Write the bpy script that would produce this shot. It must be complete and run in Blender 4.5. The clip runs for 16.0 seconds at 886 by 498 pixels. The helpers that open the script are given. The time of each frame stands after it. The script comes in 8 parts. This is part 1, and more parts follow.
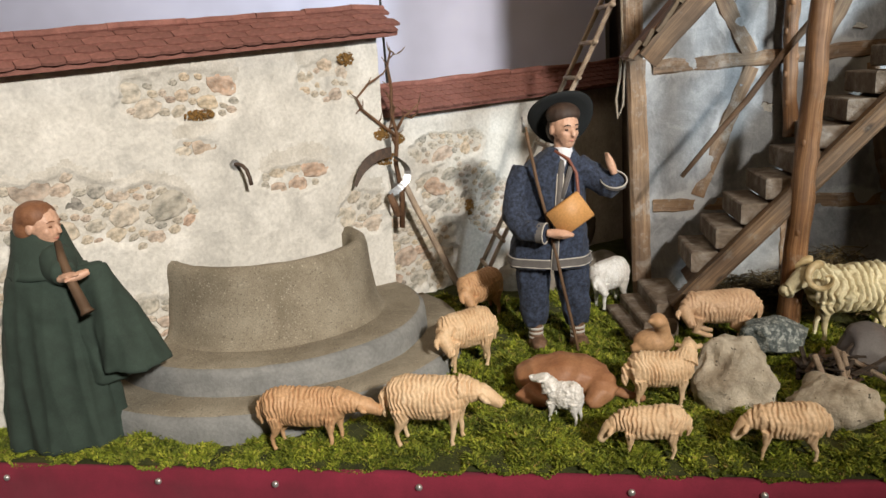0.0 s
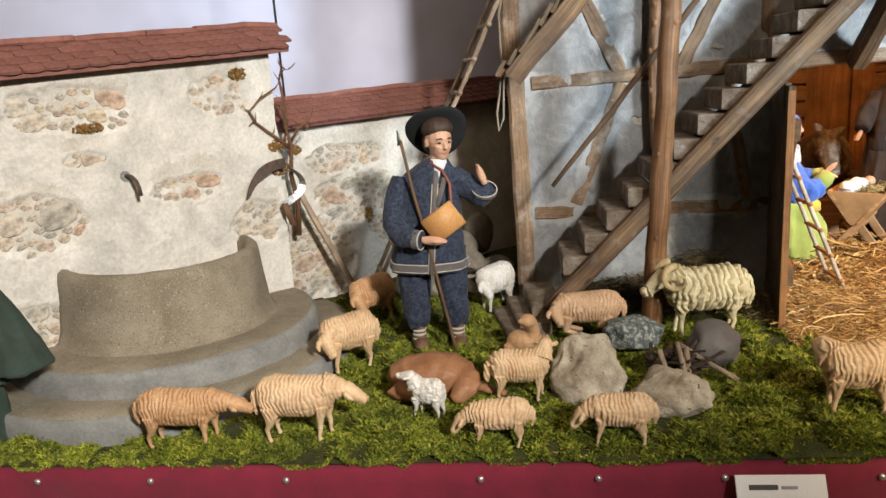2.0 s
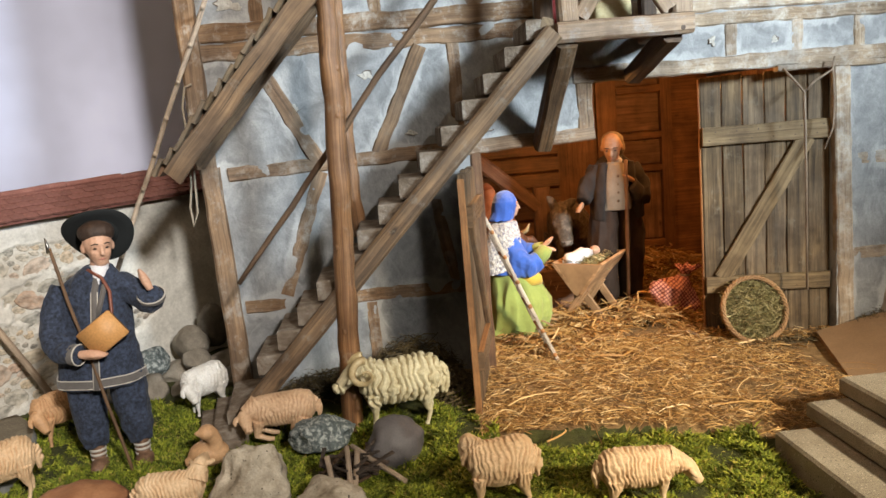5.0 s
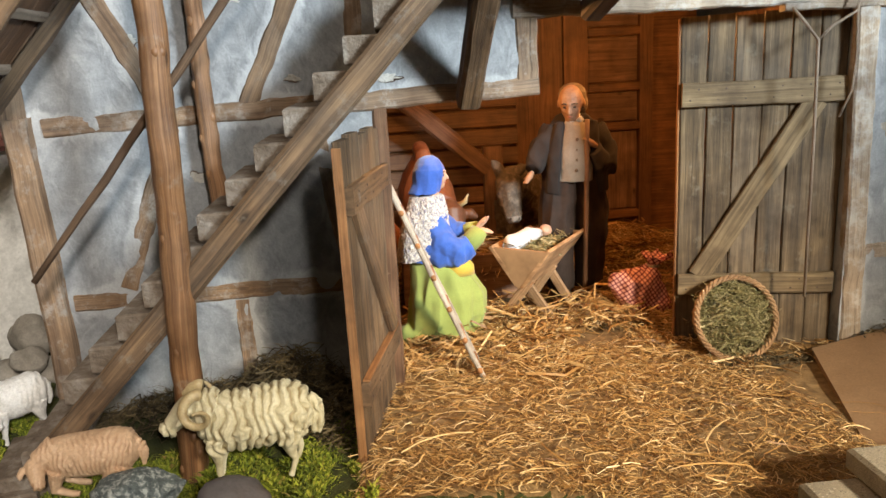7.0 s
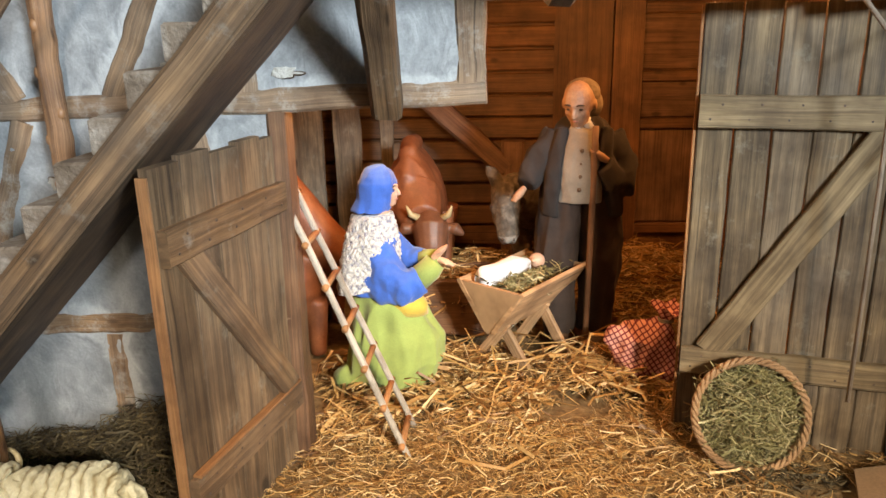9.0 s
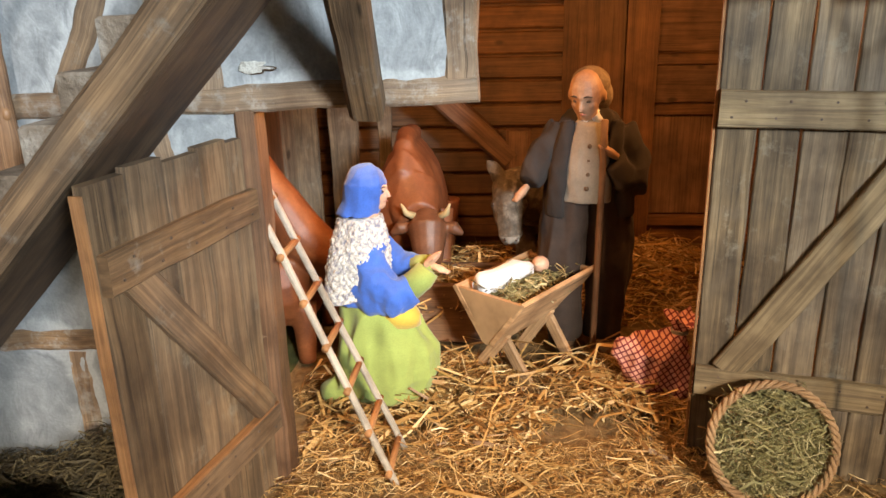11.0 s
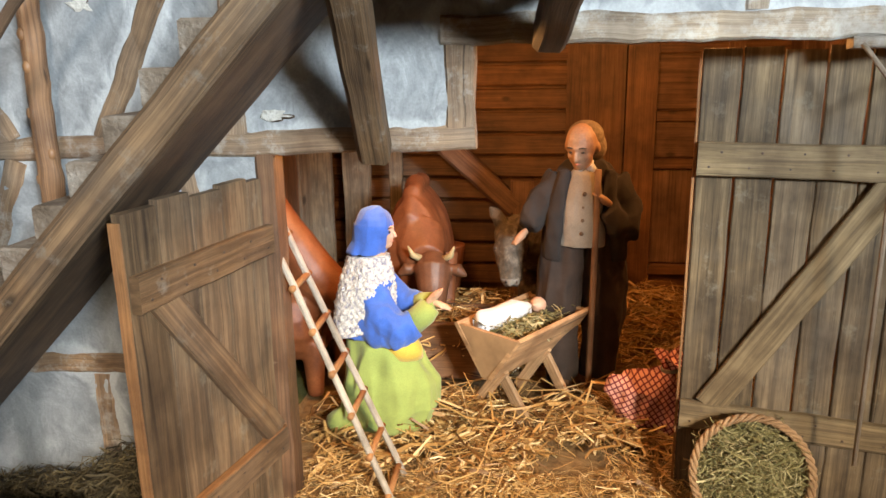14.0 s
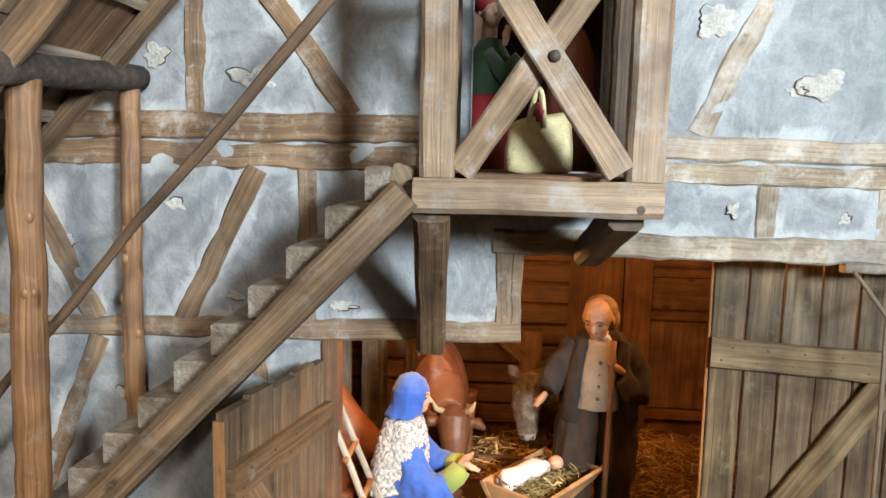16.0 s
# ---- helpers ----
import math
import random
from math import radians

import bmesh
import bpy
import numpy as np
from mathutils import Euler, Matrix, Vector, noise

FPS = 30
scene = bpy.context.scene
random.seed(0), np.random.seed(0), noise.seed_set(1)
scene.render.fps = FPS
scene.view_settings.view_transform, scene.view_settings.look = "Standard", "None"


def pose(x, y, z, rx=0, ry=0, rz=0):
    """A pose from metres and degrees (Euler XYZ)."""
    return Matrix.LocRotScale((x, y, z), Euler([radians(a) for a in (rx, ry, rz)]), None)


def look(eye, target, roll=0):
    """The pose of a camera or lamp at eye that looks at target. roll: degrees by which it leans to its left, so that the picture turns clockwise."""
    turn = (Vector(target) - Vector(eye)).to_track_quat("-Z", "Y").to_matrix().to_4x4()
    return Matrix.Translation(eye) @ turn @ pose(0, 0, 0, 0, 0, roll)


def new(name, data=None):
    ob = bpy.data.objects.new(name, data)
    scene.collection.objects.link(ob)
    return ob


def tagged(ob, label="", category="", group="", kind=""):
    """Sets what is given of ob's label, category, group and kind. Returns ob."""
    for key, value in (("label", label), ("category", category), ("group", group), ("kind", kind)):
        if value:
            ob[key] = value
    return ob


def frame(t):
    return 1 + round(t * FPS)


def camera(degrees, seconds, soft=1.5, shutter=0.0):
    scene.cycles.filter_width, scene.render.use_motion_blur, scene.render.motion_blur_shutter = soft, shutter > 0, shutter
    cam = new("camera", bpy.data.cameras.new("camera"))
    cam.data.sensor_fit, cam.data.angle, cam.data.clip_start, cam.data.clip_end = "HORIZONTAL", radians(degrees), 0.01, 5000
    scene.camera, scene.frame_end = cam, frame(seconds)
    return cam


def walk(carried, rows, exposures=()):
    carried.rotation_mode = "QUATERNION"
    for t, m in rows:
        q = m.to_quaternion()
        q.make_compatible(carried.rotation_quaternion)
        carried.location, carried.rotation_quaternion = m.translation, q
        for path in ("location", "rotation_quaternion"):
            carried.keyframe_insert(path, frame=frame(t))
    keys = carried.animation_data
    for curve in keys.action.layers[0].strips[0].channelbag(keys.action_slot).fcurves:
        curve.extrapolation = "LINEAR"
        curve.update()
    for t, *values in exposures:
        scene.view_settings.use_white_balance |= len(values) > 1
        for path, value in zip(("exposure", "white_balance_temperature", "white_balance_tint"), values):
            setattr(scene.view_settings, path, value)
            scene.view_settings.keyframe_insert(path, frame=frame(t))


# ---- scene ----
cam = camera(61.1, 16.0)
PATH = [
    (0, (0.036, 0.024, 0.505), (-0.284, 1.943, 0.043), -3.8),
    (0.5, (0.053, 0.022, 0.496), (-0.221, 1.945, 0.017), -3.9),
    (1, (0.085, 0.018, 0.497), (-0.152, 1.943, 0.007), -3.9),
    (1.5, (0.128, 0.002, 0.504), (-0.082, 1.931, 0.021), -3.7),
    (2, (0.174, -0.03, 0.515), (-0.029, 1.907, 0.06), -3.5),
    (2.5, (0.226, -0.074, 0.531), (0.013, 1.871, 0.116), -3.4),
    (3, (0.273, -0.106, 0.55), (0.062, 1.847, 0.178), -3.5),
    (3.5, (0.342, -0.117, 0.561), (0.167, 1.847, 0.226), -3.8),
    (4, (0.416, -0.103, 0.573), (0.326, 1.871, 0.264), -4.3),
    (4.5, (0.469, -0.049, 0.568), (0.496, 1.927, 0.26), -4.8),
    (5, (0.511, 0.034, 0.549), (0.649, 2.002, 0.218), -5.0),
    (5.2, (0.534, 0.078, 0.544), (0.713, 2.04, 0.201), -5.1),
    (7.3, (0.746, 0.445, 0.549), (0.88, 2.376, 0.043), -2.6),
    (7.5, (0.792, 0.489, 0.552), (0.868, 2.42, 0.035), -2.2),
    (8, (0.874, 0.587, 0.556), (0.844, 2.513, 0.015), -1.5),
    (8.5, (0.929, 0.64, 0.567), (0.819, 2.557, 0.006), -1.2),
    (9, (0.958, 0.673, 0.58), (0.806, 2.581, -0.001), -1.2),
    (11.5, (0.981, 0.778, 0.593), (0.788, 2.661, -0.052), -1.6),
    (12, (0.983, 0.777, 0.592), (0.79, 2.664, -0.044), -1.8),
    (12.5, (0.982, 0.77, 0.597), (0.786, 2.661, -0.023), -1.9),
    (13, (0.988, 0.756, 0.597), (0.783, 2.656, 0.005), -1.8),
    (13.5, (1.001, 0.728, 0.591), (0.784, 2.638, 0.04), -1.4),
    (14, (1.004, 0.701, 0.592), (0.773, 2.623, 0.09), -0.8),
    (14.5, (1.011, 0.658, 0.614), (0.769, 2.592, 0.164), -0.1),
    (15, (1.004, 0.617, 0.661), (0.772, 2.566, 0.276), 0.4),
    (15.5, (0.966, 0.603, 0.693), (0.756, 2.566, 0.374), 1.0),
    (16, (0.92, 0.605, 0.721), (0.754, 2.582, 0.474), 1.3),
]
walk(cam, [(t, look(eye, target, roll)) for t, eye, target, roll in PATH],
     exposures=[(0, 0.0), (1.5, 0.04), (3.0, 0.07), (4.5, -0.08), (5.5, -0.04), (7.5, 0.03), (9.0, 0.03), (12.5, 0.03), (14.5, 0.05), (16.0, -0.05)])

# ---- world and lights ----
world = bpy.data.worlds.new("hall_air")
scene.world = world
world.use_nodes = True
world.node_tree.nodes["Background"].inputs[0].default_value = (0.75, 0.8, 0.9, 1)
world.node_tree.nodes["Background"].inputs[1].default_value = 0.025


def area_lamp(name, eye, target, size, watts, colour):
    data = bpy.data.lights.new(name, "AREA")
    data.shape, data.size, data.energy, data.color = "DISK", size, watts, colour
    ob = new(name, data)
    ob.matrix_world = look(eye, target)
    return ob


def point_lamp(name, at, radius, watts, colour):
    data = bpy.data.lights.new(name, "POINT")
    data.shadow_soft_size, data.energy, data.color = radius, watts, colour
    ob = new(name, data)
    ob.location = at
    return ob


def spot_lamp(name, eye, target, degrees, soft, radius, watts, colour):
    data = bpy.data.lights.new(name, "SPOT")
    data.spot_size, data.spot_blend, data.shadow_soft_size = radians(degrees), soft, radius
    data.energy, data.color = watts, colour
    ob = new(name, data)
    ob.matrix_world = look(eye, target)
    return ob


# two track spots and an added fill on the visitors' side, and the warm hall ceiling
spot_lamp("track_spot_house", (2.36, -0.80, 1.32), (0.985, 1.53, 0.95), 42.5, 1.0, 0.25, 800, (0.80, 0.925, 1.0))
spot_lamp("track_spot_garden", (1.35, -1.30, 1.52), (-0.50, 1.22, 0.55), 47.5, 1.0, 0.12, 545, (1.0, 0.93, 0.84))
# unseen fill spot, added to brighten the yard and the front sheep
spot_lamp("yard_fill_spot", (2.15, -1.12, 1.47), (1.11, 1.12, 0.03), 26.5, 1.0, 0.14, 800, (1.0, 0.84, 0.61))
area_lamp("hall_ceiling_light", (0.25, 0.1, 2.3), (0.35, 0.9, 0), 1.3, 13, (1.0, 0.74, 0.47))
point_lamp("stable_lamp", (0.80, 1.735, 0.56), 0.025, 5.0, (1.0, 0.46, 0.14))
point_lamp("stable_lamp", (1.27, 1.84, 0.61), 0.025, 4.5, (1.0, 0.44, 0.12))

# ---- small helpers ----
ORIGIN = {}
RNG = random.Random(7)


def thing(name, at, label, category, group="", kind=""):
    ob = new(name)
    ob.location = at
    ob.empty_display_size = 0.02
    ORIGIN[ob] = Vector(at)
    return tagged(ob, label, category, group, kind)


def mesh_of(name, bm, mats, smooth):
    me = bpy.data.meshes.new(name)
    bm.to_mesh(me)
    bm.free()
    for m in mats if isinstance(mats, (list, tuple)) else [mats]:
        me.materials.append(m)
    if smooth:
        me.shade_smooth()
    return me


def part(name, bm, mats, parent=None, label="", smooth=False):
    """One mesh object. bm is in world metres; under a thing it is moved to the thing's base."""
    at = ORIGIN.get(parent, Vector((0, 0, 0)))
    if at.length:
        bm.transform(Matrix.Translation(-at))
    ob = new(name, mesh_of(name, bm, mats, smooth))
    if parent:
        ob.parent = parent
        ORIGIN[ob] = at
    if label:
        ob["label"] = label
    return ob


def solo(name, bm, mats, at, label, category, group="", kind="", smooth=False):
    """A thing that is one mesh."""
    bm.transform(Matrix.Translation(-Vector(at)))
    ob = new(name, mesh_of(name, bm, mats, smooth))
    ob.location = at
    ORIGIN[ob] = Vector(at)
    return tagged(ob, label, category, group, kind)


def uvl(bm):
    return bm.loops.layers.uv.verify()


def ring_skin(bm, rings, us, mat=0, caps=True):
    """Faces between closed rings of places, with a running length in u."""
    uv, made = uvl(bm), [[bm.verts.new(p) for p in r] for r in rings]
    n = len(made[0])
    for k in range(len(made) - 1):
        for i in range(n):
            j = (i + 1) % n
            f = bm.faces.new((made[k][i], made[k][j], made[k + 1][j], made[k + 1][i]))
            f.material_index = mat
            for l, (a, b) in zip(f.loops, ((us[k], i), (us[k], i + 1), (us[k + 1], i + 1), (us[k + 1], i))):
                l[uv].uv = (a, b / n)
    if caps:
        for r, flip in ((made[0], True), (made[-1], False)):
            f = bm.faces.new(r[::-1] if flip else r)
            f.material_index = mat
            for l in f.loops:
                l[uv].uv = (l.vert.co.x * 3 + l.vert.co.y, l.vert.co.z)
    return made


def frame_of(d, up=(0, 0, 1)):
    d = Vector(d).normalized()
    up = Vector(up)
    if abs(d.dot(up)) > 0.97:
        up = Vector((0, 1, 0)) if abs(d.y) < 0.9 else Vector((1, 0, 0))
    side = d.cross(up).normalized()
    return d, side, side.cross(d).normalized()


def timber(bm, p0, p1, w, h, up=(0, 0, 1), rough=0.0012, cut=0.16, seg=None, mat=0):
    """A hewn beam: w across, h along up, with chamfered, uneven edges."""
    p0, p1 = Vector(p0), Vector(p1)
    d, side, top = frame_of(p1 - p0, up)
    length = (p1 - p0).length
    seg = seg or max(2, min(14, int(length / 0.035)))
    c = cut * min(w, h)
    prof = [(-w / 2 + c, -h / 2), (w / 2 - c, -h / 2), (w / 2, -h / 2 + c), (w / 2, h / 2 - c),
            (w / 2 - c, h / 2), (-w / 2 + c, h / 2), (-w / 2, h / 2 - c), (-w / 2, -h / 2 + c)]
    seed = Vector((RNG.uniform(0, 90), RNG.uniform(0, 90), RNG.uniform(0, 90)))
    rings, us, u0 = [], [], RNG.uniform(0, 40)
    for k in range(seg + 1):
        at = p0 + d * (length * k / seg)
        ring = []
        for a, b in prof:
            q = at + side * a + top * b
            n = noise.noise_vector(q * 22 + seed) * 0.6 + noise.noise_vector(q * 70 + seed) * 0.4
            if k in (0, seg):
                n = n * 0.5
            ring.append(q + n * rough * 2)
        rings.append(ring)
        us.append(u0 + length * k / seg)
    ring_skin(bm, rings, us, mat)


def tube(bm, pts, rads, n=8, mat=0, rough=0.0, caps=True):
    """A round limb through places, with a radius at each."""
    pts = [Vector(p) for p in pts]
    if not isinstance(rads, (list, tuple)):
        rads = [rads] * len(pts)
    seed = Vector((RNG.uniform(0, 90), RNG.uniform(0, 90), 0))
    rings, us, u = [], [], RNG.uniform(0, 40)
    side = None
    for k, p in enumerate(pts):
        d = (pts[min(k + 1, len(pts) - 1)] - pts[max(k - 1, 0)]).normalized()
        if side is None:
            _, side, top = frame_of(d)
        side = (side - d * side.dot(d)).normalized()
        top = side.cross(d)
        ring = []
        for i in range(n):
            a = 2 * math.pi * i / n
            q = p + (side * math.cos(a) + top * math.sin(a)) * rads[k]
            if rough:
                q = q + noise.noise_vector(q * 40 + seed) * rough
            ring.append(q)
        rings.append(ring)
        us.append(u)
        if k + 1 < len(pts):
            u += (pts[k + 1] - p).length
    ring_skin(bm, rings, us, mat, caps)


def bent(p0, p1, steps=8, wobble=0.004):
    """Places from p0 to p1 with a slight natural bend."""
    p0, p1 = Vector(p0), Vector(p1)
    seed = Vector((RNG.uniform(0, 90), RNG.uniform(0, 90), 5))
    return [p0.lerp(p1, k / steps) + noise.noise_vector(p0.lerp(p1, k / steps) * 9 + seed) * wobble * (1 if 0 < k < steps else 0.3)
            for k in range(steps + 1)]


def loft(bm, rows, n=20, folds=0, mat=0, caps=True, phase=0.0):
    """A body of flat elliptic rings: rows of x, y, z, rx, ry and, if it has folds, their depth; an 8th value turns the ring."""
    rings, us = [], []
    for r in rows:
        x, y, z, rx, ry = r[:5]
        amp = r[5] if len(r) > 5 else 0
        tilt = r[6] if len(r) > 6 else 0
        turn = r[7] if len(r) > 7 else 0
        ring = []
        for i in range(n):
            a = 2 * math.pi * i / n
            k = 1 + amp * math.sin(folds * a + phase) + 0.4 * amp * math.sin((folds * 2 + 1) * a + 2 * phase)
            px, py = rx * k * math.cos(a), ry * k * math.sin(a)
            qx, qy = px * math.cos(turn) - py * math.sin(turn), px * math.sin(turn) + py * math.cos(turn)
            ring.append(Vector((x + qx, y + qy, z + tilt * px)))
        rings.append(ring)
        us.append(z)
    ring_skin(bm, rings, us, mat, caps)


def ball(bm, c, r, rot=None, u=14, v=9, mat=0):
    """An ellipsoid with half sizes r."""
    m = Matrix.Translation(c) @ (rot.to_4x4() if rot else Matrix()) @ Matrix.Diagonal((*(r if isinstance(r, (tuple, list)) else (r, r, r)), 1))
    uvl(bm)
    for f in {f for vert in bmesh.ops.create_uvsphere(bm, u_segments=u, v_segments=v, radius=1, matrix=m)["verts"] for f in vert.link_faces}:
        f.material_index = mat


def box(bm, c, s, rot=None, cut=0.002, mat=0):
    """A board or block of size s with chamfered edges, turned by rot (a matrix)."""
    hx, hy, hz = s[0] / 2, s[1] / 2, s[2] / 2
    q = min(cut, hx * 0.45, hy * 0.45, hz * 0.45)
    rings = []
    m = Matrix.Translation(c) @ (rot.to_4x4() if rot else Matrix())
    for z, g in ((-hz, q), (-hz + q, 0), (hz - q, 0), (hz, q)):
        x, y = hx - g, hy - g
        rings.append([m @ Vector((a * x if not k else a * (x - 0), b * y, z)) for a, b, k in ((-1, -1, 0), (1, -1, 0), (1, 1, 0), (-1, 1, 0))])
    u = RNG.uniform(0, 40)
    uv, made = uvl(bm), None
    made = ring_skin(bm, rings, [u, u + q, u + s[2] - q, u + s[2]], mat)
    longest = max(range(3), key=lambda i: s[i])
    inv = m.inverted()
    for f in {f for r in made for vert in r for f in vert.link_faces}:
        for l in f.loops:
            p = inv @ l.vert.co
            rest = [p[i] for i in range(3) if i != longest]
            l[uv].uv = (u + p[longest], (rest[0] + rest[1]) * 4)


def prism(bm, poly, z0, z1, m=None, mat=0):
    """A flat outline raised from z0 to z1, laid into the world by m."""
    m = m or Matrix()
    uv = uvl(bm)
    low = [bm.verts.new(m @ Vector((x, y, z0))) for x, y in poly]
    high = [bm.verts.new(m @ Vector((x, y, z1))) for x, y in poly]
    faces = [bm.faces.new(low[::-1]), bm.faces.new(high)]
    n = len(poly)
    for i in range(n):
        faces.append(bm.faces.new((low[i], low[(i + 1) % n], high[(i + 1) % n], high[i])))
    for f in faces:
        f.material_index = mat
        for l in f.loops:
            l[uv].uv = (l.vert.co.x + l.vert.co.z, l.vert.co.y * 4)
    return faces


def fused(bm, voxel, smooth=2, turns=0.5):
    """The pieces of bm grown into one skin."""
    me = bpy.data.meshes.new("draft")
    bm.to_mesh(me)
    bm.free()
    ob = new("draft", me)
    mod = ob.modifiers.new("remesh", "REMESH")
    mod.mode, mod.voxel_size = "VOXEL", voxel
    if smooth:
        sm = ob.modifiers.new("smooth", "SMOOTH")
        sm.iterations, sm.factor = smooth, turns
    got = bpy.data.meshes.new_from_object(ob.evaluated_get(bpy.context.evaluated_depsgraph_get()))
    bpy.data.objects.remove(ob)
    bpy.data.meshes.remove(me)
    out = bmesh.new()
    out.from_mesh(got)
    bpy.data.meshes.remove(got)
    return out


def join(bm, other, mat=0):
    """Adds the bmesh other to bm with one material."""
    uvl(bm)
    vs = [bm.verts.new(v.co) for v in other.verts]
    other.verts.index_update()
    for f in other.faces:
        g = bm.faces.new([vs[v.index] for v in f.verts])
        g.material_index = mat
        g.smooth = True
    other.free()


def crease(bm, amp, across=60.0, down=14.0, seed=0.0):
    """Cloth folds that run mostly downwards, pushed into a garment."""
    bm.normal_update()
    got = []
    for v in bm.verts:
        p = v.co
        q = abs(noise.noise((p.x * across, p.y * across, p.z * down + seed)))
        got.append((0.35 - q) * amp * 1.4 + 0.35 * amp * noise.noise((p.x * across * 2, p.y * across * 2, p.z * across + seed)))
    for v, k in zip(bm.verts, got):
        v.co += v.normal * k
    return bm


# ---- materials ----
def nodes(name):
    m = bpy.data.materials.new(name)
    m.use_nodes = True
    t = m.node_tree
    return m, t, t.nodes["Principled BSDF"]


def noise_at(t, coord, scale, detail=4.0, rough=0.6, stretch=None, dist=0.0):
    n = t.nodes.new("ShaderNodeTexNoise")
    n.inputs["Scale"].default_value, n.inputs["Detail"].default_value, n.inputs["Roughness"].default_value = scale, detail, rough
    n.inputs["Distortion"].default_value = dist
    if stretch:
        mp = t.nodes.new("ShaderNodeMapping")
        mp.inputs["Scale"].default_value = stretch
        t.links.new(coord, mp.inputs["Vector"])
        coord = mp.outputs["Vector"]
    t.links.new(coord, n.inputs["Vector"])
    return n.outputs["Fac"]


def ramp(t, fac, stops):
    r = t.nodes.new("ShaderNodeValToRGB")
    e = r.color_ramp.elements
    while len(e) < len(stops):
        e.new(0.5)
    for el, (pos, col) in zip(e, stops):
        el.position, el.color = pos, (*col, 1) if len(col) == 3 else col
    t.links.new(fac, r.inputs["Fac"])
    return r.outputs["Color"]


def mixed(t, fac, a, b, mode="MIX"):
    n = t.nodes.new("ShaderNodeMix")
    n.data_type, n.blend_type = "RGBA", mode
    for key, v in ((0, fac), (6, a), (7, b)):
        if isinstance(v, (float, int)):
            n.inputs[key].default_value = v
        elif isinstance(v, tuple):
            n.inputs[key].default_value = (*v, 1)
        else:
            t.links.new(v, n.inputs[key])
    return n.outputs[2]


def bump(t, bsdf, height, strength, distance):
    b = t.nodes.new("ShaderNodeBump")
    b.inputs["Strength"].default_value, b.inputs["Distance"].default_value = strength, distance
    t.links.new(height, b.inputs["Height"])
    t.links.new(b.outputs["Normal"], bsdf.inputs["Normal"])


def surface(name, colours, scale=30.0, fine=200.0, rough=0.8, relief=0.001, spread=0.5, speck=None, island=0.0):
    """A mottled surface: three colours by a broad noise, a fine grain, and relief in metres."""
    m, t, b = nodes(name)
    co = t.nodes.new("ShaderNodeTexCoord").outputs["Object"]
    big = noise_at(t, co, scale, 5, 0.62, dist=0.3)
    small = noise_at(t, co, fine, 3, 0.6)
    lo, hi = 0.5 - spread / 2, 0.5 + spread / 2
    col = ramp(t, big, [(lo * 0.9 + 0.03, colours[0]), (0.5, colours[1]), (hi * 0.9 + 0.04, colours[2])])
    grain = ramp(t, small, [(0.3, (0.72, 0.72, 0.72)), (0.7, (1.12, 1.12, 1.12))])
    col = mixed(t, 0.6, col, grain, "MULTIPLY")
    if speck:
        s = noise_at(t, co, speck[1], 2, 0.5)
        col = mixed(t, ramp(t, s, [(speck[2], (0, 0, 0)), (speck[2] + 0.04, (1, 1, 1))]), col, speck[0])
    if island:
        g = t.nodes.new("ShaderNodeNewGeometry").outputs["Random Per Island"]
        o = t.nodes.new("ShaderNodeObjectInfo").outputs["Random"]
        s = t.nodes.new("ShaderNodeMath")
        s.operation = "ADD"
        t.links.new(g, s.inputs[0]), t.links.new(o, s.inputs[1])
        w = t.nodes.new("ShaderNodeMath")
        w.operation = "FRACT"
        t.links.new(s.outputs[0], w.inputs[0])
        col = mixed(t, 1.0, col, ramp(t, w.outputs[0], [(0.0, (1 - island,) * 3), (1.0, (1 + island,) * 3)]), "MULTIPLY")
    t.links.new(col, b.inputs["Base Color"])
    b.inputs["Roughness"].default_value = rough
    add = t.nodes.new("ShaderNodeMath")
    add.operation = "ADD"
    t.links.new(big, add.inputs[0]), t.links.new(small, add.inputs[1])
    bump(t, b, add.outputs[0], 0.8, relief)
    return m


def carved(name, colours, stain_shade):
    """Carved limewood, browner in the cuts: wiped stain and groove shade put into the colour (vertex attribute)."""
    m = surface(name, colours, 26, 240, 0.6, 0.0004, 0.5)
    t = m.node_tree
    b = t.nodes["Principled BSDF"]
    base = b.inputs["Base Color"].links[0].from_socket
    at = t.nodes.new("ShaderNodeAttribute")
    at.attribute_name = "stain_shade"
    t.links.new(mixed(t, at.outputs["Fac"], base, stain_shade), b.inputs["Base Color"])
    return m


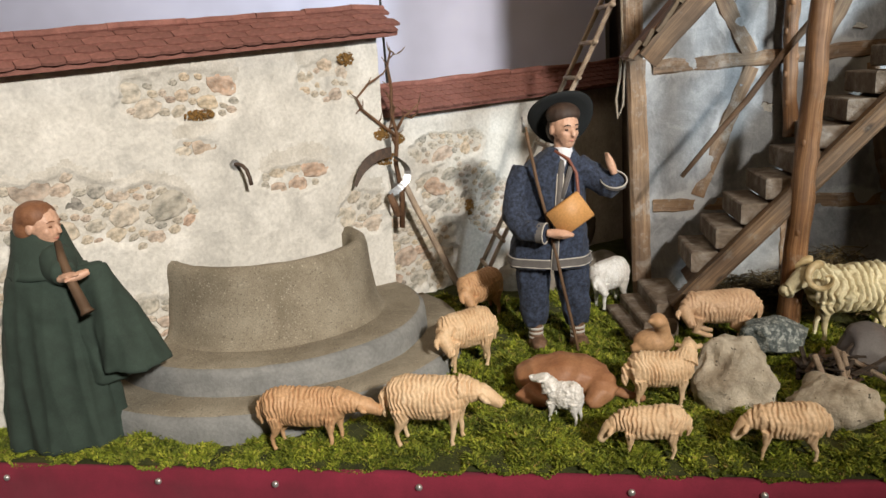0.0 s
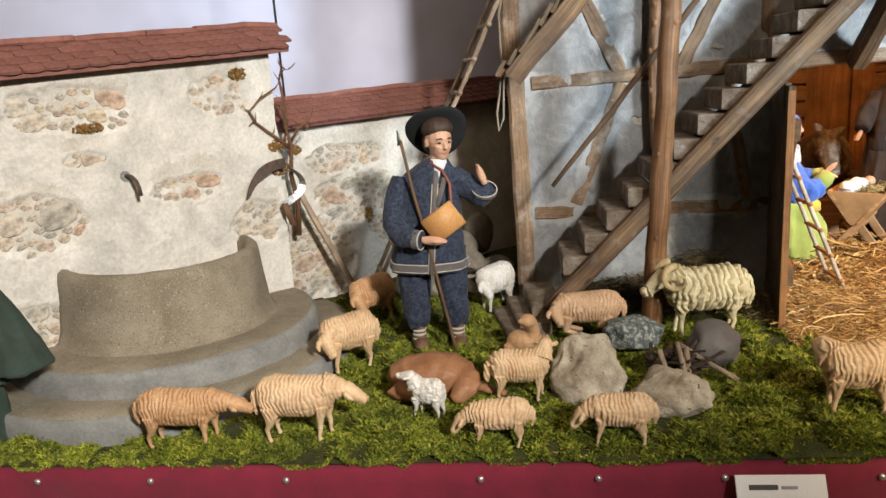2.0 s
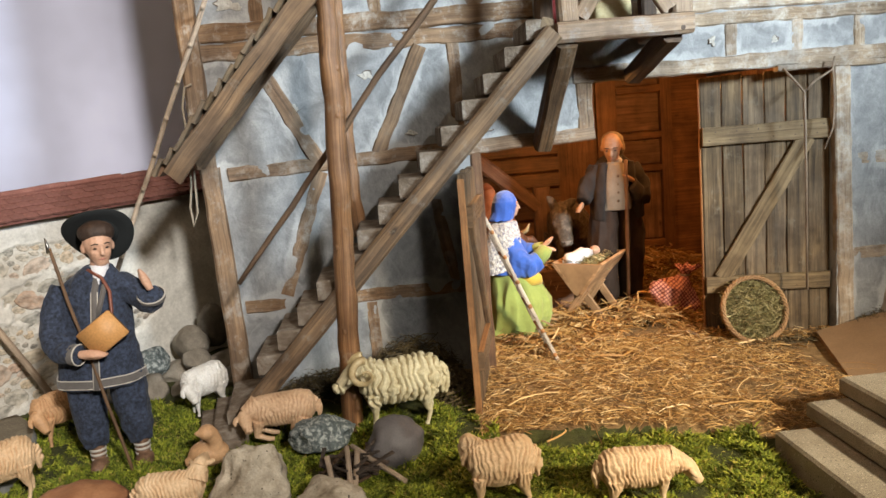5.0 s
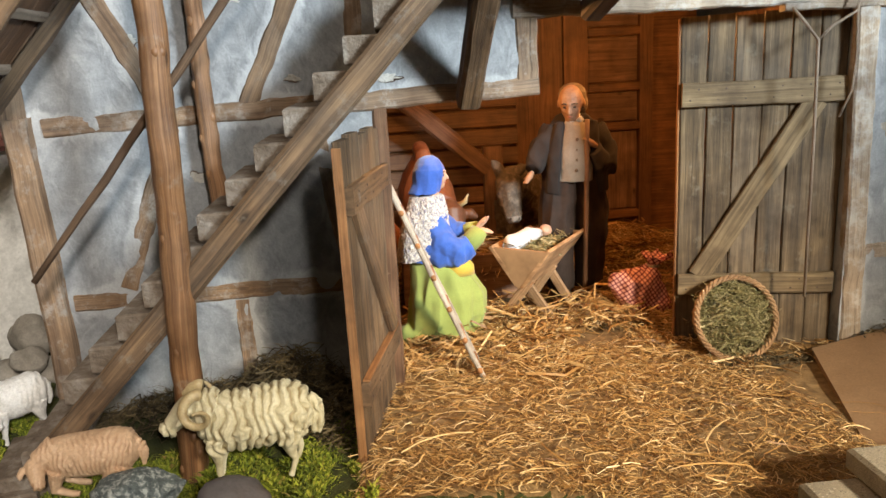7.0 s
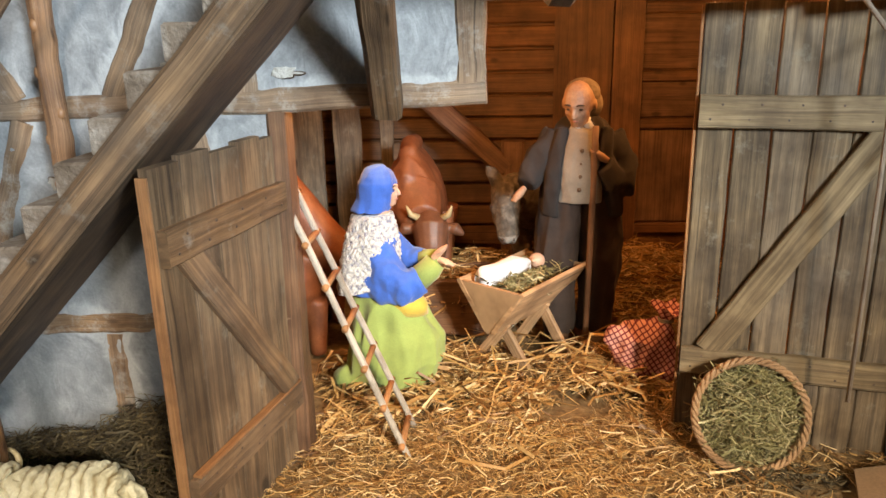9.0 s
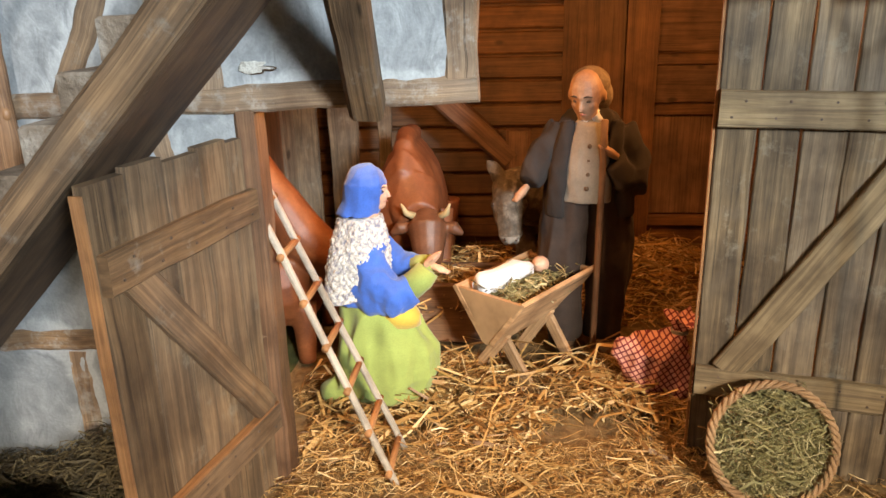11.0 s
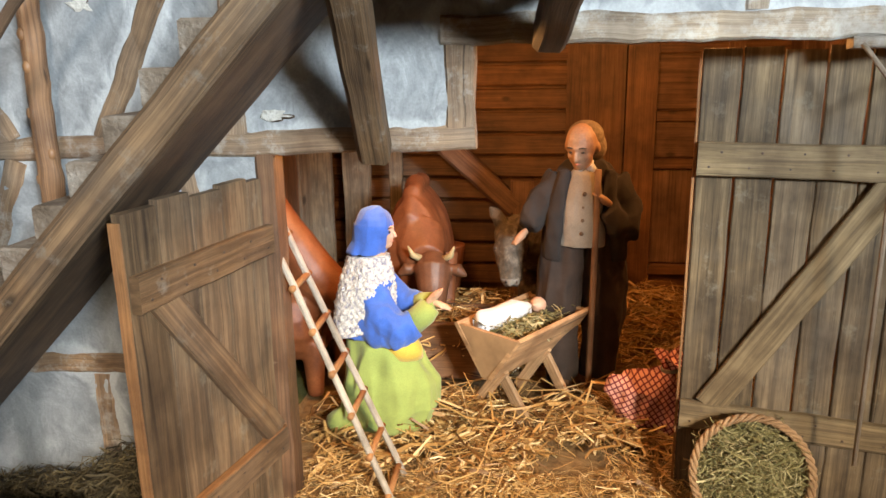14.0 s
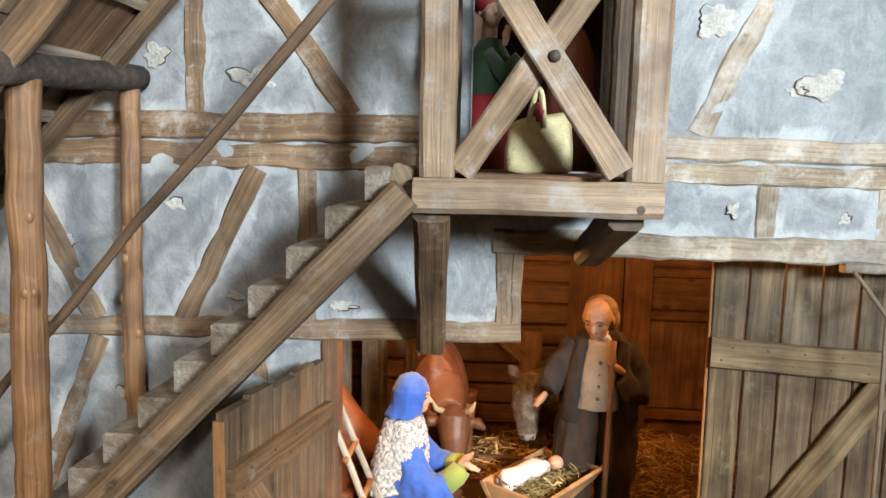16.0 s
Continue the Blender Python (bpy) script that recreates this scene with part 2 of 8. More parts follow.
def wood(name, dark, mid, light, rough=0.72, wash=None, grain=1.0, relief=0.0008, wash_cut=0.55, greying=0.6):
    """Timber with grain along u, knots, and (wash) grey weathering or limewash in patches."""
    m, t, b = nodes(name)
    tc = t.nodes.new("ShaderNodeTexCoord")
    shift = t.nodes.new("ShaderNodeVectorMath")
    shift.operation = "ADD"
    oi = t.nodes.new("ShaderNodeObjectInfo")
    comb = t.nodes.new("ShaderNodeCombineXYZ")
    mul = t.nodes.new("ShaderNodeMath")
    mul.operation, mul.inputs[1].default_value = "MULTIPLY", 37.0
    t.links.new(oi.outputs["Random"], mul.inputs[0])
    t.links.new(mul.outputs[0], comb.inputs[0])
    t.links.new(tc.outputs["UV"], shift.inputs[0]), t.links.new(comb.outputs[0], shift.inputs[1])
    uv, ob = shift.outputs[0], tc.outputs["Object"]
    fibre = noise_at(t, uv, 1.0, 6, 0.65, (4 * grain, 26 * grain, 1), 0.7)
    fine = noise_at(t, uv, 1.0, 3, 0.7, (9 * grain, 55 * grain, 1), 0.9)
    hair = noise_at(t, uv, 1.0, 4, 0.7, (6 * grain, 105 * grain, 1), 0.8)
    blot = noise_at(t, ob, 12, 4, 0.6)
    tone = noise_at(t, ob, 7, 3, 0.55, dist=0.5)
    col = ramp(t, fibre, [(0.27, dark), (0.47, mid), (0.72, light)])
    grey = tuple(0.33 * sum(light) * k for k in (0.82, 0.735, 0.64))
    shade = t.nodes.new("ShaderNodeMath")
    shade.operation, shade.inputs[1].default_value = "MULTIPLY_ADD", 0.35
    t.links.new(oi.outputs["Random"], shade.inputs[0]), t.links.new(tone, shade.inputs[2])
    col = mixed(t, ramp(t, shade.outputs[0], [(0.50, (0, 0, 0)), (0.86, (greying, greying, greying))]), col, grey)
    col = mixed(t, 0.45, col, ramp(t, fine, [(0.34, (0.5, 0.46, 0.43)), (0.60, (1.12, 1.12, 1.12))]), "MULTIPLY")
    col = mixed(t, 0.36, col, ramp(t, hair, [(0.30, (0.45, 0.41, 0.38)), (0.50, (0.97, 0.96, 0.95)), (0.70, (1.40, 1.36, 1.30))]), "MULTIPLY")
    col = mixed(t, 1.0, col, ramp(t, oi.outputs["Random"], [(0.0, (0.78, 0.77, 0.76)), (0.5, (1.02, 1.0, 0.98)), (1.0, (1.22, 1.17, 1.12))]), "MULTIPLY")
    crack = noise_at(t, uv, 1.0, 2, 0.5, (2.5 * grain, 75 * grain, 1), 0.3)
    col = mixed(t, ramp(t, crack, [(0.27, (0.75, 0.75, 0.75)), (0.33, (0, 0, 0))]), col, tuple(c * 0.4 for c in dark))
    vor = t.nodes.new("ShaderNodeTexVoronoi")
    vmap = t.nodes.new("ShaderNodeMapping")
    vmap.inputs["Scale"].default_value = (9 * grain, 4, 1)
    t.links.new(uv, vmap.inputs["Vector"]), t.links.new(vmap.outputs[0], vor.inputs["Vector"])
    vor.inputs["Scale"].default_value = 1.0
    col = mixed(t, ramp(t, vor.outputs["Distance"], [(0.05, (0.85, 0.85, 0.85)), (0.12, (0, 0, 0))]), col, tuple(c * 0.7 for c in dark))
    if wash:
        w = noise_at(t, ob, 26, 6, 0.75)
        col = mixed(t, ramp(t, w, [(wash_cut - 0.06, (0, 0, 0)), (wash_cut + 0.1, (0.85, 0.85, 0.85))]), col, wash)
    col = mixed(t, 0.8, col, ramp(t, blot, [(0.33, (0.42, 0.37, 0.33)), (0.50, (0.85, 0.82, 0.79)), (0.68, (1.25, 1.20, 1.13))]), "MULTIPLY")
    g = t.nodes.new("ShaderNodeNewGeometry").outputs["Random Per Island"]
    col = mixed(t, 1.0, col, ramp(t, g, [(0, (0.85, 0.84, 0.83)), (1, (1.12, 1.11, 1.1))]), "MULTIPLY")
    t.links.new(col, b.inputs["Base Color"])
    b.inputs["Roughness"].default_value = rough
    add = t.nodes.new("ShaderNodeMath")
    add.operation = "ADD"
    t.links.new(hair, add.inputs[0]), t.links.new(fine, add.inputs[1])
    bump(t, b, add.outputs[0], 0.9, relief)
    return m


def fabric(name, colour, weave=900.0, vary=0.25, sheen=0.2, blot=22.0):
    m, t, b = nodes(name)
    co = t.nodes.new("ShaderNodeTexCoord").outputs["Object"]
    n1, n2 = noise_at(t, co, blot, 5, 0.65), noise_at(t, co, weave, 2, 0.6)
    dim, lit = tuple(c * (1 - vary) for c in colour), tuple(min(1, c * (1 + vary)) for c in colour)
    col = ramp(t, n1, [(0.32, dim), (0.68, lit)])
    col = mixed(t, 0.5, col, ramp(t, n2, [(0.3, (0.7, 0.7, 0.7)), (0.7, (1.2, 1.2, 1.2))]), "MULTIPLY")
    t.links.new(col, b.inputs["Base Color"])
    b.inputs["Roughness"].default_value, b.inputs["Sheen Weight"].default_value = 0.9, sheen
    bump(t, b, n2, 0.5, 0.0006)
    return m


def gritty(name, colours):
    """Cast concrete full of sand grains and small stones, dark and light."""
    m, t, b = nodes(name)
    co = t.nodes.new("ShaderNodeTexCoord").outputs["Object"]
    broad, fine = noise_at(t, co, 11, 5, 0.6, dist=0.4), noise_at(t, co, 700, 2, 0.6)
    col = ramp(t, broad, [(0.32, colours[0]), (0.5, colours[1]), (0.68, colours[2])])
    col = mixed(t, 0.8, col, ramp(t, fine, [(0.3, (0.62, 0.62, 0.62)), (0.7, (1.25, 1.25, 1.25))]), "MULTIPLY")
    height = fine
    for scale, dark, light in ((520.0, 0.16, 0.88), (300.0, 0.06, 0.95)):
        v = t.nodes.new("ShaderNodeTexVoronoi")
        v.inputs["Scale"].default_value = scale
        t.links.new(co, v.inputs["Vector"])
        tone = t.nodes.new("ShaderNodeSeparateColor")
        t.links.new(v.outputs["Color"], tone.inputs[0])
        core = ramp(t, v.outputs["Distance"], [(0.30, (1, 1, 1)), (0.42, (0, 0, 0))])
        for stops, shade in (([(dark, (1, 1, 1)), (dark + 0.01, (0, 0, 0))], (0.125, 0.11, 0.085)), ([(light, (0, 0, 0)), (light + 0.01, (1, 1, 1))], (0.43, 0.39, 0.31))):
            col = mixed(t, mixed(t, 1.0, core, ramp(t, tone.outputs[0], stops), "MULTIPLY"), col, shade)
    t.links.new(col, b.inputs["Base Color"])
    b.inputs["Roughness"].default_value = 0.95
    bump(t, b, height, 0.9, 0.0016)
    return m


PLASTER_OLD = surface("old_lime_plaster", [(0.45, 0.44, 0.41), (0.62, 0.605, 0.56), (0.73, 0.715, 0.67)], 13, 150, 0.9, 0.0022, 0.42)
MORTAR = surface("sandy_mortar", [(0.46, 0.435, 0.38), (0.58, 0.555, 0.50), (0.67, 0.645, 0.59)], 30, 260, 0.95, 0.0016, 0.5)


def limewash(name, deep, mid, pale, scale):
    """Brushed limewash: pale strokes over blue-grey, fresh lime along the timbers (attribute lime)."""
    m, t, b = nodes(name)
    co = t.nodes.new("ShaderNodeTexCoord").outputs["Object"]
    swirl = noise_at(t, co, scale, 6, 0.62, dist=1.8)
    broad = noise_at(t, co, scale * 0.4, 3, 0.5, dist=0.8)
    brush = noise_at(t, co, 1.0, 3, 0.5, (scale * 1.8, scale * 1.8, scale * 1.1), 2.2)
    grit = noise_at(t, co, 320, 3, 0.6)
    col = ramp(t, swirl, [(0.33, deep), (0.52, mid), (0.72, tuple(0.5 * (a + c) for a, c in zip(mid, pale)))])
    col = mixed(t, ramp(t, brush, [(0.50, (0, 0, 0)), (0.74, (0.36, 0.36, 0.36))]), col, pale)
    line = noise_at(t, co, scale * 0.8, 5, 0.6, (1.0, 1.0, 0.6), 0.6)
    col = mixed(t, ramp(t, line, [(0.470, (0, 0, 0)), (0.497, (0.24, 0.24, 0.24)), (0.503, (0.24, 0.24, 0.24)), (0.530, (0, 0, 0))]), col, pale)
    dirt = noise_at(t, co, scale * 2.6, 6, 0.75, dist=0.6)
    col = mixed(t, ramp(t, dirt, [(0.62, (0, 0, 0)), (0.72, (0.5, 0.5, 0.5))]), col, tuple(0.62 * c for c in deep))
    at = t.nodes.new("ShaderNodeAttribute")
    at.attribute_name = "lime"
    reach = t.nodes.new("ShaderNodeMath")
    reach.operation = "MULTIPLY_ADD"
    reach.inputs[1].default_value = 0.9
    t.links.new(brush, reach.inputs[0]), t.links.new(at.outputs["Fac"], reach.inputs[2])
    col = mixed(t, ramp(t, reach.outputs[0], [(0.72, (0, 0, 0)), (1.05, (0.9, 0.9, 0.9))]), col, pale)
    col = mixed(t, 0.8, col, ramp(t, broad, [(0.35, (0.80, 0.80, 0.81)), (0.65, (1.06, 1.06, 1.06))]), "MULTIPLY")
    col = mixed(t, 0.5, col, ramp(t, grit, [(0.3, (0.72, 0.72, 0.72)), (0.7, (1.1, 1.1, 1.1))]), "MULTIPLY")
    t.links.new(col, b.inputs["Base Color"])
    b.inputs["Roughness"].default_value = 0.8
    add = t.nodes.new("ShaderNodeMath")
    add.operation = "ADD"
    t.links.new(brush, add.inputs[0]), t.links.new(swirl, add.inputs[1])
    bump(t, b, add.outputs[0], 1.0, 0.0022)
    return m


PLASTER_BLUE = limewash("limewashed_grey_plaster", (0.215, 0.221, 0.227), (0.272, 0.279, 0.286), (0.44, 0.445, 0.445), 15)
FLAKE = surface("cream_flaked_plaster", [(0.34, 0.31, 0.27), (0.45, 0.425, 0.38), (0.55, 0.53, 0.49)], 70, 260, 0.9, 0.003, 0.5)
TILE = surface("red_clay_tile", [(0.18, 0.076, 0.062), (0.245, 0.104, 0.084), (0.31, 0.142, 0.115)], 34, 260, 0.9, 0.0012, 0.5, island=0.12)
CONCRETE = gritty("gritty_concrete", [(0.205, 0.175, 0.126), (0.275, 0.239, 0.178), (0.345, 0.307, 0.236)])
# smooth step risers; the cool front light is put into their bluer colour
CONCRETE_COOL_LIT = surface("smooth_cool_lit_rim", [(0.17, 0.175, 0.17), (0.24, 0.245, 0.24), (0.31, 0.315, 0.305)], 18, 200, 0.85, 0.0012, 0.5)
FACADE_WOOD = wood("limewashed_oak", (0.12, 0.066, 0.034), (0.25, 0.155, 0.085), (0.40, 0.27, 0.155), 0.75, (0.44, 0.41, 0.37), wash_cut=0.58, greying=0.5)
GREY_WOOD = wood("weathered_grey_wood", (0.045, 0.031, 0.016), (0.145, 0.104, 0.058), (0.30, 0.225, 0.132), 0.8, (0.23, 0.205, 0.155), wash_cut=0.63, greying=0.5)
BROWN_WOOD = wood("stained_brown_wood", (0.085, 0.042, 0.02), (0.19, 0.10, 0.052), (0.30, 0.17, 0.09), 0.65, greying=0.2)
LOG_WOOD = wood("barked_pine_log", (0.080, 0.034, 0.013), (0.22, 0.108, 0.043), (0.40, 0.235, 0.115), 0.5, (0.34, 0.29, 0.23), wash_cut=0.64, greying=0.15)
DARK_WOOD = wood("dark_brown_wood", (0.05, 0.03, 0.018), (0.10, 0.062, 0.036), (0.17, 0.11, 0.065), 0.7, greying=0.0)
RED_WOOD = wood("reddish_panel_wood", (0.11, 0.050, 0.018), (0.215, 0.103, 0.040), (0.31, 0.16, 0.065), 0.55, relief=0.0004, greying=0.0)
PALE_WOOD = wood("pale_carved_wood", (0.30, 0.18, 0.095), (0.44, 0.29, 0.165), (0.55, 0.39, 0.235), 0.6, relief=0.0003, greying=0.0)
STICK = wood("grey_stick", (0.20, 0.155, 0.11), (0.38, 0.31, 0.24), (0.55, 0.47, 0.38), 0.7)
PALE_STICK = wood("silvery_weathered_pole", (0.24, 0.225, 0.20), (0.42, 0.40, 0.365), (0.58, 0.56, 0.52), 0.7, greying=0.2)
TAN_WOOD = wood("tan_ribbed_wood", (0.10, 0.068, 0.034), (0.235, 0.172, 0.092), (0.40, 0.31, 0.18), 0.75, greying=0.1)
CLOTH_RED = fabric("burgundy_felt", (0.20, 0.012, 0.034), 700, 0.15)
SHEET_WHITE = surface("white_backdrop_sheet", [(0.72, 0.755, 0.985), (0.73, 0.765, 0.99), (0.74, 0.775, 0.99)], 1.2, 3, 0.9, 0.0002, 0.6)
HALL = surface("hall_paint", [(0.14, 0.13, 0.12), (0.16, 0.15, 0.14), (0.18, 0.17, 0.16)], 2, 60, 0.9, 0.0005, 0.6)
SOIL = surface("dark_mossy_soil", [(0.022, 0.026, 0.005), (0.042, 0.050, 0.009), (0.075, 0.080, 0.017)], 40, 300, 1.0, 0.004, 0.5)
EARTH = surface("strawy_earth", [(0.10, 0.060, 0.026), (0.20, 0.125, 0.052), (0.33, 0.22, 0.10)], 60, 420, 1.0, 0.003, 0.5)
BOARD = surface("brown_hardboard", [(0.19, 0.115, 0.058), (0.24, 0.15, 0.08), (0.29, 0.19, 0.105)], 8, 300, 0.85, 0.0004, 0.5)
METAL = surface("worn_steel", [(0.30, 0.30, 0.30), (0.42, 0.42, 0.42), (0.52, 0.52, 0.52)], 30, 200, 0.35, 0.0002, 0.5)
METAL.node_tree.nodes["Principled BSDF"].inputs["Metallic"].default_value = 1.0
NICKEL = surface("bright_nickel_pin", [(0.60, 0.58, 0.56), (0.68, 0.66, 0.64), (0.74, 0.72, 0.70)], 30, 200, 0.28, 0.0001, 0.5)
NICKEL.node_tree.nodes["Principled BSDF"].inputs["Metallic"].default_value = 0.7
RUST = surface("dark_rusty_iron", [(0.035, 0.025, 0.02), (0.07, 0.045, 0.032), (0.12, 0.07, 0.045)], 60, 300, 0.7, 0.0006, 0.5)
STEP_WOOD = surface("limewashed_step_wood", [(0.095, 0.068, 0.045), (0.175, 0.135, 0.10), (0.29, 0.255, 0.215)], 30, 160, 0.9, 0.004, 0.40)
FACADE_DARK = wood("sun_bleached_brown_timber", (0.12, 0.072, 0.038), (0.27, 0.175, 0.10), (0.43, 0.30, 0.185), 0.6, (0.36, 0.33, 0.31), wash_cut=0.58, greying=0.45)
ORANGE_WOOD = wood("orange_edge_wood", (0.26, 0.12, 0.045), (0.40, 0.20, 0.08), (0.50, 0.28, 0.12), 0.7, greying=0.0)
BEAM_WOOD = wood("weathered_brown_beam", (0.045, 0.026, 0.012), (0.14, 0.086, 0.044), (0.29, 0.19, 0.102), 0.7, (0.24, 0.22, 0.19), wash_cut=0.64, greying=0.3)
LEAF_WOOD = wood("weathered_brown_plank", (0.040, 0.024, 0.012), (0.130, 0.084, 0.044), (0.27, 0.185, 0.105), 0.78, (0.24, 0.205, 0.155), wash_cut=0.64, greying=0.25)
FACADE_PALE = wood("pale_limewashed_timber", (0.20, 0.14, 0.092), (0.36, 0.285, 0.205), (0.50, 0.42, 0.33), 0.8, (0.50, 0.48, 0.445), wash_cut=0.52, greying=0.6)

CHAR = surface("charred_bark", [(0.018, 0.014, 0.012), (0.045, 0.032, 0.024), (0.10, 0.07, 0.05)], 90, 300, 0.9, 0.002, 0.5)

# ---- the hall round the display ----
def slab(name, c, s, mat, label, category="wall"):
    bm = bmesh.new()
    box(bm, (0, 0, 0), s, cut=0.003)
    ob = solo(name, bm, mat, (0, 0, 0), label, category, kind="structure")
    ob.location = c
    return ob


# unseen room shell, its paint kept dark to limit bounced light
slab("floor", (0.5, 0.4, -0.93), (6.4, 5.6, 0.06), HALL, "unseen dark grey hall floor below the display")
slab("ceiling", (0.5, 0.4, 2.63), (6.4, 5.6, 0.06), HALL, "unseen dark grey painted hall ceiling", "ceiling")
slab("wall_north", (0.5, 3.17, 0.85), (6.4, 0.06, 3.5), HALL, "unseen dark grey painted hall wall behind the display")
slab("wall_south", (0.5, -2.37, 0.85), (6.4, 0.06, 3.5), HALL, "unseen dark grey painted hall wall opposite the display")
slab("wall_west", (-2.67, 0.4, 0.85), (0.06, 5.48, 3.5), HALL, "unseen dark grey painted hall side wall")
slab("wall_east", (3.67, 0.4, 0.85), (0.06, 5.48, 3.5), HALL, "unseen dark grey painted hall side wall")

# white sheet hung behind the garden wall, with soft folds beside the house
bm = bmesh.new()
uvl(bm)
grid = []
for i in range(81):
    x = -2.2 + 2.36 * i / 80
    fold = max(0.0, (x + 0.55) / 0.7)
    y = 2.17 + 0.018 * fold * math.sin(x * 26) + 0.02 * math.sin(x * 5)
    grid.append([[bm.verts.new((x, y + dy, -0.05 + 2.2 * k / 6)) for k in range(7)] for dy in (0, 0.004)])
for s in (0, 1):
    for i in range(80):
        for k in range(6):
            q = (grid[i][s][k], grid[i + 1][s][k], grid[i + 1][s][k + 1], grid[i][s][k + 1])
            bm.faces.new(q if s == 0 else q[::-1])
solo("backdrop", bm, SHEET_WHITE, (0, 2.17, -0.05), "smooth white cloth hung behind the model buildings", "backdrop", kind="structure", smooth=True)

# ---- the table, its cloth and the ground ----
display = thing("display_table", (0.5, 1.7, -0.9), "display table draped with burgundy felt pinned along its edge", "table")
bm = bmesh.new()
box(bm, (0.55, 1.905, -0.04), (3.1, 2.02, 0.05))
part("tabletop", bm, BOARD, display)
for x in (-0.9, 2.0):
    for y in (1.0, 2.8):
        bm = bmesh.new()
        timber(bm, (x, y, -0.9), (x, y, -0.066), 0.06, 0.06)
        part("leg", bm, BROWN_WOOD, display)
bm = bmesh.new()
uvl(bm)
cols = 200
tops = []
for i in range(cols + 1):
    x = -1.0 + 3.1 * i / cols
    wave = 0.0016 * math.sin(x * 31) + 0.0012 * math.sin(x * 12.3 + 1) + 0.0028 * noise.noise((x * 9, 2, 8)) + 0.0016 * noise.noise((x * 26, 5, 8))
    lip = 0.004 * noise.noise((x * 5, 0, 0)) + 0.0015 * noise.noise((x * 30, 4, 0))
    col = []
    for y, z in ((0.905, -0.004 + lip), (0.891 + wave, -0.0015 + lip), (0.886 + wave, -0.006 + lip), (0.8855 + wave, -0.03), (0.882 + 4 * wave, -0.12), (0.876 + 8 * wave, -0.4), (0.872 + 9 * wave, -0.86)):
        col.append(bm.verts.new((x, y, z)))
    tops.append(col)
for i in range(cols):
    for k in range(6):
        bm.faces.new((tops[i][k + 1], tops[i + 1][k + 1], tops[i + 1][k], tops[i][k]))
part("skirt", bm, CLOTH_RED, display, "burgundy felt skirt", smooth=True)
PIN_XS = (-0.761, -0.527, -0.357, -0.16, 0.11, 0.267, 0.43, 0.625, 0.79, 0.96)
for k, x in enumerate(PIN_XS):
    bm = bmesh.new()
    tube(bm, [(x, 0.886, -0.021), (x, 0.8835, -0.021), (x, 0.8815, -0.021), (x, 0.8808, -0.021)], [0.0045, 0.0048, 0.0034, 0.001], 12)
    part("pin", bm, NICKEL, display, "shiny steel upholstery pin" if k % 3 == 2 else "", smooth=True)


def yard_edge(x):
    return 1.20 - 0.10 * max(0, (x - 0.85)) / 0.2 + 0.03 * noise.noise((x * 9, 1, 0)) + 0.012 * noise.noise((x * 40, 7, 0))


def ground_height(x, y):
    h = 0.010 + 0.007 * noise.noise((x * 6, y * 6, 0)) + 0.004 * noise.noise((x * 19, y * 19, 3))
    if y < 0.93:
        h *= max(0.1, (y - 0.88) / 0.05)
    # the mound beside the stones and the strawy yard
    h += 0.016 * math.exp(-((x - 0.62) ** 2 + (y - 1.06) ** 2) / 0.02)
    if x > 0.55:
        q = max(0.0, min(1.0, (y - yard_edge(x) + 0.09) / 0.09))
        h += 0.014 * q * q * (3 - 2 * q)
    h += 0.03 * max(0.0, min(1.0, (y - 1.25) / 0.4)) * (1 if x < 0.62 else 0.55)
    return h


def is_yard(x, y):
    """Whether a place lies on the strawy yard in front of the stable."""
    edge = yard_edge(x)
    return x > 0.635 + 0.012 * noise.noise((y * 20, 2, 2)) and y > edge


bm = bmesh.new()
uvl(bm)
NX, NY = 330, 180
g = []
for i in range(NX + 1):
    g.append([])
    for j in range(NY + 1):
        x, y = -1.0 + 3.1 * i / NX, 0.888 + 1.62 * j / NY
        yard = is_yard(x, y)
        z = 0.030 + 0.004 * noise.noise((x * 14, y * 14, 9)) if yard else ground_height(x, y)
        g[i].append(bm.verts.new((x, y, z)))
for i in range(NX):
    for j in range(NY):
        f = bm.faces.new((g[i][j], g[i + 1][j], g[i + 1][j + 1], g[i][j + 1]))
        c = f.calc_center_median()
        f.material_index = 1 if is_yard(c.x, c.y) else 0
solo("ground", bm, [SOIL, EARTH], (0.5, 1.7, 0), "mossy ground turning into straw-strewn earth by the stable", "ground", kind="structure", smooth=True)

# ---- garden wall in two heights, running back at 45 degrees ----
WD = Vector((math.sqrt(0.5), math.sqrt(0.5), 0))
WN = Vector((math.sqrt(0.5), -math.sqrt(0.5), 0))
WALL_1, WALL_2 = Vector((-0.315, 1.46, 0)), Vector((-0.345, 1.49, 0))
PATCH_1 = [(-0.365, 0.492, 0.10, 0.042), (-0.10, 0.497, 0.062, 0.038), (-0.60, 0.335, 0.11, 0.055), (-0.46, 0.305, 0.095, 0.05), (-0.175, 0.335, 0.075, 0.024),
           (-0.045, 0.25, 0.065, 0.045), (-0.49, 0.13, 0.065, 0.04), (-0.355, 0.405, 0.04, 0.014), (-0.66, 0.17, 0.06, 0.08)]
PATCH_2 = [(0.19, 0.345, 0.11, 0.032), (0.215, 0.255, 0.11, 0.055), (0.10, 0.13, 0.10, 0.10), (0.33, 0.19, 0.085, 0.06)]


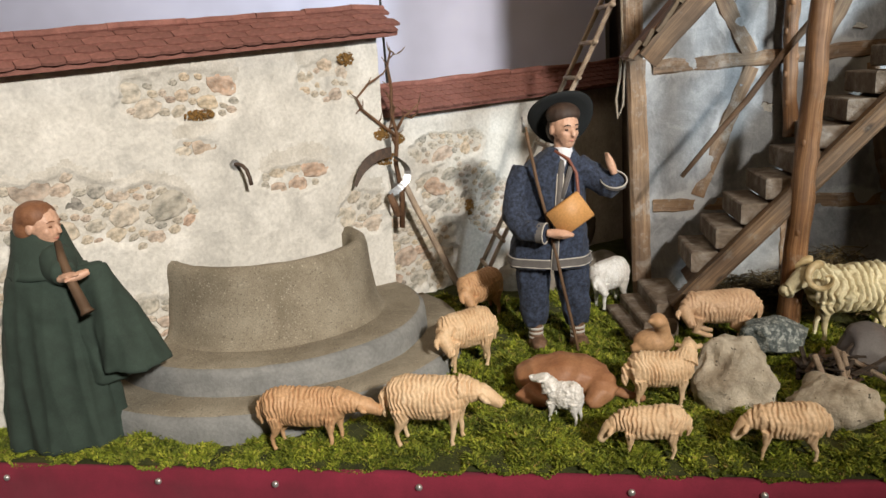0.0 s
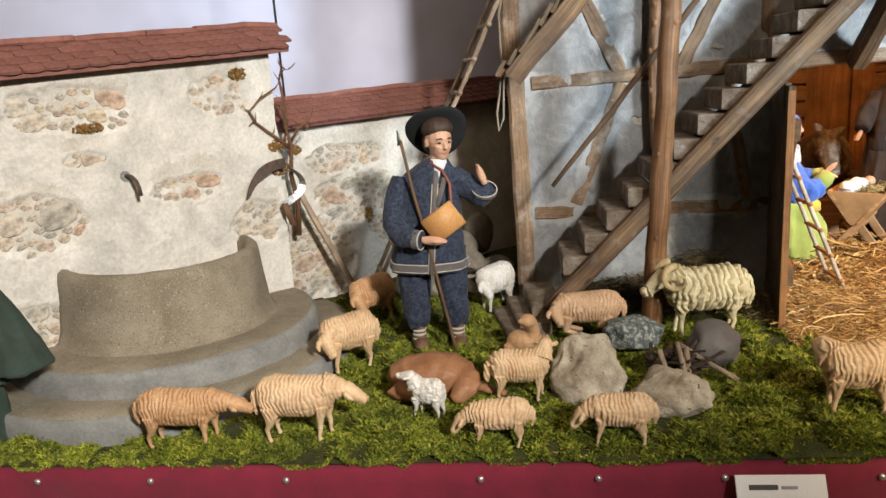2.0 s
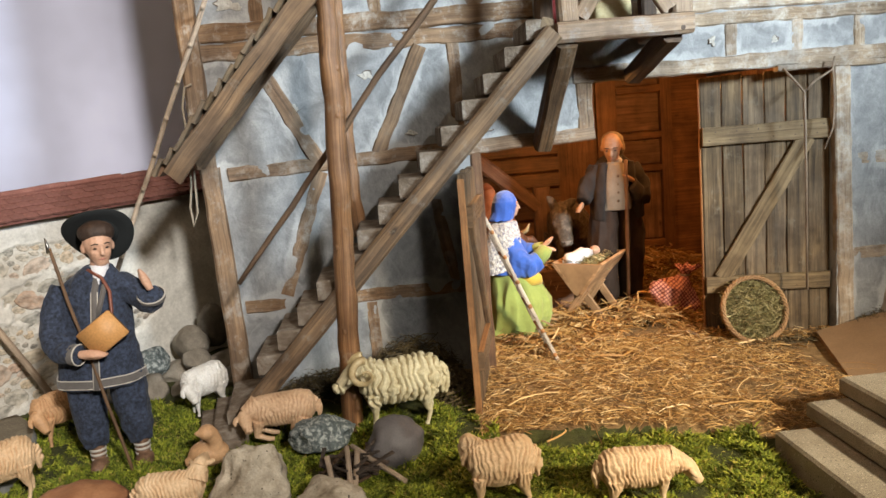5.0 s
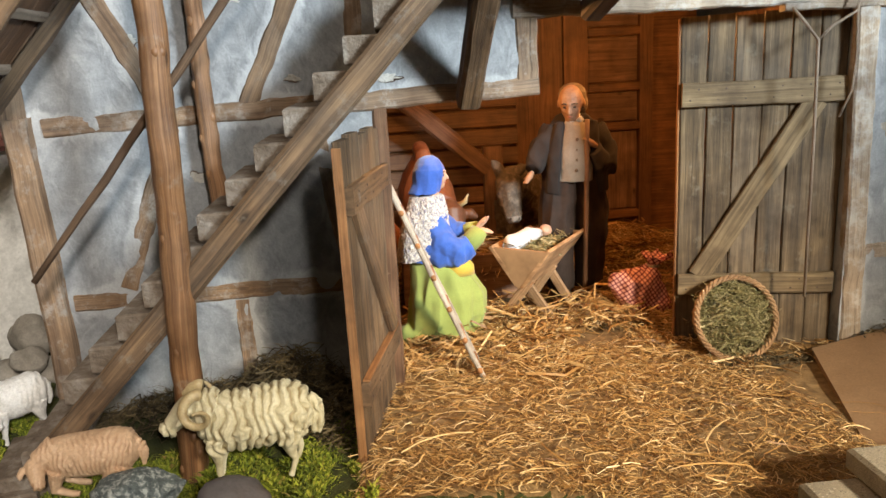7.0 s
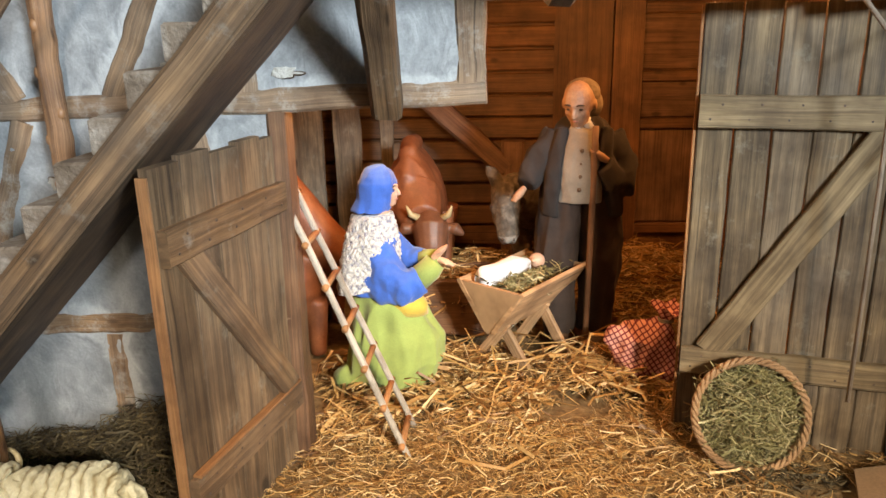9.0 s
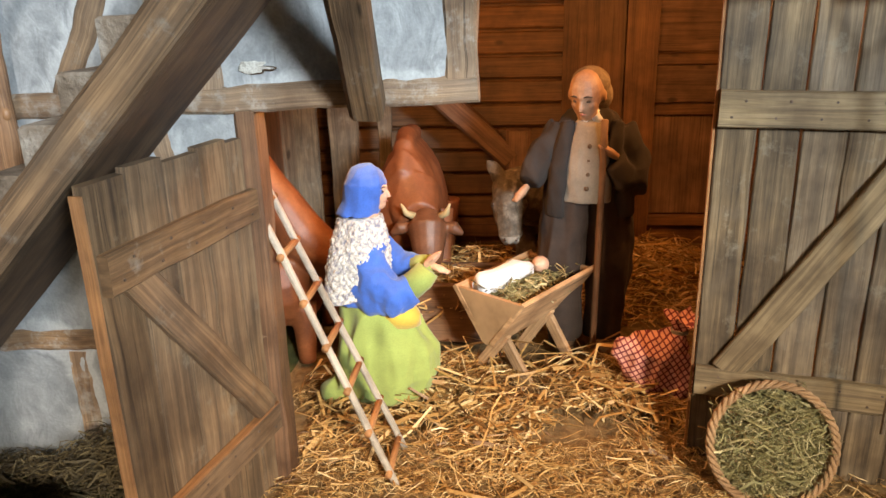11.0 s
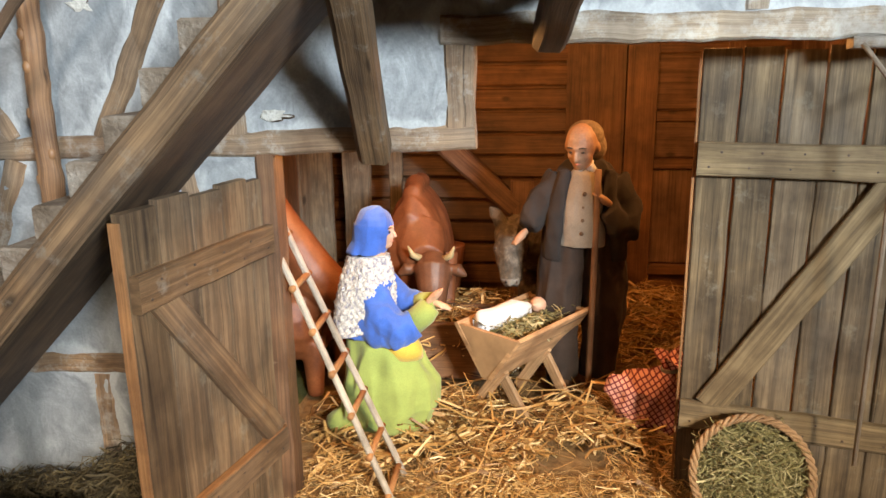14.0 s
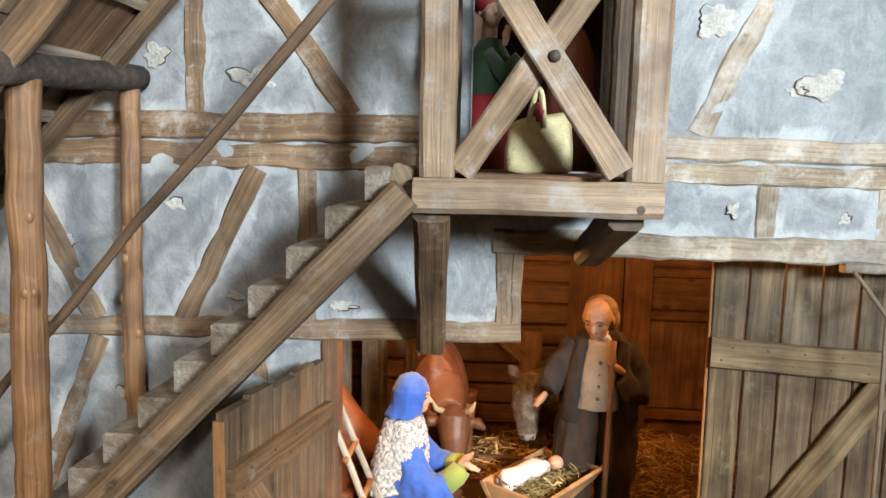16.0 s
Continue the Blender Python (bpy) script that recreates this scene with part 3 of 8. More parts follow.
def patch_edge(patches, s, z):
    """How far outside the worn patches a place lies: below 1 it is bare."""
    wob = 0.55 * noise.noise((s * 20, z * 20, 1.5)) + 0.34 * noise.noise((s * 55, z * 55, 4)) + 0.16 * noise.noise((s * 130, z * 130, 7))
    return min(((s - a) / ra) ** 2 + ((z - b) / rb) ** 2 for a, b, ra, rb in patches) - wob


def in_patch(patches, s, z, grow=1.0):
    return patch_edge(patches, s, z) < grow * grow


def garden_wall(name, base, s0, s1, top, patches, label, thick=0.07):
    """A plastered rubble wall: plaster skin with worn patches that bare the mortar bed."""
    ob = thing(name, base + WD * (s0 + s1) / 2, label, "wall", kind="structure")
    bm = bmesh.new()
    uvl(bm)
    ns, nz = int((s1 - s0) / 0.0042), 130
    v = []
    for i in range(ns + 1):
        v.append([])
        for k in range(nz + 1):
            s = s0 + (s1 - s0) * i / ns
            z = top(s) * k / nz
            edge = patch_edge(patches, s, z)
            worn = max(0.0, min(1.0, (1.06 - edge) / 0.16))
            lip = 0.0042 * math.exp(-((edge - 1.15) / 0.08) ** 2) * max(0.0, 0.5 + 1.4 * noise.noise((s * 9, z * 9, 12)))
            out = -0.0050 * worn + lip + 0.002 * noise.noise((s * 25, z * 25, 0)) + 0.0045 * noise.noise((s * 5, z * 5, 8)) + (0.0012 * noise.noise((s * 90, z * 90, 2)))
            rim = 0.0035 * noise.noise((z * 30, 1, s)) if i in (0, ns) else 0
            v[i].append(bm.verts.new(base + WD * (s + rim) + WN * out + Vector((0, 0, z))))
    for i in range(ns):
        for k in range(nz):
            f = bm.faces.new((v[i][k], v[i + 1][k], v[i + 1][k + 1], v[i][k + 1]))
            s, z = s0 + (s1 - s0) * (i + 0.5) / ns, top(s0) * (k + 0.5) / nz
            f.material_index = 1 if in_patch(patches, s, z, 0.97) else 0
            f.smooth = True
    back = [[bm.verts.new(base + WD * s - WN * thick + Vector((0, 0, z))) for z in (0, top(s))] for s in (s0, s1)]
    bm.faces.new((back[1][0], back[0][0], back[0][1], back[1][1]))
    bm.faces.new([v[ns][k] for k in range(nz + 1)][::-1] + [back[1][1], back[1][0]][::-1][::-1])
    bm.faces.new([v[0][k] for k in range(nz + 1)] + [back[0][1], back[0][0]])
    bm.faces.new([v[i][nz] for i in range(ns + 1)] + [back[1][1], back[0][1]])
    bmesh.ops.recalc_face_normals(bm, faces=[f for f in bm.faces if len(f.verts) > 4])
    part("plaster", bm, [PLASTER_OLD, MORTAR], ob)
    return ob


def top_1(s):
    return 0.585 + 0.045 * min(0, s) * 1.35


def top_2(s):
    return 0.430 + 0.028 * s


wall_low_left = garden_wall("wall_1", WALL_1, -1.0, 0.012, top_1, PATCH_1, "tall garden wall with flaking pale plaster and bare fieldstones")
wall_far = garden_wall("wall_2", WALL_2, 0.02, 0.80, top_2, PATCH_2, "lower garden wall with shadowed plaster and bare fieldstones")

# ---- house: a half-timbered front with two openings ----
FY = 1.535
house = thing("half_timbered_house", (0.95, 1.7, 0), "model half-timbered house with limewashed plaster and weathered timbers", "house")


def gridded(x0, x1, z0, z1, holes, step, y, seed):
    """A plaster front with square-cut openings, its skin slightly uneven."""
    bm = bmesh.new()
    uvl(bm)
    xs = sorted(set([x0 + (x1 - x0) * k / round((x1 - x0) / step) for k in range(round((x1 - x0) / step) + 1)] + [h[k] for h in holes for k in (0, 1)]))
    zs = sorted(set([z0 + (z1 - z0) * k / round((z1 - z0) / step) for k in range(round((z1 - z0) / step) + 1)] + [h[k] for h in holes for k in (2, 3)]))
    vs = {}

    def vert(i, k, back):
        if (i, k, back) not in vs:
            x, z = xs[i], zs[k]
            d = 0.003 * noise.noise((x * 11, z * 11, seed)) + 0.0016 * noise.noise((x * 45, z * 45, seed + 3)) if not back else 0
            vs[i, k, back] = bm.verts.new((x, y + (0.03 if back else d), z))
        return vs[i, k, back]

    def solid(i, k):
        if not (0 <= i < len(xs) - 1 and 0 <= k < len(zs) - 1):
            return False
        x, z = (xs[i] + xs[i + 1]) / 2, (zs[k] + zs[k + 1]) / 2
        return not any(a < x < b and c < z < d for a, b, c, d in holes)

    for i in range(len(xs) - 1):
        for k in range(len(zs) - 1):
            if not solid(i, k):
                continue
            bm.faces.new((vert(i, k, 0), vert(i + 1, k, 0), vert(i + 1, k + 1, 0), vert(i, k + 1, 0))).smooth = True
            bm.faces.new((vert(i, k + 1, 1), vert(i + 1, k + 1, 1), vert(i + 1, k, 1), vert(i, k, 1)))
            for di, dk, a, b in ((-1, 0, (i, k), (i, k + 1)), (1, 0, (i + 1, k + 1), (i + 1, k)), (0, -1, (i + 1, k), (i, k)), (0, 1, (i, k + 1), (i + 1, k + 1))):
                if not solid(i + di, k + dk):
                    bm.faces.new((vert(*b, 0), vert(*a, 0), vert(*a, 1), vert(*b, 1)))
    return bm


front = gridded(0.19, 2.05, 0.0, 1.25, [(0.70, 0.94, -1, 0.493), (0.93, 1.452, -1, 0.605), (0.872, 1.03, 0.705, 1.02)], 0.0075, FY, 5)
front_wall = part("wall", front, PLASTER_BLUE, house)
bm = bmesh.new()
box(bm, (0.205, 2.02, 0.62), (0.03, 0.91, 1.24))
part("side_wall", bm, DARK_WOOD, house, "dark boarded gable wall in shade")


BEAMS = []


def flat_timber(a, b, w, name="beam", proud=0.007, mat=FACADE_WOOD, rough=0.0026, thick=0.02):
    bm = bmesh.new()
    BEAMS.append((Vector(a), Vector(b), w))
    proud *= 0.5
    if mat is FACADE_WOOD and a[0] + b[0] > 2.0:
        mat = FACADE_PALE
    timber(bm, (a[0], FY - proud + thick / 2, a[1]), (b[0], FY - proud + thick / 2, b[1]), w, thick, up=(0, -1, 0), rough=rough, seg=max(4, int((Vector(b) - Vector(a)).length / 0.018)))
    return part(name, bm, mat, house)


flat_timber((0.15, 0.752), (0.83, 0.751), 0.034, "beam", 0.012)
flat_timber((0.155, 0.716), (0.83, 0.716), 0.033, "beam", 0.008)
flat_timber((1.03, 0.737), (2.05, 0.73), 0.030, "beam", 0.012)
flat_timber((1.03, 0.706), (2.05, 0.70), 0.026, "beam", 0.008)
flat_timber((0.21, 0.484), (0.942, 0.503), 0.028, "beam", 0.010)
flat_timber((0.905, 0.617), (2.05, 0.617), 0.031, "lintel", 0.013)
flat_timber((1.325, 0.598), (1.62, 0.597), 0.012, "lintel", 0.016)
flat_timber((0.925, 0.51), (0.925, 0.603), 0.034, "post", 0.008)
flat_timber((1.231, 0.632), (1.231, 0.693), 0.026, "post", 0.006)
flat_timber((1.368, 0.632), (1.368, 0.693), 0.026, "post", 0.006)
flat_timber((1.50, 0.632), (1.50, 0.693), 0.026, "post", 0.006)
flat_timber((0.525, 0.769), (0.527, 1.2), 0.028, "post", 0.007)
flat_timber((0.725, 0.767), (0.60, 0.942), 0.030, "brace", 0.007)
flat_timber((0.30, 0.769), (0.305, 1.2), 0.028, "post", 0.006)
flat_timber((1.145, 0.752), (1.30, 1.10), 0.030, "brace", 0.006)
flat_timber((1.445, 0.752), (1.445, 1.2), 0.03, "post", 0.006)
flat_timber((0.285, 0.70), (0.385, 0.498), 0.030, "brace", 0.008)
flat_timber((0.605, 0.70), (0.505, 0.50), 0.028, "brace", 0.009, BEAM_WOOD)
flat_timber((0.668, 0.70), (0.668, 0.505), 0.026, "post", 0.006)
flat_timber((0.39, 0.475), (0.295, 0.235), 0.028, "brace", 0.007)
flat_timber((0.21, 0.217), (0.70, 0.217), 0.028, "beam", 0.008)
flat_timber((0.462, 0.203), (0.462, 0.0), 0.026, "post", 0.006)
flat_timber((0.64, 0.205), (0.60, 0.47), 0.026, "brace", 0.006)
flat_timber((1.475, 0.0), (1.462, 0.603), 0.036, "door_post", 0.012)
flat_timber((1.56, 0.03), (1.66, 0.58), 0.03, "brace", 0.007)
flat_timber((1.49, 0.20), (2.05, 0.20), 0.028, "beam", 0.007)
flat_timber((1.49, 0.40), (2.05, 0.40), 0.028, "beam", 0.007)
bm = bmesh.new()
timber(bm, (0.190, FY - 0.006, 0.0), (0.178, FY - 0.008, 0.50), 0.036, 0.036, up=(0, -1, 0), rough=0.0018)
part("corner_post", bm, FACADE_WOOD, house)
bm = bmesh.new()
timber(bm, (0.172, FY - 0.008, 0.50), (0.172, FY - 0.008, 1.2), 0.036, 0.036, up=(0, -1, 0), rough=0.0018)
part("corner_post", bm, FACADE_WOOD, house)
bm = bmesh.new()
timber(bm, (0.697, FY + 0.016, 0.0), (0.697, FY + 0.016, 0.484), 0.022, 0.04, up=(0, -1, 0))
part("door_post", bm, BROWN_WOOD, house)


def flake(x, z, rx, rz, seed):
    """A spot where the wash has scaled off to the cream plaster, with a ragged rim and a dark line as shadow of its
    lifted edge.
    """
    bm = bmesh.new()
    uvl(bm)
    n, poly = 56, []
    for k in range(n):
        a = 2 * math.pi * k / n
        ca, sa = math.cos(a), math.sin(a)
        q = 0.85 + 0.65 * noise.noise((ca * 1.6 + seed, sa * 1.6, seed)) + 0.20 * noise.noise((ca * 3.5 + seed, sa * 3.5, 3)) + 0.05 * noise.noise((ca * 12, sa * 12 + seed, 5))
        poly.append((rx * q * ca, rz * q * sa))
    rings = []
    for f, d in ((0.25, -0.0014), (0.6, -0.0015), (0.88, -0.0016), (1.0, -0.0014), (1.05, 0.003)):
        rings.append([bm.verts.new((x + px * f, FY + d + (0.0009 * noise.noise((px * 90 + x * 50, pz * 90, f * 3)) if f < 1 else 0), z + pz * f)) for px, pz in poly])
    for r, s in zip(rings, rings[1:]):
        for k in range(n):
            bm.faces.new((r[k], s[k], s[(k + 1) % n], r[(k + 1) % n]))
    bm.faces.new(rings[0])
    spot = part("flaked_plaster", bm, FLAKE, house, smooth=True)
    # thin dark tube along part of the rim, drawing the lifted edge's shadow
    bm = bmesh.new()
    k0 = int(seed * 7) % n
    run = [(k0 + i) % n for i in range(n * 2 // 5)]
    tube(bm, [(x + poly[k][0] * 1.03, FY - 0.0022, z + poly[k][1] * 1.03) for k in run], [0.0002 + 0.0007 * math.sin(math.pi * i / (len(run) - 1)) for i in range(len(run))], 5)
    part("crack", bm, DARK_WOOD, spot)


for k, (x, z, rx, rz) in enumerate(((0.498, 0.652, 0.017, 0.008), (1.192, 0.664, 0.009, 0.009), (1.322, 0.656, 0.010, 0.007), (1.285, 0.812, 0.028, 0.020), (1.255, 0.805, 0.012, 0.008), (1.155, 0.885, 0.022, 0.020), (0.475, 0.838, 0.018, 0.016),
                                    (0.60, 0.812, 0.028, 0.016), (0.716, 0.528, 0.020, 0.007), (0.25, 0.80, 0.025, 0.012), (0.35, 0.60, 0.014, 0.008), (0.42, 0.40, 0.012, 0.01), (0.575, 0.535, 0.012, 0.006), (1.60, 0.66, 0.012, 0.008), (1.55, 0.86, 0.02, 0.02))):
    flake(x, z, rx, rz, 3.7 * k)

# fresh lime brushed up to the timbers
lime = front_wall.data.attributes.new("lime", "FLOAT", "POINT")
for v in front_wall.data.vertices:
    q = Vector((v.co.x + 0.95, v.co.z))
    best = 0.1
    for a, b, w in BEAMS:
        f = max(0.0, min(1.0, (q - a).dot(b - a) / (b - a).length_squared))
        best = min(best, (q - a.lerp(b, f)).length - w / 2)
    lime.data[v.index].value = max(0.0, 1 - max(0.0, best) / 0.022) * (0.55 + 0.9 * noise.noise((q.x * 13, q.y * 13, 2)))
    if v.co.y < -0.14 and best < 0.02:
        v.co.y -= 0.0026 * (1 - max(0.0, best) / 0.02) * max(0.0, 0.6 + 1.2 * noise.noise((q.x * 30, q.y * 30, 6)) + 0.5 * noise.noise((q.x * 110, q.y * 110, 1)))

# stable interior: boarded back wall, panelled door, side boards, floor
bm = bmesh.new()
box(bm, (1.03, 2.475, 0.5), (1.12, 0.02, 1.0))
part("back_wall", bm, RED_WOOD, house)
for k in range(13):
    bm = bmesh.new()
    z = 0.075 + 0.052 * k
    box(bm, (0.79, 2.455, z), (0.58, 0.014, 0.046), Matrix.Rotation(-0.16, 3, "X"), 0.003)
    part("siding_board", bm, RED_WOOD, house)
for x, w in ((1.245, 0.066), (1.442, 0.036)):
    bm = bmesh.new()
    box(bm, (x, 2.452, 0.42), (w, 0.022, 0.84), None, 0.003)
    part("door_stile", bm, RED_WOOD, house)
for z in (0.095, 0.345, 0.452, 0.60, 0.70):
    bm = bmesh.new()
    box(bm, (1.351, 2.450, z), (0.144, 0.02, 0.024), None, 0.003)
    part("door_rail", bm, RED_WOOD, house)
for x in (1.1445,):
    bm = bmesh.new()
    box(bm, (x, 2.458, 0.42), (0.131, 0.012, 0.84), None, 0.002)
    part("door_panel", bm, RED_WOOD, house)
for z, h in ((0.22, 0.222), (0.3985, 0.080), (0.526, 0.12), (0.65, 0.072), (0.77, 0.11)):
    bm = bmesh.new()
    box(bm, (1.351, 2.459, z), (0.140, 0.008, h), None, 0.004)
    part("door_panel", bm, BROWN_WOOD, house)
for k in range(9):
    bm = bmesh.new()
    y = 1.60 + 0.098 * k
    timber(bm, (0.505 + 0.004 * (k % 2), y, 0.0), (0.505 + 0.004 * (k % 3), y, 0.62), 0.012, 0.09, up=(0, 1, 0), rough=0.002)
    part("side_board", bm, GREY_WOOD if k % 3 else BROWN_WOOD, house)
for k in range(9):
    bm = bmesh.new()
    y = 1.62 + 0.098 * k
    timber(bm, (1.56, y, 0.0), (1.56, y, 0.62), 0.012, 0.09, up=(0, 1, 0), rough=0.002)
    part("side_board", bm, BROWN_WOOD, house)
bm = bmesh.new()
box(bm, (1.03, 2.02, 0.69), (1.06, 0.90, 0.014), None, 0.002)
part("loft_floor", bm, BROWN_WOOD, house)
bm = bmesh.new()
box(bm, (1.03, 2.02, 0.02), (1.06, 0.89, 0.03), None, 0.002)
part("stable_floor", bm, EARTH, house)
bm = bmesh.new()
timber(bm, (0.76, 2.30, 0.46), (0.97, 2.30, 0.27), 0.045, 0.045, up=(0, 1, 0))
part("inner_brace", bm, BROWN_WOOD, house)
bm = bmesh.new()
timber(bm, (0.985, 2.30, 0.0), (0.985, 2.30, 0.33), 0.05, 0.04, up=(0, 1, 0))
part("inner_post", bm, BROWN_WOOD, house)
for x, w, lean in ((0.525, 0.075, 0.004), (0.622, 0.062, -0.006), (0.705, 0.03, 0.003)):
    bm = bmesh.new()
    timber(bm, (x, 2.32, 0.02), (x + lean, 2.32, 0.60), w, 0.014, up=(0, 1, 0), rough=0.003)
    part("partition_board", bm, GREY_WOOD, house)
# loft behind the balcony
bm = bmesh.new()
box(bm, (0.95, 1.80, 0.90), (0.40, 0.02, 0.42), None, 0.002)
part("loft_wall", bm, BROWN_WOOD, house)
for x in (0.80, 1.10):
    bm = bmesh.new()
    box(bm, (x, 1.68, 0.90), (0.02, 0.22, 0.42), None, 0.002)
    part("loft_wall", bm, BROWN_WOOD, house)

# ---- stairs ----
stairs = thing("staircase", (0.5, 1.42, 0), "steep wooden model staircase with limewashed treads", "stairs")
bm = bmesh.new()
timber(bm, (0.228, 1.333, 0.070), (0.822, 1.333, 0.684), 0.030, 0.034, up=(-0.7, 0, 0.7), rough=0.0012)
part("stringer", bm, BEAM_WOOD, stairs)
# the shade under the stairs is put into this board's darker wood
bm = bmesh.new()
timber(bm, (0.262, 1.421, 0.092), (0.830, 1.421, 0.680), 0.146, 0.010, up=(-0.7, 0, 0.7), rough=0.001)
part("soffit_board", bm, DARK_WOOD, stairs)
NSTEP = 14
for k in range(NSTEP):
    f = (k + 0.5) / NSTEP
    x = 0.262 + 0.0405 * k
    z = 0.170 + 1.03 * (x - 0.3)
    bm = bmesh.new()
    box(bm, (x + 0.016, 1.4175, z + 0.018), (0.050, 0.143, 0.036), Matrix.Rotation(RNG.uniform(-0.02, 0.02), 3, "Z"), 0.0025)
    part("step", bm, STEP_WOOD, stairs)
for k, (x, y, z, sx, sy, rz) in enumerate(((0.215, 1.415, 0.062, 0.06, 0.17, 0.1), (0.185, 1.40, 0.036, 0.06, 0.18, 0.16), (0.165, 1.385, 0.018, 0.07, 0.19, 0.2))):
    bm = bmesh.new()
    box(bm, (x, y, z), (sx, sy, 0.034), Matrix.Rotation(rz, 3, "Z"), 0.003)
    part("step", bm, STEP_WOOD, stairs)
bm = bmesh.new()
box(bm, (0.815, 1.36, 0.70), (0.022, 0.03, 0.022), Matrix.Rotation(0.3, 3, "Y"), 0.003)
part("newel_stub", bm, GREY_WOOD, stairs)

handrail = thing("handrail_pole", (0.24, 1.357, 0.30), "bent brown stick leaning along the stairs as a handrail", "handrail")
bm = bmesh.new()
tube(bm, bent((0.238, 1.358, 0.300), (0.735, 1.405, 0.89), 14, 0.004), [0.0046 + 0.0026 * k / 14 for k in range(15)], 8, rough=0.0015)
part("pole", bm, DARK_WOOD, handrail, smooth=True)

# ---- porch roof on two log posts ----
def log(bm, pts, rads, knots):
    """A peeled log through places, with slight bends and knot bumps."""
    n, out, rr = 34, [], []
    for k in range(n + 1):
        f = k / n * (len(pts) - 1)
        i = min(int(f), len(pts) - 2)
        p = Vector(pts[i]).lerp(Vector(pts[i + 1]), f - i)
        out.append(p + noise.noise_vector(p * 13) * 0.003)
        rr.append(rads[i] + (rads[i + 1] - rads[i]) * (f - i) + 0.0012 * noise.noise(p * 45))
    tube(bm, out, rr, 18, rough=0.0022)
    for k in range(knots):
        i = RNG.randrange(2, n - 1)
        a = RNG.uniform(-2.6, -0.5)
        c = out[i] + Vector((math.cos(a), math.sin(a), 0)) * rr[i] * 0.84
        ball(bm, c, (0.0052, 0.0045, 0.0075), None, 8, 6)


porch = thing("porch_roof", (0.43, 1.4, 0), "lean-to porch roof of boards and battens on two bark-brown log posts", "roof")
bm = bmesh.new()
log(bm, [(0.410, 1.328, -0.005), (0.417, 1.327, 0.12), (0.426, 1.324, 0.27), (0.432, 1.320, 0.40), (0.437, 1.316, 0.52), (0.443, 1.314, 0.66), (0.447, 1.312, 0.785)],
    [0.0195, 0.0185, 0.0190, 0.0176, 0.0180, 0.0170, 0.0165], 9)
part("post", bm, LOG_WOOD, porch, smooth=True)
bm = bmesh.new()
log(bm, [(0.455, 1.505, 0.345), (0.452, 1.506, 0.42), (0.449, 1.508, 0.55), (0.450, 1.508, 0.70), (0.455, 1.506, 0.80)], [0.0130, 0.0130, 0.0126, 0.0122, 0.0118], 6)
part("post", bm, LOG_WOOD, porch, smooth=True)
bm = bmesh.new()
tube(bm, bent((0.448, 1.26, 0.792), (0.458, 1.522, 0.808), 8, 0.003), 0.0165, 12, rough=0.002)
part("crossbeam", bm, CHAR, porch, smooth=True)
RD = Vector((0.676, 0, 0.737)).normalized()
RU = Vector((-RD.z, 0, RD.x))
EAVE = Vector((0.1725, 0, 0.4995))
for y in (1.296, 1.455):
    bm = bmesh.new()
    a = EAVE + Vector((0, y, 0)) + RU * 0.004 + RD * 0.01
    timber(bm, a, a + RD * 0.60, 0.024, 0.018, up=RU, rough=0.002)
    part("rafter", bm, BEAM_WOOD, porch)
for k in range(5):
    bm = bmesh.new()
    a = EAVE + Vector((0, 1.285 + 0.042 * k + 0.018, 0)) + RU * 0.021 - RD * 0.012
    timber(bm, a, a + RD * 0.63, 0.041, 0.008, up=RU, rough=0.001)
    part("roof_board", bm, BROWN_WOOD, porch)
for k in range(7):
    bm = bmesh.new()
    a = EAVE + Vector((0, 1.285, 0)) + RD * (0.08 + 0.085 * k) + RU * 0.0135
    timber(bm, a, a + Vector((0, 0.20, 0)), 0.012, 0.009, up=RU, rough=0.0008)
    part("batten", bm, STICK, porch)
bm = bmesh.new()
a = EAVE + Vector((0, 1.278, 0))
timber(bm, a, a + RD * 0.63, 0.010, 0.034, up=RU, rough=0.0022)
part("fascia_board", bm, BEAM_WOOD, porch)
for k in range(24):
    bm = bmesh.new()
    a = EAVE + Vector((0, 1.276 + RNG.uniform(-0.003, 0.004), 0)) + RD * (-0.014 + 0.027 * k) + RU * (0.021 + RNG.uniform(-0.003, 0.003))
    timber(bm, a, a + RD * RNG.uniform(0.026, 0.038) + RU * RNG.uniform(0.002, 0.007), RNG.uniform(0.020, 0.030), 0.007, up=RU, rough=0.002)
    part("shingle", bm, GREY_WOOD, porch)

# ---- balcony ----
balcony = thing("balcony", (0.95, 1.43, 0.66), "small timber balcony with crossed braces and carved brackets", "balcony")
BY = 1.328


def balcony_beam(name, a, b, w, h, up=(0, -1, 0), mat=FACADE_DARK, rough=0.0012):
    bm = bmesh.new()
    timber(bm, a, b, w, h, up=up, rough=rough)
    return part(name, bm, mat, balcony)


balcony_beam("sill_beam", (0.8285, BY + 0.014, 0.682), (1.0675, BY + 0.014, 0.682), 0.034, 0.034)
balcony_beam("post", (0.8505, BY + 0.016, 0.700), (0.8500, BY + 0.016, 1.05), 0.034, 0.030)
balcony_beam("post", (1.0500, BY + 0.016, 0.700), (1.0525, BY + 0.016, 1.05), 0.036, 0.030)
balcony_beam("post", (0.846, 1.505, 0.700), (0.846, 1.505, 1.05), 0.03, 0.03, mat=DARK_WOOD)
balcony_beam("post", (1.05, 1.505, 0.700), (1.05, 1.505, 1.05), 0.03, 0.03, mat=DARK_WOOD)
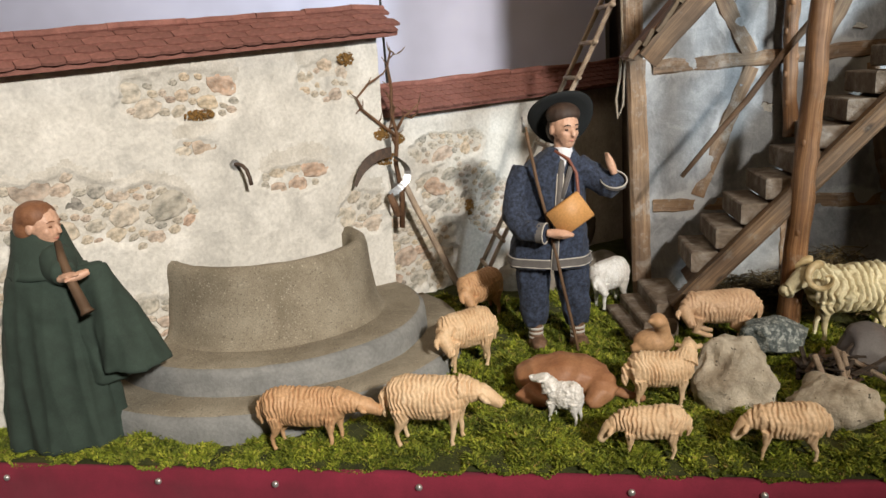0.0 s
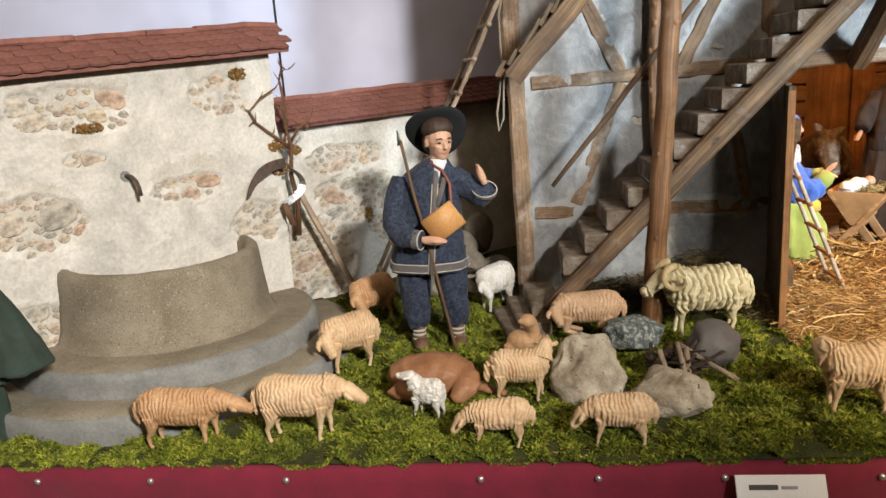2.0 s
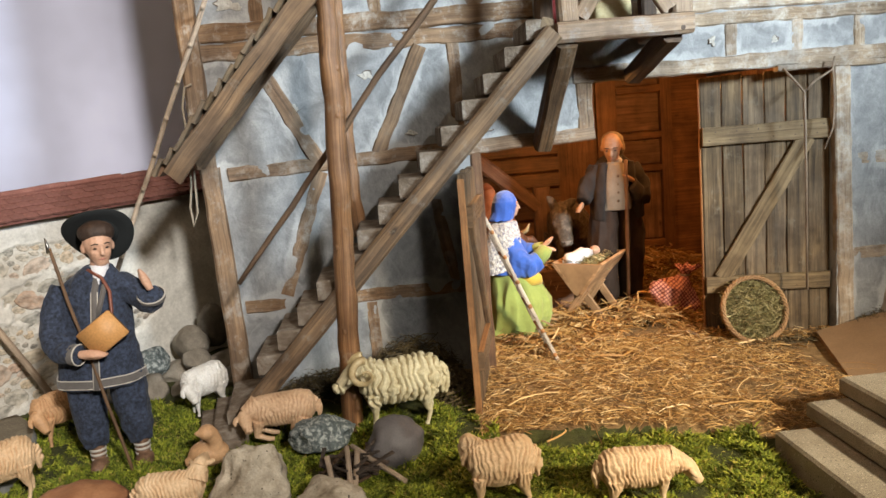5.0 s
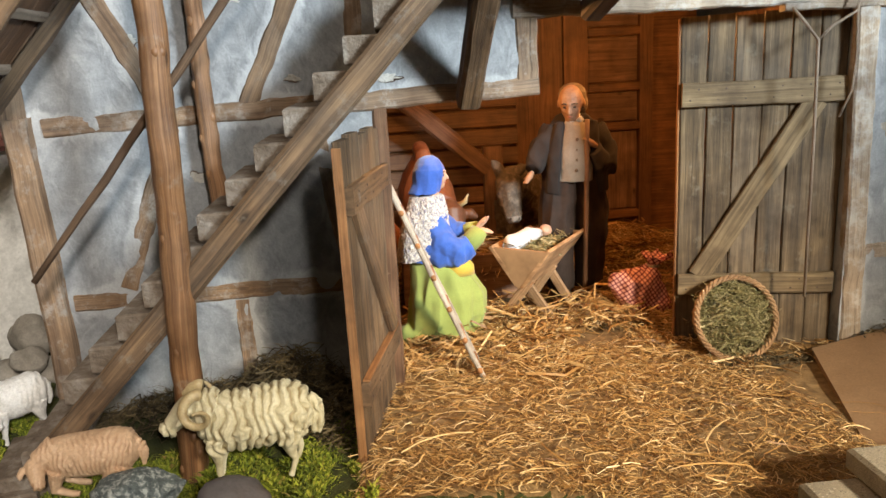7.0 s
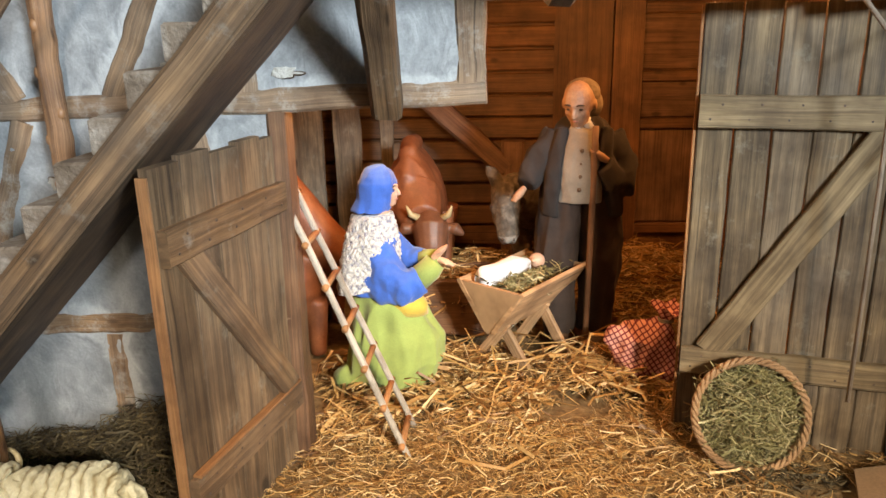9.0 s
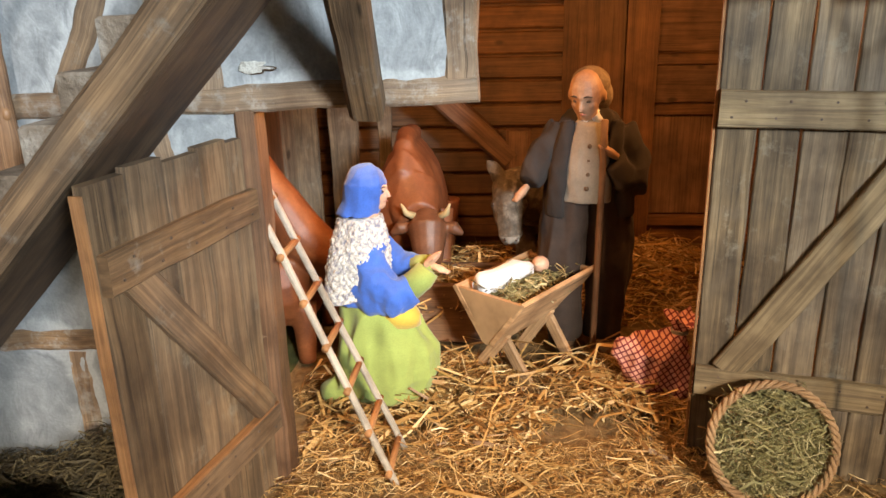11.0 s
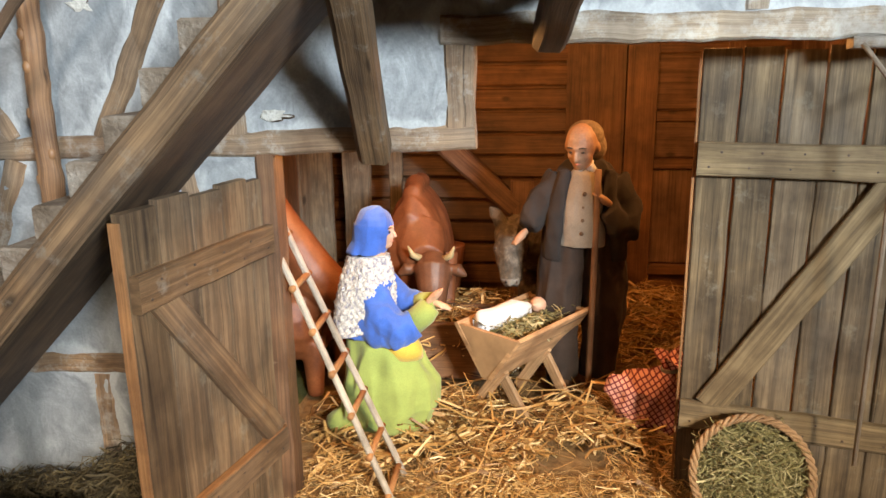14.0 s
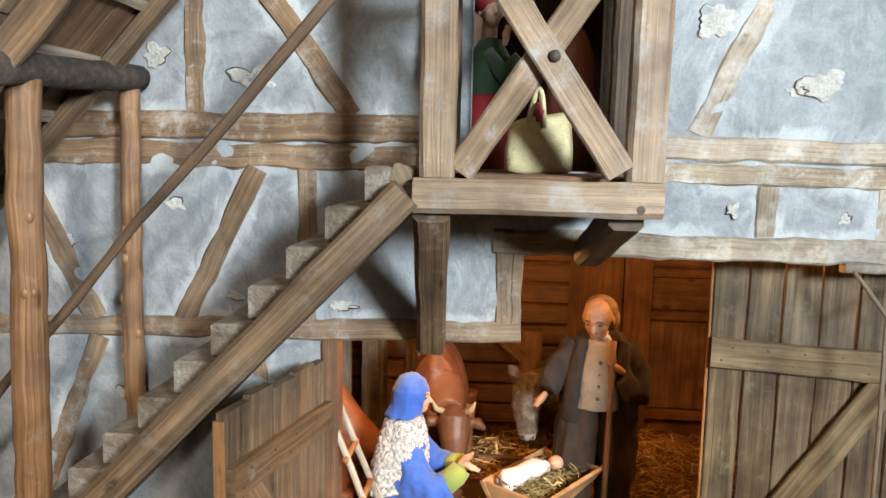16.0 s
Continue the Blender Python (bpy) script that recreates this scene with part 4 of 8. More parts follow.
balcony_beam("brace", (1.026, BY + 0.006, 0.708), (0.895, BY + 0.006, 0.905), 0.029, 0.014)
balcony_beam("brace", (0.872, BY + 0.017, 0.706), (1.005, BY + 0.017, 0.90), 0.029, 0.014)
balcony_beam("top_rail", (0.83, BY + 0.016, 0.925), (1.07, BY + 0.016, 0.925), 0.028, 0.026)
bm = bmesh.new()
tube(bm, [(0.9595, BY + 0.004, 0.815), (0.9595, BY - 0.003, 0.815), (0.9595, BY - 0.006, 0.815)], [0.006, 0.006, 0.0025], 10)
part("bolt", bm, RUST, balcony, "round-headed bolt", smooth=True)
bm = bmesh.new()
tube(bm, [(1.046, BY + 0.002, 0.674), (1.046, BY - 0.004, 0.674)], [0.005, 0.004], 10)
part("bolt", bm, RUST, balcony)
for x in (0.842, 1.054):
    balcony_beam("side_beam", (x, BY + 0.03, 0.682), (x, FY, 0.682), 0.03, 0.03, up=(0, 0, 1))
for k in range(5):
    balcony_beam("floor_board", (0.862, BY + 0.045 + 0.037 * k, 0.6995), (1.036, BY + 0.045 + 0.037 * k, 0.6995), 0.034, 0.008, up=(0, 0, 1), mat=BROWN_WOOD)
balcony_beam("bracket", (0.846, 1.345, 0.668), (0.831, FY - 0.012, 0.487), 0.034, 0.036, up=(1, 0, 0), mat=BEAM_WOOD, rough=0.002)
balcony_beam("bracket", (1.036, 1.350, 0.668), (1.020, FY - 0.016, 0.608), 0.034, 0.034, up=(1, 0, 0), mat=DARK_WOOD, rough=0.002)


# ---- doors ----
def plank_door(name, hinge, free, z0, z1, count, label, rails, brace, side, edged=0, bar=GREY_WOOD, planks=GREY_WOOD):
    """A boarded door from hinge to free (x, y), with rails and a brace on one side (+1 or -1)."""
    hinge, free = Vector((*hinge, 0)), Vector((*free, 0))
    d = free - hinge
    n = Vector((d.y, -d.x, 0)).normalized() * side
    ob = thing(name, hinge + Vector((0, 0, z0)), label, "door")
    for k in range(count):
        a = hinge + d * ((k + 0.5) / count)
        bm = bmesh.new()
        timber(bm, a + Vector((0, 0, z0 + RNG.uniform(-0.003, 0.003))), a + Vector((0, 0, z1 + RNG.uniform(-0.007, 0.006))) + n * RNG.uniform(-0.0012, 0.0012), d.length / count * RNG.uniform(0.945, 0.975), 0.011, up=n, rough=0.0015, cut=0.14)
        part("plank", bm, planks, ob)
    for z, h in rails:
        bm = bmesh.new()
        timber(bm, hinge + d * 0.01 + n * 0.011 + Vector((0, 0, z)), hinge + d * 0.99 + n * 0.011 + Vector((0, 0, z)), h, 0.011, up=n, rough=0.0012)
        rail = part("rail", bm, bar, ob)
        for k in range(count):
            for f, q in ((0.35, 0.22), (0.65, -0.22)):
                c = hinge + d * ((k + f) / count) + n * 0.0162 + Vector((0, 0, z + h * q))
                bm = bmesh.new()
                tube(bm, [c, c + n * 0.0012], [0.0017, 0.0012], 7)
                part("nail", bm, RUST, rail)
    # thin orange strip down the free edge, and on top of the chosen rails
    edge = free + (free - hinge).normalized() * 0.0015
    bm = bmesh.new()
    timber(bm, edge + Vector((0, 0, z0 + 0.004)), edge + Vector((0, 0, z1 - 0.006)), 0.003, 0.012, up=n, rough=0.0006)
    part("sawn_edge", bm, ORANGE_WOOD, ob)
    for z, h in rails[len(rails) - edged:]:
        top = n * 0.011 + Vector((0, 0, z + h / 2 + 0.0008))
        bm = bmesh.new()
        timber(bm, hinge + d * 0.03 + top, hinge + d * 0.97 + top, 0.0102, 0.003, rough=0.0006)
        part("sawn_edge", bm, ORANGE_WOOD, ob)
    a, za, b, zb, w = brace
    bm = bmesh.new()
    timber(bm, hinge + d * a + n * 0.0105 + Vector((0, 0, za)), hinge + d * b + n * 0.0105 + Vector((0, 0, zb)), w, 0.010, up=n, rough=0.0012)
    part("brace", bm, bar, ob)


plank_door("stable_door", (0.692, 1.553), (0.640, 1.308), 0.02, 0.458, 5, "open weathered plank door with a Z brace, swung out from the stable",
           [(0.385, 0.036), (0.125, 0.034)], (0.86, 0.375, 0.14, 0.14, 0.034), -1, 1, BEAM_WOOD, LEAF_WOOD)
plank_door("stable_door", (1.452, 1.562), (1.197, 1.618), 0.02, 0.598, 6, "tall weathered plank door with a diagonal brace, half open",
           [(0.470, 0.040), (0.145, 0.036)], (0.18, 0.455, 0.86, 0.160, 0.036), -1, 0, TAN_WOOD)

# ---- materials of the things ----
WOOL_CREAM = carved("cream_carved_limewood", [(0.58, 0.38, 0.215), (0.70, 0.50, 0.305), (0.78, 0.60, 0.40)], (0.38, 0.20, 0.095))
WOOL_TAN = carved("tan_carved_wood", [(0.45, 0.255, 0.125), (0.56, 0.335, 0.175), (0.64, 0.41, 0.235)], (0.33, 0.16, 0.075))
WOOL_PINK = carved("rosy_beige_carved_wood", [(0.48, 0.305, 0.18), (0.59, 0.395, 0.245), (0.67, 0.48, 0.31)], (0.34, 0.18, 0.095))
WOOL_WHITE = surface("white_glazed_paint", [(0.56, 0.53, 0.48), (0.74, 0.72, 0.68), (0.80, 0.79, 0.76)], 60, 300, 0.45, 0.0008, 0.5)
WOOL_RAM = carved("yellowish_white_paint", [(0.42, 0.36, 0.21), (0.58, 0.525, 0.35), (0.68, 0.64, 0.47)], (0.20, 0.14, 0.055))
CLAY_BROWN = surface("reddish_brown_carved_wood", [(0.26, 0.11, 0.05), (0.33, 0.155, 0.075), (0.39, 0.20, 0.10)], 20, 260, 0.55, 0.0003, 0.5)
HORN = surface("yellow_horn_paint", [(0.34, 0.25, 0.12), (0.44, 0.34, 0.18), (0.52, 0.43, 0.25)], 90, 400, 0.45, 0.0004, 0.5)
SKIN = surface("painted_skin", [(0.52, 0.30, 0.20), (0.60, 0.36, 0.25), (0.66, 0.42, 0.30)], 26, 300, 0.5, 0.0002, 0.5)
LIPS = surface("painted_lips", [(0.36, 0.13, 0.09), (0.42, 0.16, 0.115), (0.46, 0.19, 0.14)], 60, 300, 0.5, 0.0001, 0.5)
SKIN_OLD = surface("weathered_painted_skin", [(0.27, 0.150, 0.088), (0.34, 0.195, 0.118), (0.41, 0.245, 0.155)], 40, 300, 0.55, 0.0003, 0.5)
HAIR_BROWN = surface("painted_brown_hair", [(0.024, 0.014, 0.010), (0.042, 0.024, 0.016), (0.075, 0.042, 0.026)], 80, 500, 0.6, 0.0012, 0.5)
HAIR_GREY = surface("thin_greying_brown_hair", [(0.10, 0.07, 0.045), (0.17, 0.125, 0.085), (0.26, 0.20, 0.14)], 80, 500, 0.7, 0.0010, 0.5)
HAIR_RED = surface("painted_auburn_hair", [(0.16, 0.065, 0.03), (0.22, 0.095, 0.045), (0.27, 0.125, 0.06)], 80, 500, 0.6, 0.0008, 0.5)
DENIM = fabric("mottled_indigo_cloth", (0.026, 0.036, 0.064), 700, 0.75, 0.05, 170)
TRIM = fabric("grey_woven_braid", (0.12, 0.11, 0.105), 1200, 0.2)
TRIM_PALE = fabric("pale_piping", (0.50, 0.47, 0.42), 1200, 0.15)
FELT_BLACK = fabric("black_felt", (0.006, 0.008, 0.009), 800, 0.2, 0.0)
SHIRT = fabric("white_linen", (0.72, 0.72, 0.76), 900, 0.08)
LEATHER_TAN = surface("tan_leather", [(0.50, 0.25, 0.085), (0.56, 0.29, 0.10), (0.60, 0.32, 0.12)], 20, 300, 0.55, 0.0002, 0.5)
LEATHER_RED = surface("red_brown_leather", [(0.16, 0.05, 0.03), (0.20, 0.065, 0.04), (0.24, 0.08, 0.05)], 60, 300, 0.5, 0.0002, 0.5)
SHOE = surface("worn_brown_shoe", [(0.07, 0.04, 0.025), (0.16, 0.09, 0.055), (0.24, 0.14, 0.09)], 70, 300, 0.6, 0.0003, 0.5)
LODEN = fabric("dark_green_loden", (0.030, 0.049, 0.038), 700, 0.22, 0.0, 30)
BLUE_CLOTH = fabric("bright_blue_cotton", (0.045, 0.125, 0.50), 900, 0.2, 0.2)
LIME_CLOTH = fabric("yellow_green_cotton", (0.285, 0.345, 0.088), 900, 0.12, 0.2)
YELLOW_CLOTH = fabric("mustard_yellow_cotton", (0.60, 0.42, 0.06), 900, 0.12, 0.2)
LACE = surface("white_crocheted_lace", [(0.26, 0.25, 0.33), (0.64, 0.60, 0.56), (0.82, 0.78, 0.73)], 150, 420, 0.9, 0.003, 0.30)
COAT = fabric("dark_brown_wool", (0.021, 0.0145, 0.012), 800, 0.35, 0.02)
TROUSER = fabric("dark_brown_trouser_wool", (0.034, 0.021, 0.0155), 800, 0.4, 0.02)
WAISTCOAT = fabric("grey_beige_wool", (0.24, 0.20, 0.155), 800, 0.2)
OX_RED = surface("satin_red_brown_hide", [(0.10, 0.030, 0.011), (0.18, 0.057, 0.020), (0.27, 0.095, 0.037)], 22, 300, 0.50, 0.0006, 0.5)
HEAD_DARK = surface("dark_brown_muzzle_hide", [(0.08, 0.032, 0.015), (0.13, 0.052, 0.025), (0.19, 0.08, 0.04)], 30, 300, 0.5, 0.0006, 0.5)
DONKEY = surface("grey_brown_hide", [(0.045, 0.033, 0.023), (0.095, 0.072, 0.051), (0.20, 0.158, 0.118)], 70, 420, 0.7, 0.0014, 0.45)
MUZZLE = surface("pale_grey_muzzle", [(0.16, 0.135, 0.11), (0.24, 0.205, 0.17), (0.32, 0.28, 0.235)], 60, 300, 0.7, 0.0006, 0.5)
GRANITE = surface("pale_lichened_granite", [(0.22, 0.175, 0.12), (0.50, 0.44, 0.345), (0.66, 0.60, 0.49)], 18, 300, 0.85, 0.003, 0.36, ((0.11, 0.095, 0.07), 150, 0.68))
SLATE = surface("dark_smooth_slate", [(0.075, 0.068, 0.072), (0.10, 0.092, 0.096), (0.13, 0.12, 0.125)], 22, 300, 0.6, 0.0008, 0.5, ((0.34, 0.32, 0.31), 26, 0.70))
BLUESTONE = surface("blue_grey_veined_stone", [(0.06, 0.078, 0.082), (0.13, 0.155, 0.155), (0.46, 0.49, 0.47)], 120, 400, 0.8, 0.003, 0.3)
COBBLE = surface("river_cobble", [(0.13, 0.115, 0.09), (0.22, 0.195, 0.16), (0.33, 0.295, 0.245)], 26, 300, 0.75, 0.0016, 0.5, island=0.35)
WICKER = wood("peeled_wicker", (0.30, 0.16, 0.07), (0.50, 0.31, 0.16), (0.66, 0.46, 0.27), 0.55, greying=0.0)
RAFFIA = surface("woven_raffia", [(0.42, 0.33, 0.16), (0.54, 0.45, 0.25), (0.62, 0.54, 0.33)], 60, 500, 0.8, 0.0016, 0.5)
CORK = surface("ochre_dried_moss", [(0.12, 0.06, 0.015), (0.24, 0.13, 0.035), (0.36, 0.22, 0.07)], 120, 400, 1.0, 0.003, 0.5)
CARD = surface("white_card", [(0.88, 0.89, 0.92), (0.89, 0.90, 0.93), (0.90, 0.91, 0.94)], 6, 1500, 0.6, 0.0001, 0.5)
INK = surface("printed_ink", [(0.05, 0.05, 0.05), (0.07, 0.07, 0.07), (0.09, 0.09, 0.09)], 30, 300, 0.7, 0.0001, 0.5)
INK_GREY = surface("printed_grey_ink", [(0.28, 0.28, 0.29), (0.32, 0.32, 0.33), (0.36, 0.36, 0.37)], 30, 300, 0.7, 0.0001, 0.5)
CABLE = surface("black_rubber", [(0.010, 0.010, 0.011), (0.014, 0.014, 0.015), (0.018, 0.018, 0.019)], 30, 300, 0.5, 0.0001, 0.5)
ROPE = surface("grey_twine", [(0.22, 0.18, 0.13), (0.30, 0.25, 0.19), (0.38, 0.33, 0.26)], 200, 600, 0.9, 0.0006, 0.5)
RED_PAINT = surface("red_glaze", [(0.20, 0.012, 0.012), (0.25, 0.018, 0.018), (0.29, 0.03, 0.025)], 60, 300, 0.5, 0.0002, 0.5)
GREEN_PAINT = fabric("bottle_green_cloth", (0.018, 0.045, 0.014), 800, 0.2)


def tinted(name, stops, scale, relief, rough=0.9, broad=0.0, veil=None):
    """A surface whose tone differs from piece to piece."""
    m, t, b = nodes(name)
    co = t.nodes.new("ShaderNodeTexCoord").outputs["Object"]
    oi = t.nodes.new("ShaderNodeObjectInfo").outputs["Random"]
    geo = t.nodes.new("ShaderNodeNewGeometry").outputs["Random Per Island"]
    s, w = t.nodes.new("ShaderNodeMath"), t.nodes.new("ShaderNodeMath")
    s.operation, w.operation = "ADD", "FRACT"
    t.links.new(oi, s.inputs[0]), t.links.new(geo, s.inputs[1]), t.links.new(s.outputs[0], w.inputs[0])
    n = noise_at(t, co, scale, 4, 0.65)
    col = mixed(t, 0.7, ramp(t, w.outputs[0], stops), ramp(t, n, [(0.3, (0.62, 0.6, 0.58)), (0.7, (1.2, 1.2, 1.2))]), "MULTIPLY")
    if broad:
        col = mixed(t, 1.0, col, ramp(t, noise_at(t, co, broad, 4, 0.6), [(0.34, (0.55, 0.58, 0.56)), (0.62, (1.2, 1.17, 1.1))]), "MULTIPLY")
    if veil:
        col = mixed(t, ramp(t, noise_at(t, co, 1.4, 5, 0.65, dist=0.5), [(0.38, (0.03, 0.03, 0.03)), (0.68, (0.5, 0.5, 0.5))]), col, veil)
    t.links.new(col, b.inputs["Base Color"])
    b.inputs["Roughness"].default_value = rough
    bump(t, b, n, 0.7, relief)
    return m


FIELDSTONE = tinted("mixed_fieldstone", [(0.0, (0.34, 0.325, 0.29)), (0.16, (0.52, 0.44, 0.35)), (0.32, (0.42, 0.40, 0.36)), (0.46, (0.57, 0.45, 0.31)), (0.60, (0.46, 0.36, 0.30)), (0.74, (0.54, 0.49, 0.42)), (0.86, (0.30, 0.295, 0.275)), (0.93, (0.50, 0.33, 0.24)), (1.0, (0.17, 0.165, 0.155))], 2.2, 0.0022, 0.9, 1.1, (0.56, 0.535, 0.48))
STRAW = tinted("dry_straw", [(0.0, (0.13, 0.058, 0.016)), (0.22, (0.29, 0.145, 0.042)), (0.5, (0.46, 0.265, 0.085)), (0.8, (0.60, 0.39, 0.155)), (1.0, (0.78, 0.60, 0.33))], 300, 0.0002, 0.5)
HAY = tinted("green_grey_hay", [(0.0, (0.075, 0.062, 0.024)), (0.35, (0.19, 0.17, 0.065)), (0.75, (0.36, 0.31, 0.14)), (1.0, (0.58, 0.49, 0.28))], 300, 0.0002, 0.7)
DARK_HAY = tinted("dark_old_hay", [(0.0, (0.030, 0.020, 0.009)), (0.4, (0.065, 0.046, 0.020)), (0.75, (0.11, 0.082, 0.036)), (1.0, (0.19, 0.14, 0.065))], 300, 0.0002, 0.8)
MOSS = tinted("living_moss", [(0.0, (0.060, 0.082, 0.006)), (0.35, (0.16, 0.21, 0.014)), (0.7, (0.29, 0.345, 0.026)), (0.95, (0.44, 0.45, 0.06)), (1.0, (0.40, 0.28, 0.09))], 400, 0.0002, 0.8, 26.0)

# checked cloth of the sack
m, t, b = nodes("red_white_checked_cotton")
flat = t.nodes.new("ShaderNodeMapping")
flat.inputs["Rotation"].default_value = (0.25, radians(32), 0.1)
t.links.new(t.nodes.new("ShaderNodeTexCoord").outputs["Object"], flat.inputs["Vector"])
waves = []
for axis in ("X", "Z"):
    wv = t.nodes.new("ShaderNodeTexWave")
    wv.bands_direction, wv.inputs["Scale"].default_value, wv.inputs["Distortion"].default_value = axis, 44.0, 1.2
    wv.inputs["Detail Scale"].default_value = 0.6
    t.links.new(flat.outputs[0], wv.inputs["Vector"])
    waves.append(ramp(t, wv.outputs["Fac"], [(0.10, (0, 0, 0)), (0.24, (1, 1, 1))]))
both = mixed(t, 1.0, waves[0], waves[1], "MULTIPLY")
col = mixed(t, both, (0.17, 0.025, 0.04), (0.70, 0.36, 0.28))
t.links.new(col, b.inputs["Base Color"])
b.inputs["Roughness"].default_value = 0.9
CHECKED = m


# ---- roofs of the garden wall ----
def tile_mesh(name, w, h):
    """A clay tile with a rounded foot, lying in x (across) and y (up the slope)."""
    bm = bmesh.new()
    uvl(bm)
    top, low = [], []
    n = 5
    for k in range(n + 1):
        f = k / n
        x = (f - 0.5) * w * 0.97
        foot = -h * 0.5 - 0.16 * h * math.sin(math.pi * f)
        lift = 0.0016 * math.sin(math.pi * f)
        top.append((bm.verts.new((x, foot, 0.0042 + lift)), bm.verts.new((x, h * 0.62, 0.001 + lift))))
        low.append((bm.verts.new((x, foot + 0.0006, 0.0)), bm.verts.new((x, h * 0.62, -0.002))))
    for k in range(n):
        bm.faces.new((top[k][0], top[k + 1][0], top[k + 1][1], top[k][1]))
        bm.faces.new((low[k + 1][0], top[k + 1][0], top[k][0], low[k][0]))
    for k, flip in ((0, 1), (n, -1)):
        q = (top[k][0], top[k][1], low[k][1], low[k][0])
        bm.faces.new(q[::flip])
    return mesh_of(name, bm, TILE, False)


def wall_roof(wall, base, s0, s1, top, rise, rows, width):
    """Tiles in courses on a small ridge along the wall, and the ridge core."""
    bm = bmesh.new()
    uvl(bm)
    outer, ridge = 0.034, -0.035
    ends = []
    for s in (s0, s1):
        z = top(s)
        p = base + WD * s
        ends.append([bm.verts.new(p + WN * a + Vector((0, 0, z + b))) for a, b in ((outer - 0.006, -0.010), (outer - 0.004, -0.004), (ridge, rise - 0.004), (-0.105, -0.010))])
    for k in range(4):
        bm.faces.new((ends[0][k], ends[1][k], ends[1][(k + 1) % 4], ends[0][(k + 1) % 4]))
    bm.faces.new(ends[0][::-1]), bm.faces.new(ends[1])
    part("roof_core", bm, TILE, wall)
    slope = Vector((0, 0, rise)) + WN * (ridge - outer)
    length = slope.length
    up = slope.normalized()
    h = length / rows
    me = tile_mesh("roof_tile", width, h)
    count = int((s1 - s0) / width)
    for r in range(rows):
        for k in range(count + (r % 2)):
            s = s0 + width * (k + 0.5 - 0.5 * (r % 2))
            if s < s0 - 0.01 or s > s1 + 0.006:
                continue
            z = top(s)
            along = (WD + Vector((0, 0, (top(s + 0.01) - top(s)) / 0.01))).normalized()
            nor = along.cross(up).normalized()
            at = base + WD * s + WN * outer + Vector((0, 0, z - 0.004)) + up * (h * (r + 0.5)) + nor * (0.001 + RNG.uniform(-0.0006, 0.0012))
            ob = new("roof_tile", me)
            ob.parent = wall
            rot = Matrix((along, up, nor)).transposed().to_4x4() @ Matrix.Rotation(RNG.uniform(-0.05, 0.05), 4, "Z") @ Matrix.Rotation(RNG.uniform(-0.03, 0.03), 4, "Y")
            ob.matrix_basis = Matrix.Translation(at - ORIGIN[wall]) @ rot
    # ridge caps
    k = 0
    s = s0
    while s < s1:
        w = RNG.uniform(0.07, 0.15)
        a, b2 = s, min(s + w, s1 + 0.008)
        bm = bmesh.new()
        pa, pb = [base + WD * q + WN * (ridge + 0.002) + Vector((0, 0, top(q) + rise + RNG.uniform(-0.003, 0.002))) for q in (a + 0.001, b2)]
        timber(bm, pa, pb, 0.022, 0.012, rough=0.0016, cut=0.3)
        part("ridge_tile", bm, TILE, wall)
        s += w


wall_roof(wall_low_left, WALL_1, -0.98, 0.042, top_1, 0.046, 4, 0.034)
wall_roof(wall_far, WALL_2, 0.035, 0.78, top_2, 0.050, 5, 0.026)

# ---- fieldstones laid bare in the patches ----
STONES = []
for k in range(6):
    bm = bmesh.new()
    bmesh.ops.create_icosphere(bm, subdivisions=2, radius=1)
    for v in bm.verts:
        v.co *= 1 + 0.28 * noise.noise(v.co * 1.3 + Vector((k * 7, 0, 0)))
        v.co.z *= 0.42
    STONES.append(mesh_of("stone", bm, FIELDSTONE, True))


def lay_stones(wall, base, patches, top, gap):
    done = []
    for a, b, ra, rb in patches:
        sparse = 0.6 if b > 0.38 else 2.5
        for k in range(int(4500 * sparse * ra * rb / (gap * gap) / 6)):
            s, z = a + RNG.uniform(-1.15, 1.15) * ra, b + RNG.uniform(-1.15, 1.15) * rb
            r = gap * RNG.choice((0.24, 0.32, 0.42, 0.52, 0.66, 0.8)) * RNG.uniform(0.9, 1.1)
            if z < 0.03 or z > top(s) - 0.03 or not in_patch(patches, s, z, 0.90) or any((s - p) ** 2 + ((z - q) * 1.25) ** 2 < (r + o) ** 2 * 1.04 for p, q, o in done):
                continue
            done.append((s, z, r))
            ob = new("stone", RNG.choice(STONES))
            ob.parent = wall
            turn = RNG.uniform(-0.4, 0.4)
            rot = Matrix((WD, Vector((0, 0, 1)), WN)).transposed().to_4x4() @ Matrix.Rotation(turn, 4, "Z")
            ob.matrix_basis = Matrix.Translation(base + WD * s + WN * (-0.0048 + 0.0045 * noise.noise((s * 5, z * 5, 8))) + Vector((0, 0, z)) - ORIGIN[wall]) @ rot @ Matrix.Diagonal((r * RNG.uniform(0.95, 1.45), r * RNG.uniform(0.70, 0.95), 0.0034, 1))


lay_stones(wall_low_left, WALL_1, PATCH_1, top_1, 0.031)
lay_stones(wall_far, WALL_2, PATCH_2, top_2, 0.030)


def tuft(base, s, z, rs, rz, wall_label):
    bm = bmesh.new()
    for k in range(110):
        a = RNG.uniform(0, 6.28)
        q = RNG.random() ** 0.6
        ball(bm, base + WD * (s + rs * q * math.cos(a)) + WN * (0.001 + 0.004 * (1 - q) * RNG.random()) + Vector((0, 0, z + rz * q * math.sin(a))), (RNG.uniform(0.001, 0.0034), RNG.uniform(0.001, 0.003), RNG.uniform(0.001, 0.0026)), None, 5, 4)
    solo("dried_moss_tuft", bm, CORK, base + WD * s + Vector((0, 0, z)), wall_label, "moss", "moss tufts on the wall", smooth=True)


